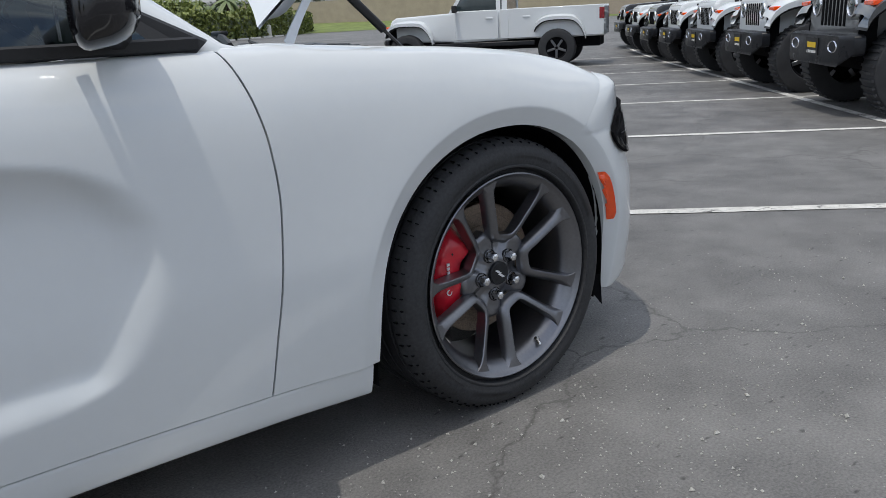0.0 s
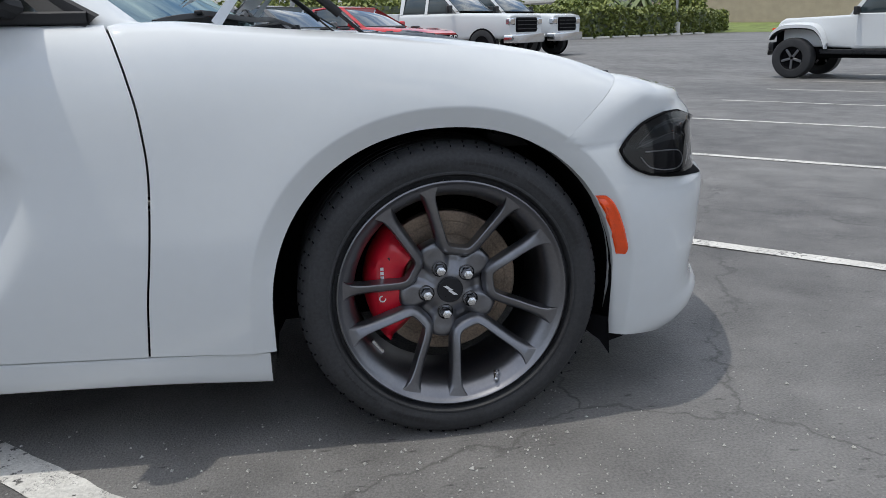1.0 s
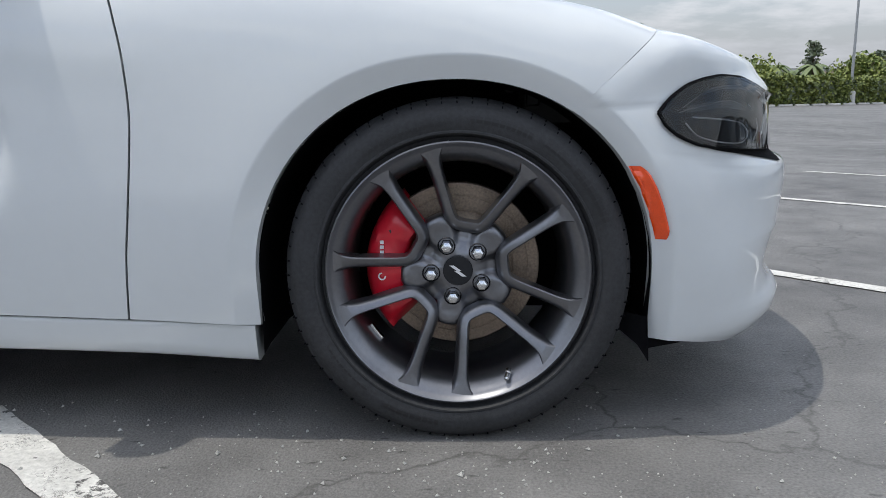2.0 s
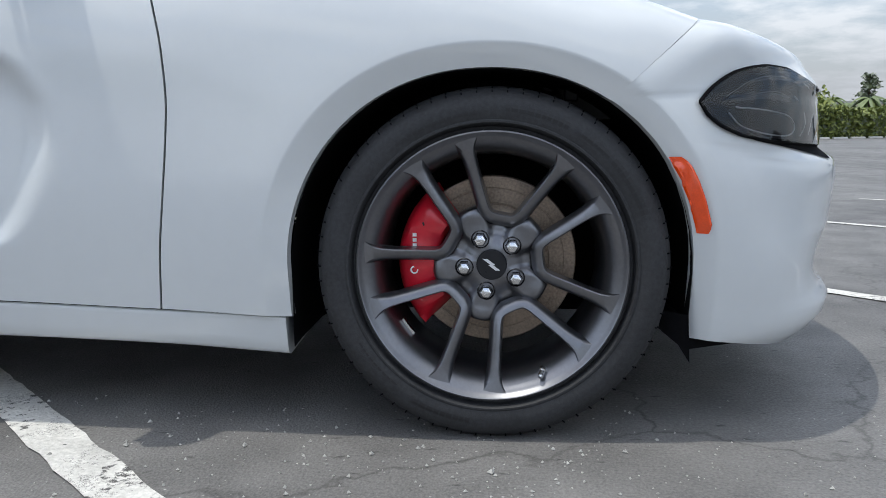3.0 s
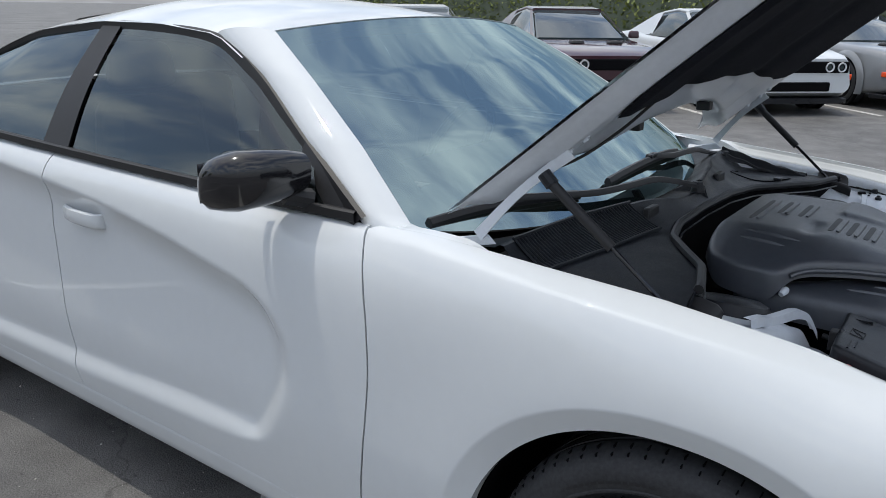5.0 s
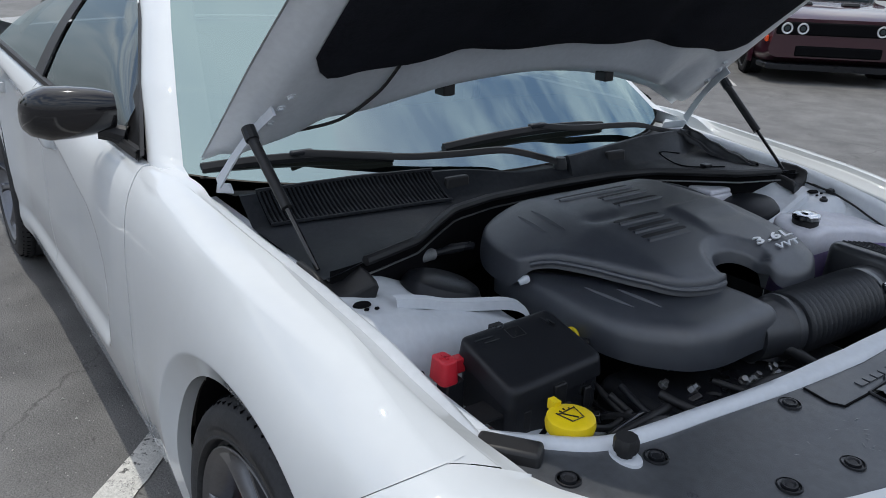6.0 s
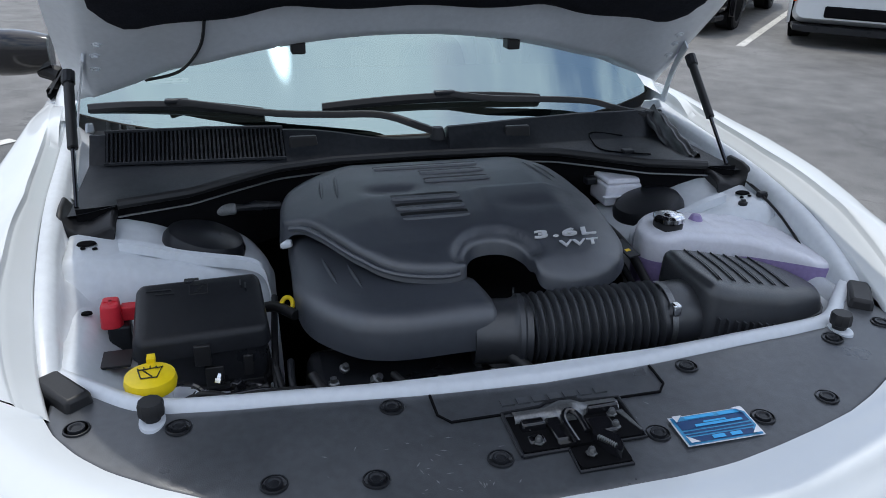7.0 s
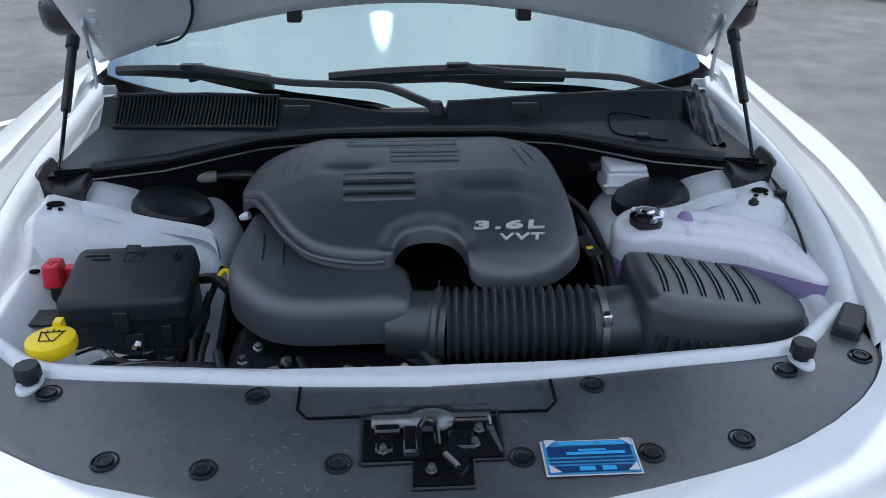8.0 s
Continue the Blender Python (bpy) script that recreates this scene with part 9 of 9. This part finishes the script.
# ---- planting and distance ----
def leaf_mat(name, a, b):
    m = bpy.data.materials.new(name)
    m.use_nodes = True
    n, l = m.node_tree.nodes, m.node_tree.links
    bs = n["Principled BSDF"]
    g = n.new("ShaderNodeNewGeometry")
    mix = n.new("ShaderNodeMix"); mix.data_type = "RGBA"
    mix.inputs["A"].default_value = (*a, 1)
    mix.inputs["B"].default_value = (*b, 1)
    l.new(g.outputs["Random Per Island"], mix.inputs["Factor"])
    l.new(mix.outputs["Result"], bs.inputs["Base Color"])
    bs.inputs["Roughness"].default_value = 0.55
    bs.inputs["Subsurface Weight"].default_value = 0.0
    return m


M["hedge"] = leaf_mat("hedge_leaves", (0.055, 0.085, 0.016), (0.24, 0.27, 0.065))
M["conifer"] = leaf_mat("conifer_needles", (0.08, 0.105, 0.07), (0.20, 0.225, 0.15))
M["broadleaf"] = leaf_mat("broad_leaves", (0.07, 0.115, 0.022), (0.26, 0.29, 0.075))
M["palm_leaf"] = leaf_mat("palm_leaves", (0.06, 0.10, 0.03), (0.20, 0.24, 0.09))
M["bark"] = shader("brown_bark", (0.10, 0.075, 0.055), 0.9, var=0.4, scale=6, bump=0.5, bump_scale=20)
M["lawn"] = shader("mown_lawn", (0.15, 0.19, 0.05), 0.9, var=0.5, scale=1.2, bump=0.6, bump_scale=30)
M["concrete"] = shader("pale_concrete", (0.48, 0.47, 0.44), 0.8, var=0.15, scale=3, bump=0.2, bump_scale=60)
M["beige_wall"] = shader("beige_block_wall", (0.42, 0.35, 0.27), 0.85, var=0.12, scale=1.5, bump=0.2, bump_scale=20)
M["grey_wall"] = shader("grey_stucco_wall", (0.45, 0.44, 0.43), 0.85, var=0.10, scale=0.8)
M["pole"] = shader("galvanised_steel", (0.36, 0.37, 0.38), 0.45, metal=0.6, var=0.15, scale=3)


def leaves(pts, size, rnd, bm_out):
    """Small bent quads at points, turned at random."""
    for p in pts:
        s = size * rnd.uniform(0.6, 1.4)
        e = Euler((rnd.uniform(-1.2, 1.2), rnd.uniform(-1.2, 1.2), rnd.uniform(0, 6.28))).to_matrix()
        vs = [p + e @ Vector(q) * s for q in ((-0.5, -0.3, 0), (0.5, -0.3, 0.05), (0.5, 0.3, 0), (-0.5, 0.3, 0.05))]
        i = len(bm_out[0])
        bm_out[0].extend([tuple(v) for v in vs])
        bm_out[1].append((i, i + 1, i + 2, i + 3))


def leaf_part(name, data, material, parent=None):
    me = bpy.data.meshes.new(name)
    me.from_pydata(data[0], [], data[1])
    me.materials.append(material)
    ob = new(name, me)
    if parent:
        ob.parent = parent
    return ob


def hedge_run(a, b, height, depth, seed, dens=90):
    """A clipped hedge from a to b with an uneven leafy face."""
    rnd = random.Random(seed)
    A, B = Vector(a), Vector(b)
    L = (B - A).length
    d = (B - A).normalized()
    nrm = Vector((-d.y, d.x, 0))
    root = thing("hedge", "long clipped green hedge with pale new shoots", "hedge", tuple(A))
    inv = Matrix.Translation(-A)
    data = ([], [])
    pts = []
    for k in range(int(L * dens)):
        t = rnd.uniform(0, L)
        face = rnd.random()
        bulge = 0.15 * math.sin(t * 1.7) + 0.1 * math.sin(t * 4.1 + 1)
        h = height * (1 + 0.05 * math.sin(t * 0.9) + 0.03 * math.sin(t * 3.3))
        if face < 0.62:
            p = A + d * t + nrm * (-(depth / 2) - bulge * 0.5 + rnd.uniform(-0.12, 0.12)) + Vector((0, 0, rnd.uniform(0.05, h)))
        else:
            p = A + d * t + nrm * rnd.uniform(-depth / 2, depth / 2) + Vector((0, 0, h + rnd.uniform(-0.1, 0.14)))
        pts.append(p - A)
    leaves(pts, 0.19, rnd, data)
    lf = leaf_part("foliage", data, M["hedge"], root)
    bm = bmesh.new()
    vs = []
    for t in np.linspace(0, L, 12):
        vs.append([bm.verts.new(d * t + nrm * (s * depth * 0.46) + Vector((0, 0, z))) for s, z in ((-1, 0.0), (-1, height * 0.93), (1, height * 0.93), (1, 0))])
    for P, Q in zip(vs, vs[1:]):
        for k in range(3):
            bm.faces.new((P[k], P[k + 1], Q[k + 1], Q[k]))
    bm.faces.new(vs[0]); bm.faces.new(vs[-1])
    part("inner_growth", bm, M["conifer"], root)


hedge_run((-46, 47, 0), (12.5, 42.5, 0), 2.2, 2.0, 3, 110)
hedge_run((12.5, 42.5, 0), (30, 55.5, 0), 1.75, 1.6, 5, 330)
hedge_run((30, 55.5, 0), (36, 63, 0), 1.6, 1.6, 6, 240)


def conifer(loc, h, w, seed):
    rnd = random.Random(seed)
    root = thing("conifer_tree", "tall dark conifer beyond the hedge", "tree", loc, group="trees beyond the hedge")
    bm = bmesh.new()
    tube(bm, [(0, 0, 0), (0.05, 0, h * 0.5), (0, 0.03, h * 0.97)], 0.2, 8, radii=[0.22, 0.14, 0.03])
    boughs = []
    tiers = int(7 + h * 1.2)
    for k in range(tiers):
        z = h * (0.20 + 0.78 * k / tiers)
        for j in range(5):
            a = rnd.uniform(0, 6.28)
            r = w * 1.15 * (1.02 - z / h) ** 0.75 * rnd.uniform(0.45, 1.1) + 0.12
            tip = Vector((r * math.cos(a), r * math.sin(a), z + r * rnd.uniform(-0.12, 0.25)))
            boughs.append((Vector((0, 0, z)), tip))
            tube(bm, [(0, 0, z), tuple(tip)], 0.03, 4, radii=[0.04, 0.012])
    part("trunk", bm, M["bark"], root)
    data = ([], [])
    pts = []
    for p, q in boughs:
        n = int(7 + 13 * (q - p).length)
        for i in range(n):
            t = rnd.uniform(0.15, 1.05)
            pts.append(p.lerp(q, t) + Vector((rnd.gauss(0, 0.16), rnd.gauss(0, 0.16), rnd.gauss(0, 0.09))))
    leaves(pts, 0.26, rnd, data)
    leaf_part("crown", data, M["conifer"], root)


def broad_tree(loc, h, w, seed, mat="broadleaf"):
    rnd = random.Random(seed)
    root = thing("broadleaf_tree", "round green broadleaf tree at the edge of the lot", "tree", loc, group="trees beyond the hedge")
    bm = bmesh.new()
    tube(bm, [(0, 0, 0), (0.1, 0, h * 0.4), (0.1, 0.1, h * 0.6)], 0.2, 8, radii=[0.25, 0.17, 0.1])
    for k in range(7):
        a = k * 0.9
        tube(bm, [(0.1, 0, h * 0.38), (0.6 * w * math.cos(a), 0.6 * w * math.sin(a), h * rnd.uniform(0.55, 0.85))], 0.06, 6, radii=[0.10, 0.03])
    part("trunk", bm, M["bark"], root)
    data = ([], [])
    blobs = [(Vector((rnd.uniform(-0.6, 0.6) * w, rnd.uniform(-0.6, 0.6) * w, h * rnd.uniform(0.45, 0.82))), w * rnd.uniform(0.3, 0.55)) for _ in range(11)]
    pts = []
    for c, r in blobs:
        for k in range(280):
            v = Vector((rnd.gauss(0, 1), rnd.gauss(0, 1), rnd.gauss(0, 0.8))).normalized() * r * rnd.uniform(0.7, 1.08)
            pts.append(c + v)
    leaves(pts, 0.21, rnd, data)
    leaf_part("crown", data, M[mat], root)


def palm(loc, h, seed):
    rnd = random.Random(seed)
    root = thing("palm_tree", "small palm with drooping fronds beyond the hedge", "tree", loc, group="trees beyond the hedge")
    bm = bmesh.new()
    tube(bm, [(0, 0, 0), (0.06, 0.02, h * 0.5), (0.0, 0.05, h * 0.86)], 0.16, 8, radii=[0.20, 0.15, 0.14])
    part("trunk", bm, M["bark"], root)
    for k in range(16):
        a = 2 * math.pi * k / 16 + rnd.uniform(-0.2, 0.2)
        up = rnd.uniform(0.2, 1.0)
        bm = bmesh.new()
        rows = []
        for t in np.linspace(0, 1, 8):
            r = 1.6 * t
            z = h * 0.86 + up * 1.0 * t - 1.5 * t * t
            wd = 0.20 * math.sin(math.pi * min(1, t * 0.95 + 0.05)) + 0.01
            c = Vector((r * math.cos(a), r * math.sin(a), z))
            sdv = Vector((-math.sin(a), math.cos(a), 0)) * wd
            rows.append([bm.verts.new(c + sdv - Vector((0, 0, wd * 0.6))), bm.verts.new(c), bm.verts.new(c - sdv - Vector((0, 0, wd * 0.6)))])
        for A, B in zip(rows, rows[1:]):
            for j in range(2):
                bm.faces.new((A[j], A[j + 1], B[j + 1], B[j]))
        part("frond", bm, M["palm_leaf"], root)


for x, y, h, w, s in ((14.7, 71, 6.6, 1.9, 1), (16.3, 70.7, 7.4, 1.7, 2), (18.8, 73, 6.6, 1.3, 3), (32.2, 70.7, 5.6, 1.5, 4), (43.8, 81.7, 5.2, 1.6, 5), (44.9, 83, 5.3, 1.3, 6), (52, 92, 4.8, 1.8, 7), (55.5, 92.3, 4.9, 1.6, 8), (-17.8, 60.2, 8.4, 1.7, 9),
                      (-19.0, 61.5, 7.6, 1.6, 10), (-4.6, 67.5, 6.3, 1.5, 11), (-3.2, 68.5, 5.6, 1.3, 14), (2.5, 72.7, 6.3, 1.8, 12), (-20.6, 55, 9.4, 2.0, 13)):
    conifer((x, y, 0), h, w, s)
for x, y, h, w, s in ((31, 60.2, 4.0, 2.3, 21), (18.3, 49.3, 2.7, 2.2, 22), (-15.3, 57.8, 6.6, 3.0, 23), (0.3, 57.7, 4.4, 2.8, 24), (5.8, 57.4, 4.2, 3.0, 25), (-8.5, 55, 4.6, 3.0, 26), (11, 60, 3.6, 2.6, 27), (-26, 58, 6.0, 3.2, 28), (24, 66, 3.2, 2.4, 29), (-35, 60, 6.5, 3.5, 30)):
    broad_tree((x, y, 0), h, w, s)
palm((25.6, 62.6, 0), 3.4, 41)
palm((27.7, 63.9, 0), 3.0, 42)
palm((5.4, 72.5, 0), 4.6, 43)
palm((28.5, 62, 0), 3.4, 44)

# white wheel stops along the hedge, light poles, lawn and far walls
for k in range(12):
    t = k / 11
    p = Vector((12.6, 41.2, 0)).lerp(Vector((29.5, 53.8, 0)), t)
    bm = bmesh.new()
    box(bm, (-0.75, -0.08, 0), (0.75, 0.08, 0.12), taper=(0.97, 0.6))
    ob = part("wheel_stop", bm, M["concrete"], None, bevel=0.015)
    ob.matrix_world = pose(p.x, p.y, 0, 0, 0, 36.5)
    tagged(ob, "white concrete wheel stop before the hedge", "wheel stop", "wheel stops along the hedge")


def light_pole(loc, h):
    root = thing("light_pole", "grey steel light pole on a concrete base", "street lamp", loc)
    bm = bmesh.new()
    lathe(bm, [(0.30, 0.0), (0.30, 0.82), (0.26, 0.9), (0.0, 0.9)], 20)
    part("concrete_base", bm, M["concrete"], root)
    bm = bmesh.new()
    tube(bm, [(0, 0, 0.9), (0, 0, h)], 0.1, 12, radii=[0.10, 0.065])
    part("pole", bm, M["pole"], root)
    bm = bmesh.new()
    tube(bm, [(0, 0, h - 0.1), (0.5, 0, h + 0.05), (0.9, 0, h + 0.08)], 0.04, 8)
    part("arm", bm, M["pole"], root)
    bm = bmesh.new()
    box(bm, (0.7, -0.18, h), (1.4, 0.18, h + 0.14), taper=(0.9, 0.8))
    part("lamp_head", bm, M["pole"], root, bevel=0.03)


# trees and a pole on the near side of the lot, mirrored in the windows
for x, y, h, w, sd in ((-17, -13, 8.5, 3.2, 51), (-24, -16, 7.0, 3.4, 52), (-31, -21, 7.5, 3.6, 53), (-13, -24, 6.5, 3.2, 54)):
    broad_tree((x, y, 0), h, w, sd)
light_pole((-11.5, -9.5, 0), 8.0)
light_pole((26.8, 52.2, 0), 9.0)
light_pole((-0.3, 30.0, 0), 9.0)
bm = bmesh.new()
sheet(bm, lambda u, v: Vector((31 + 34 * u - 4 * v, 58 - 14 * u + 26 * v, 0.02 + 0.9 * v * (1 - 0.0 * u) * sstep(v * 2))), 12, 12)
tagged(part("lawn", bm, M["lawn"]), "sloping green lawn at the edge of the car park", "lawn", kind="structure")
bm = bmesh.new()
box(bm, (0, -0.15, 0), (70, 0.15, 2.9))
ob = part("wall_far", bm, M["beige_wall"], None, smooth=False)
ob.matrix_world = pose(34, 80, 0, 0, 0, -42)
tagged(ob, "long beige block wall beyond the lawn", "wall", kind="structure")
far_house = thing("warehouse", "low grey warehouse beyond the hedge", "building", (34, 96, 0), 12)
bm = bmesh.new()
box(bm, (0, 0, 0), (40, 14, 3.6))
part("wall", bm, M["grey_wall"], far_house, smooth=False)
bm = bmesh.new()
box(bm, (-0.3, -0.3, 3.6), (40.3, 14.3, 3.9))
part("roof", bm, M["concrete"], far_house, smooth=False)
for k in range(6):
    bm = bmesh.new()
    box(bm, (2 + 6.3 * k, -0.06, 1.2), (5 + 6.3 * k, 0.0, 2.6))
    part("window", bm, M["far_glass"], far_house, smooth=False)
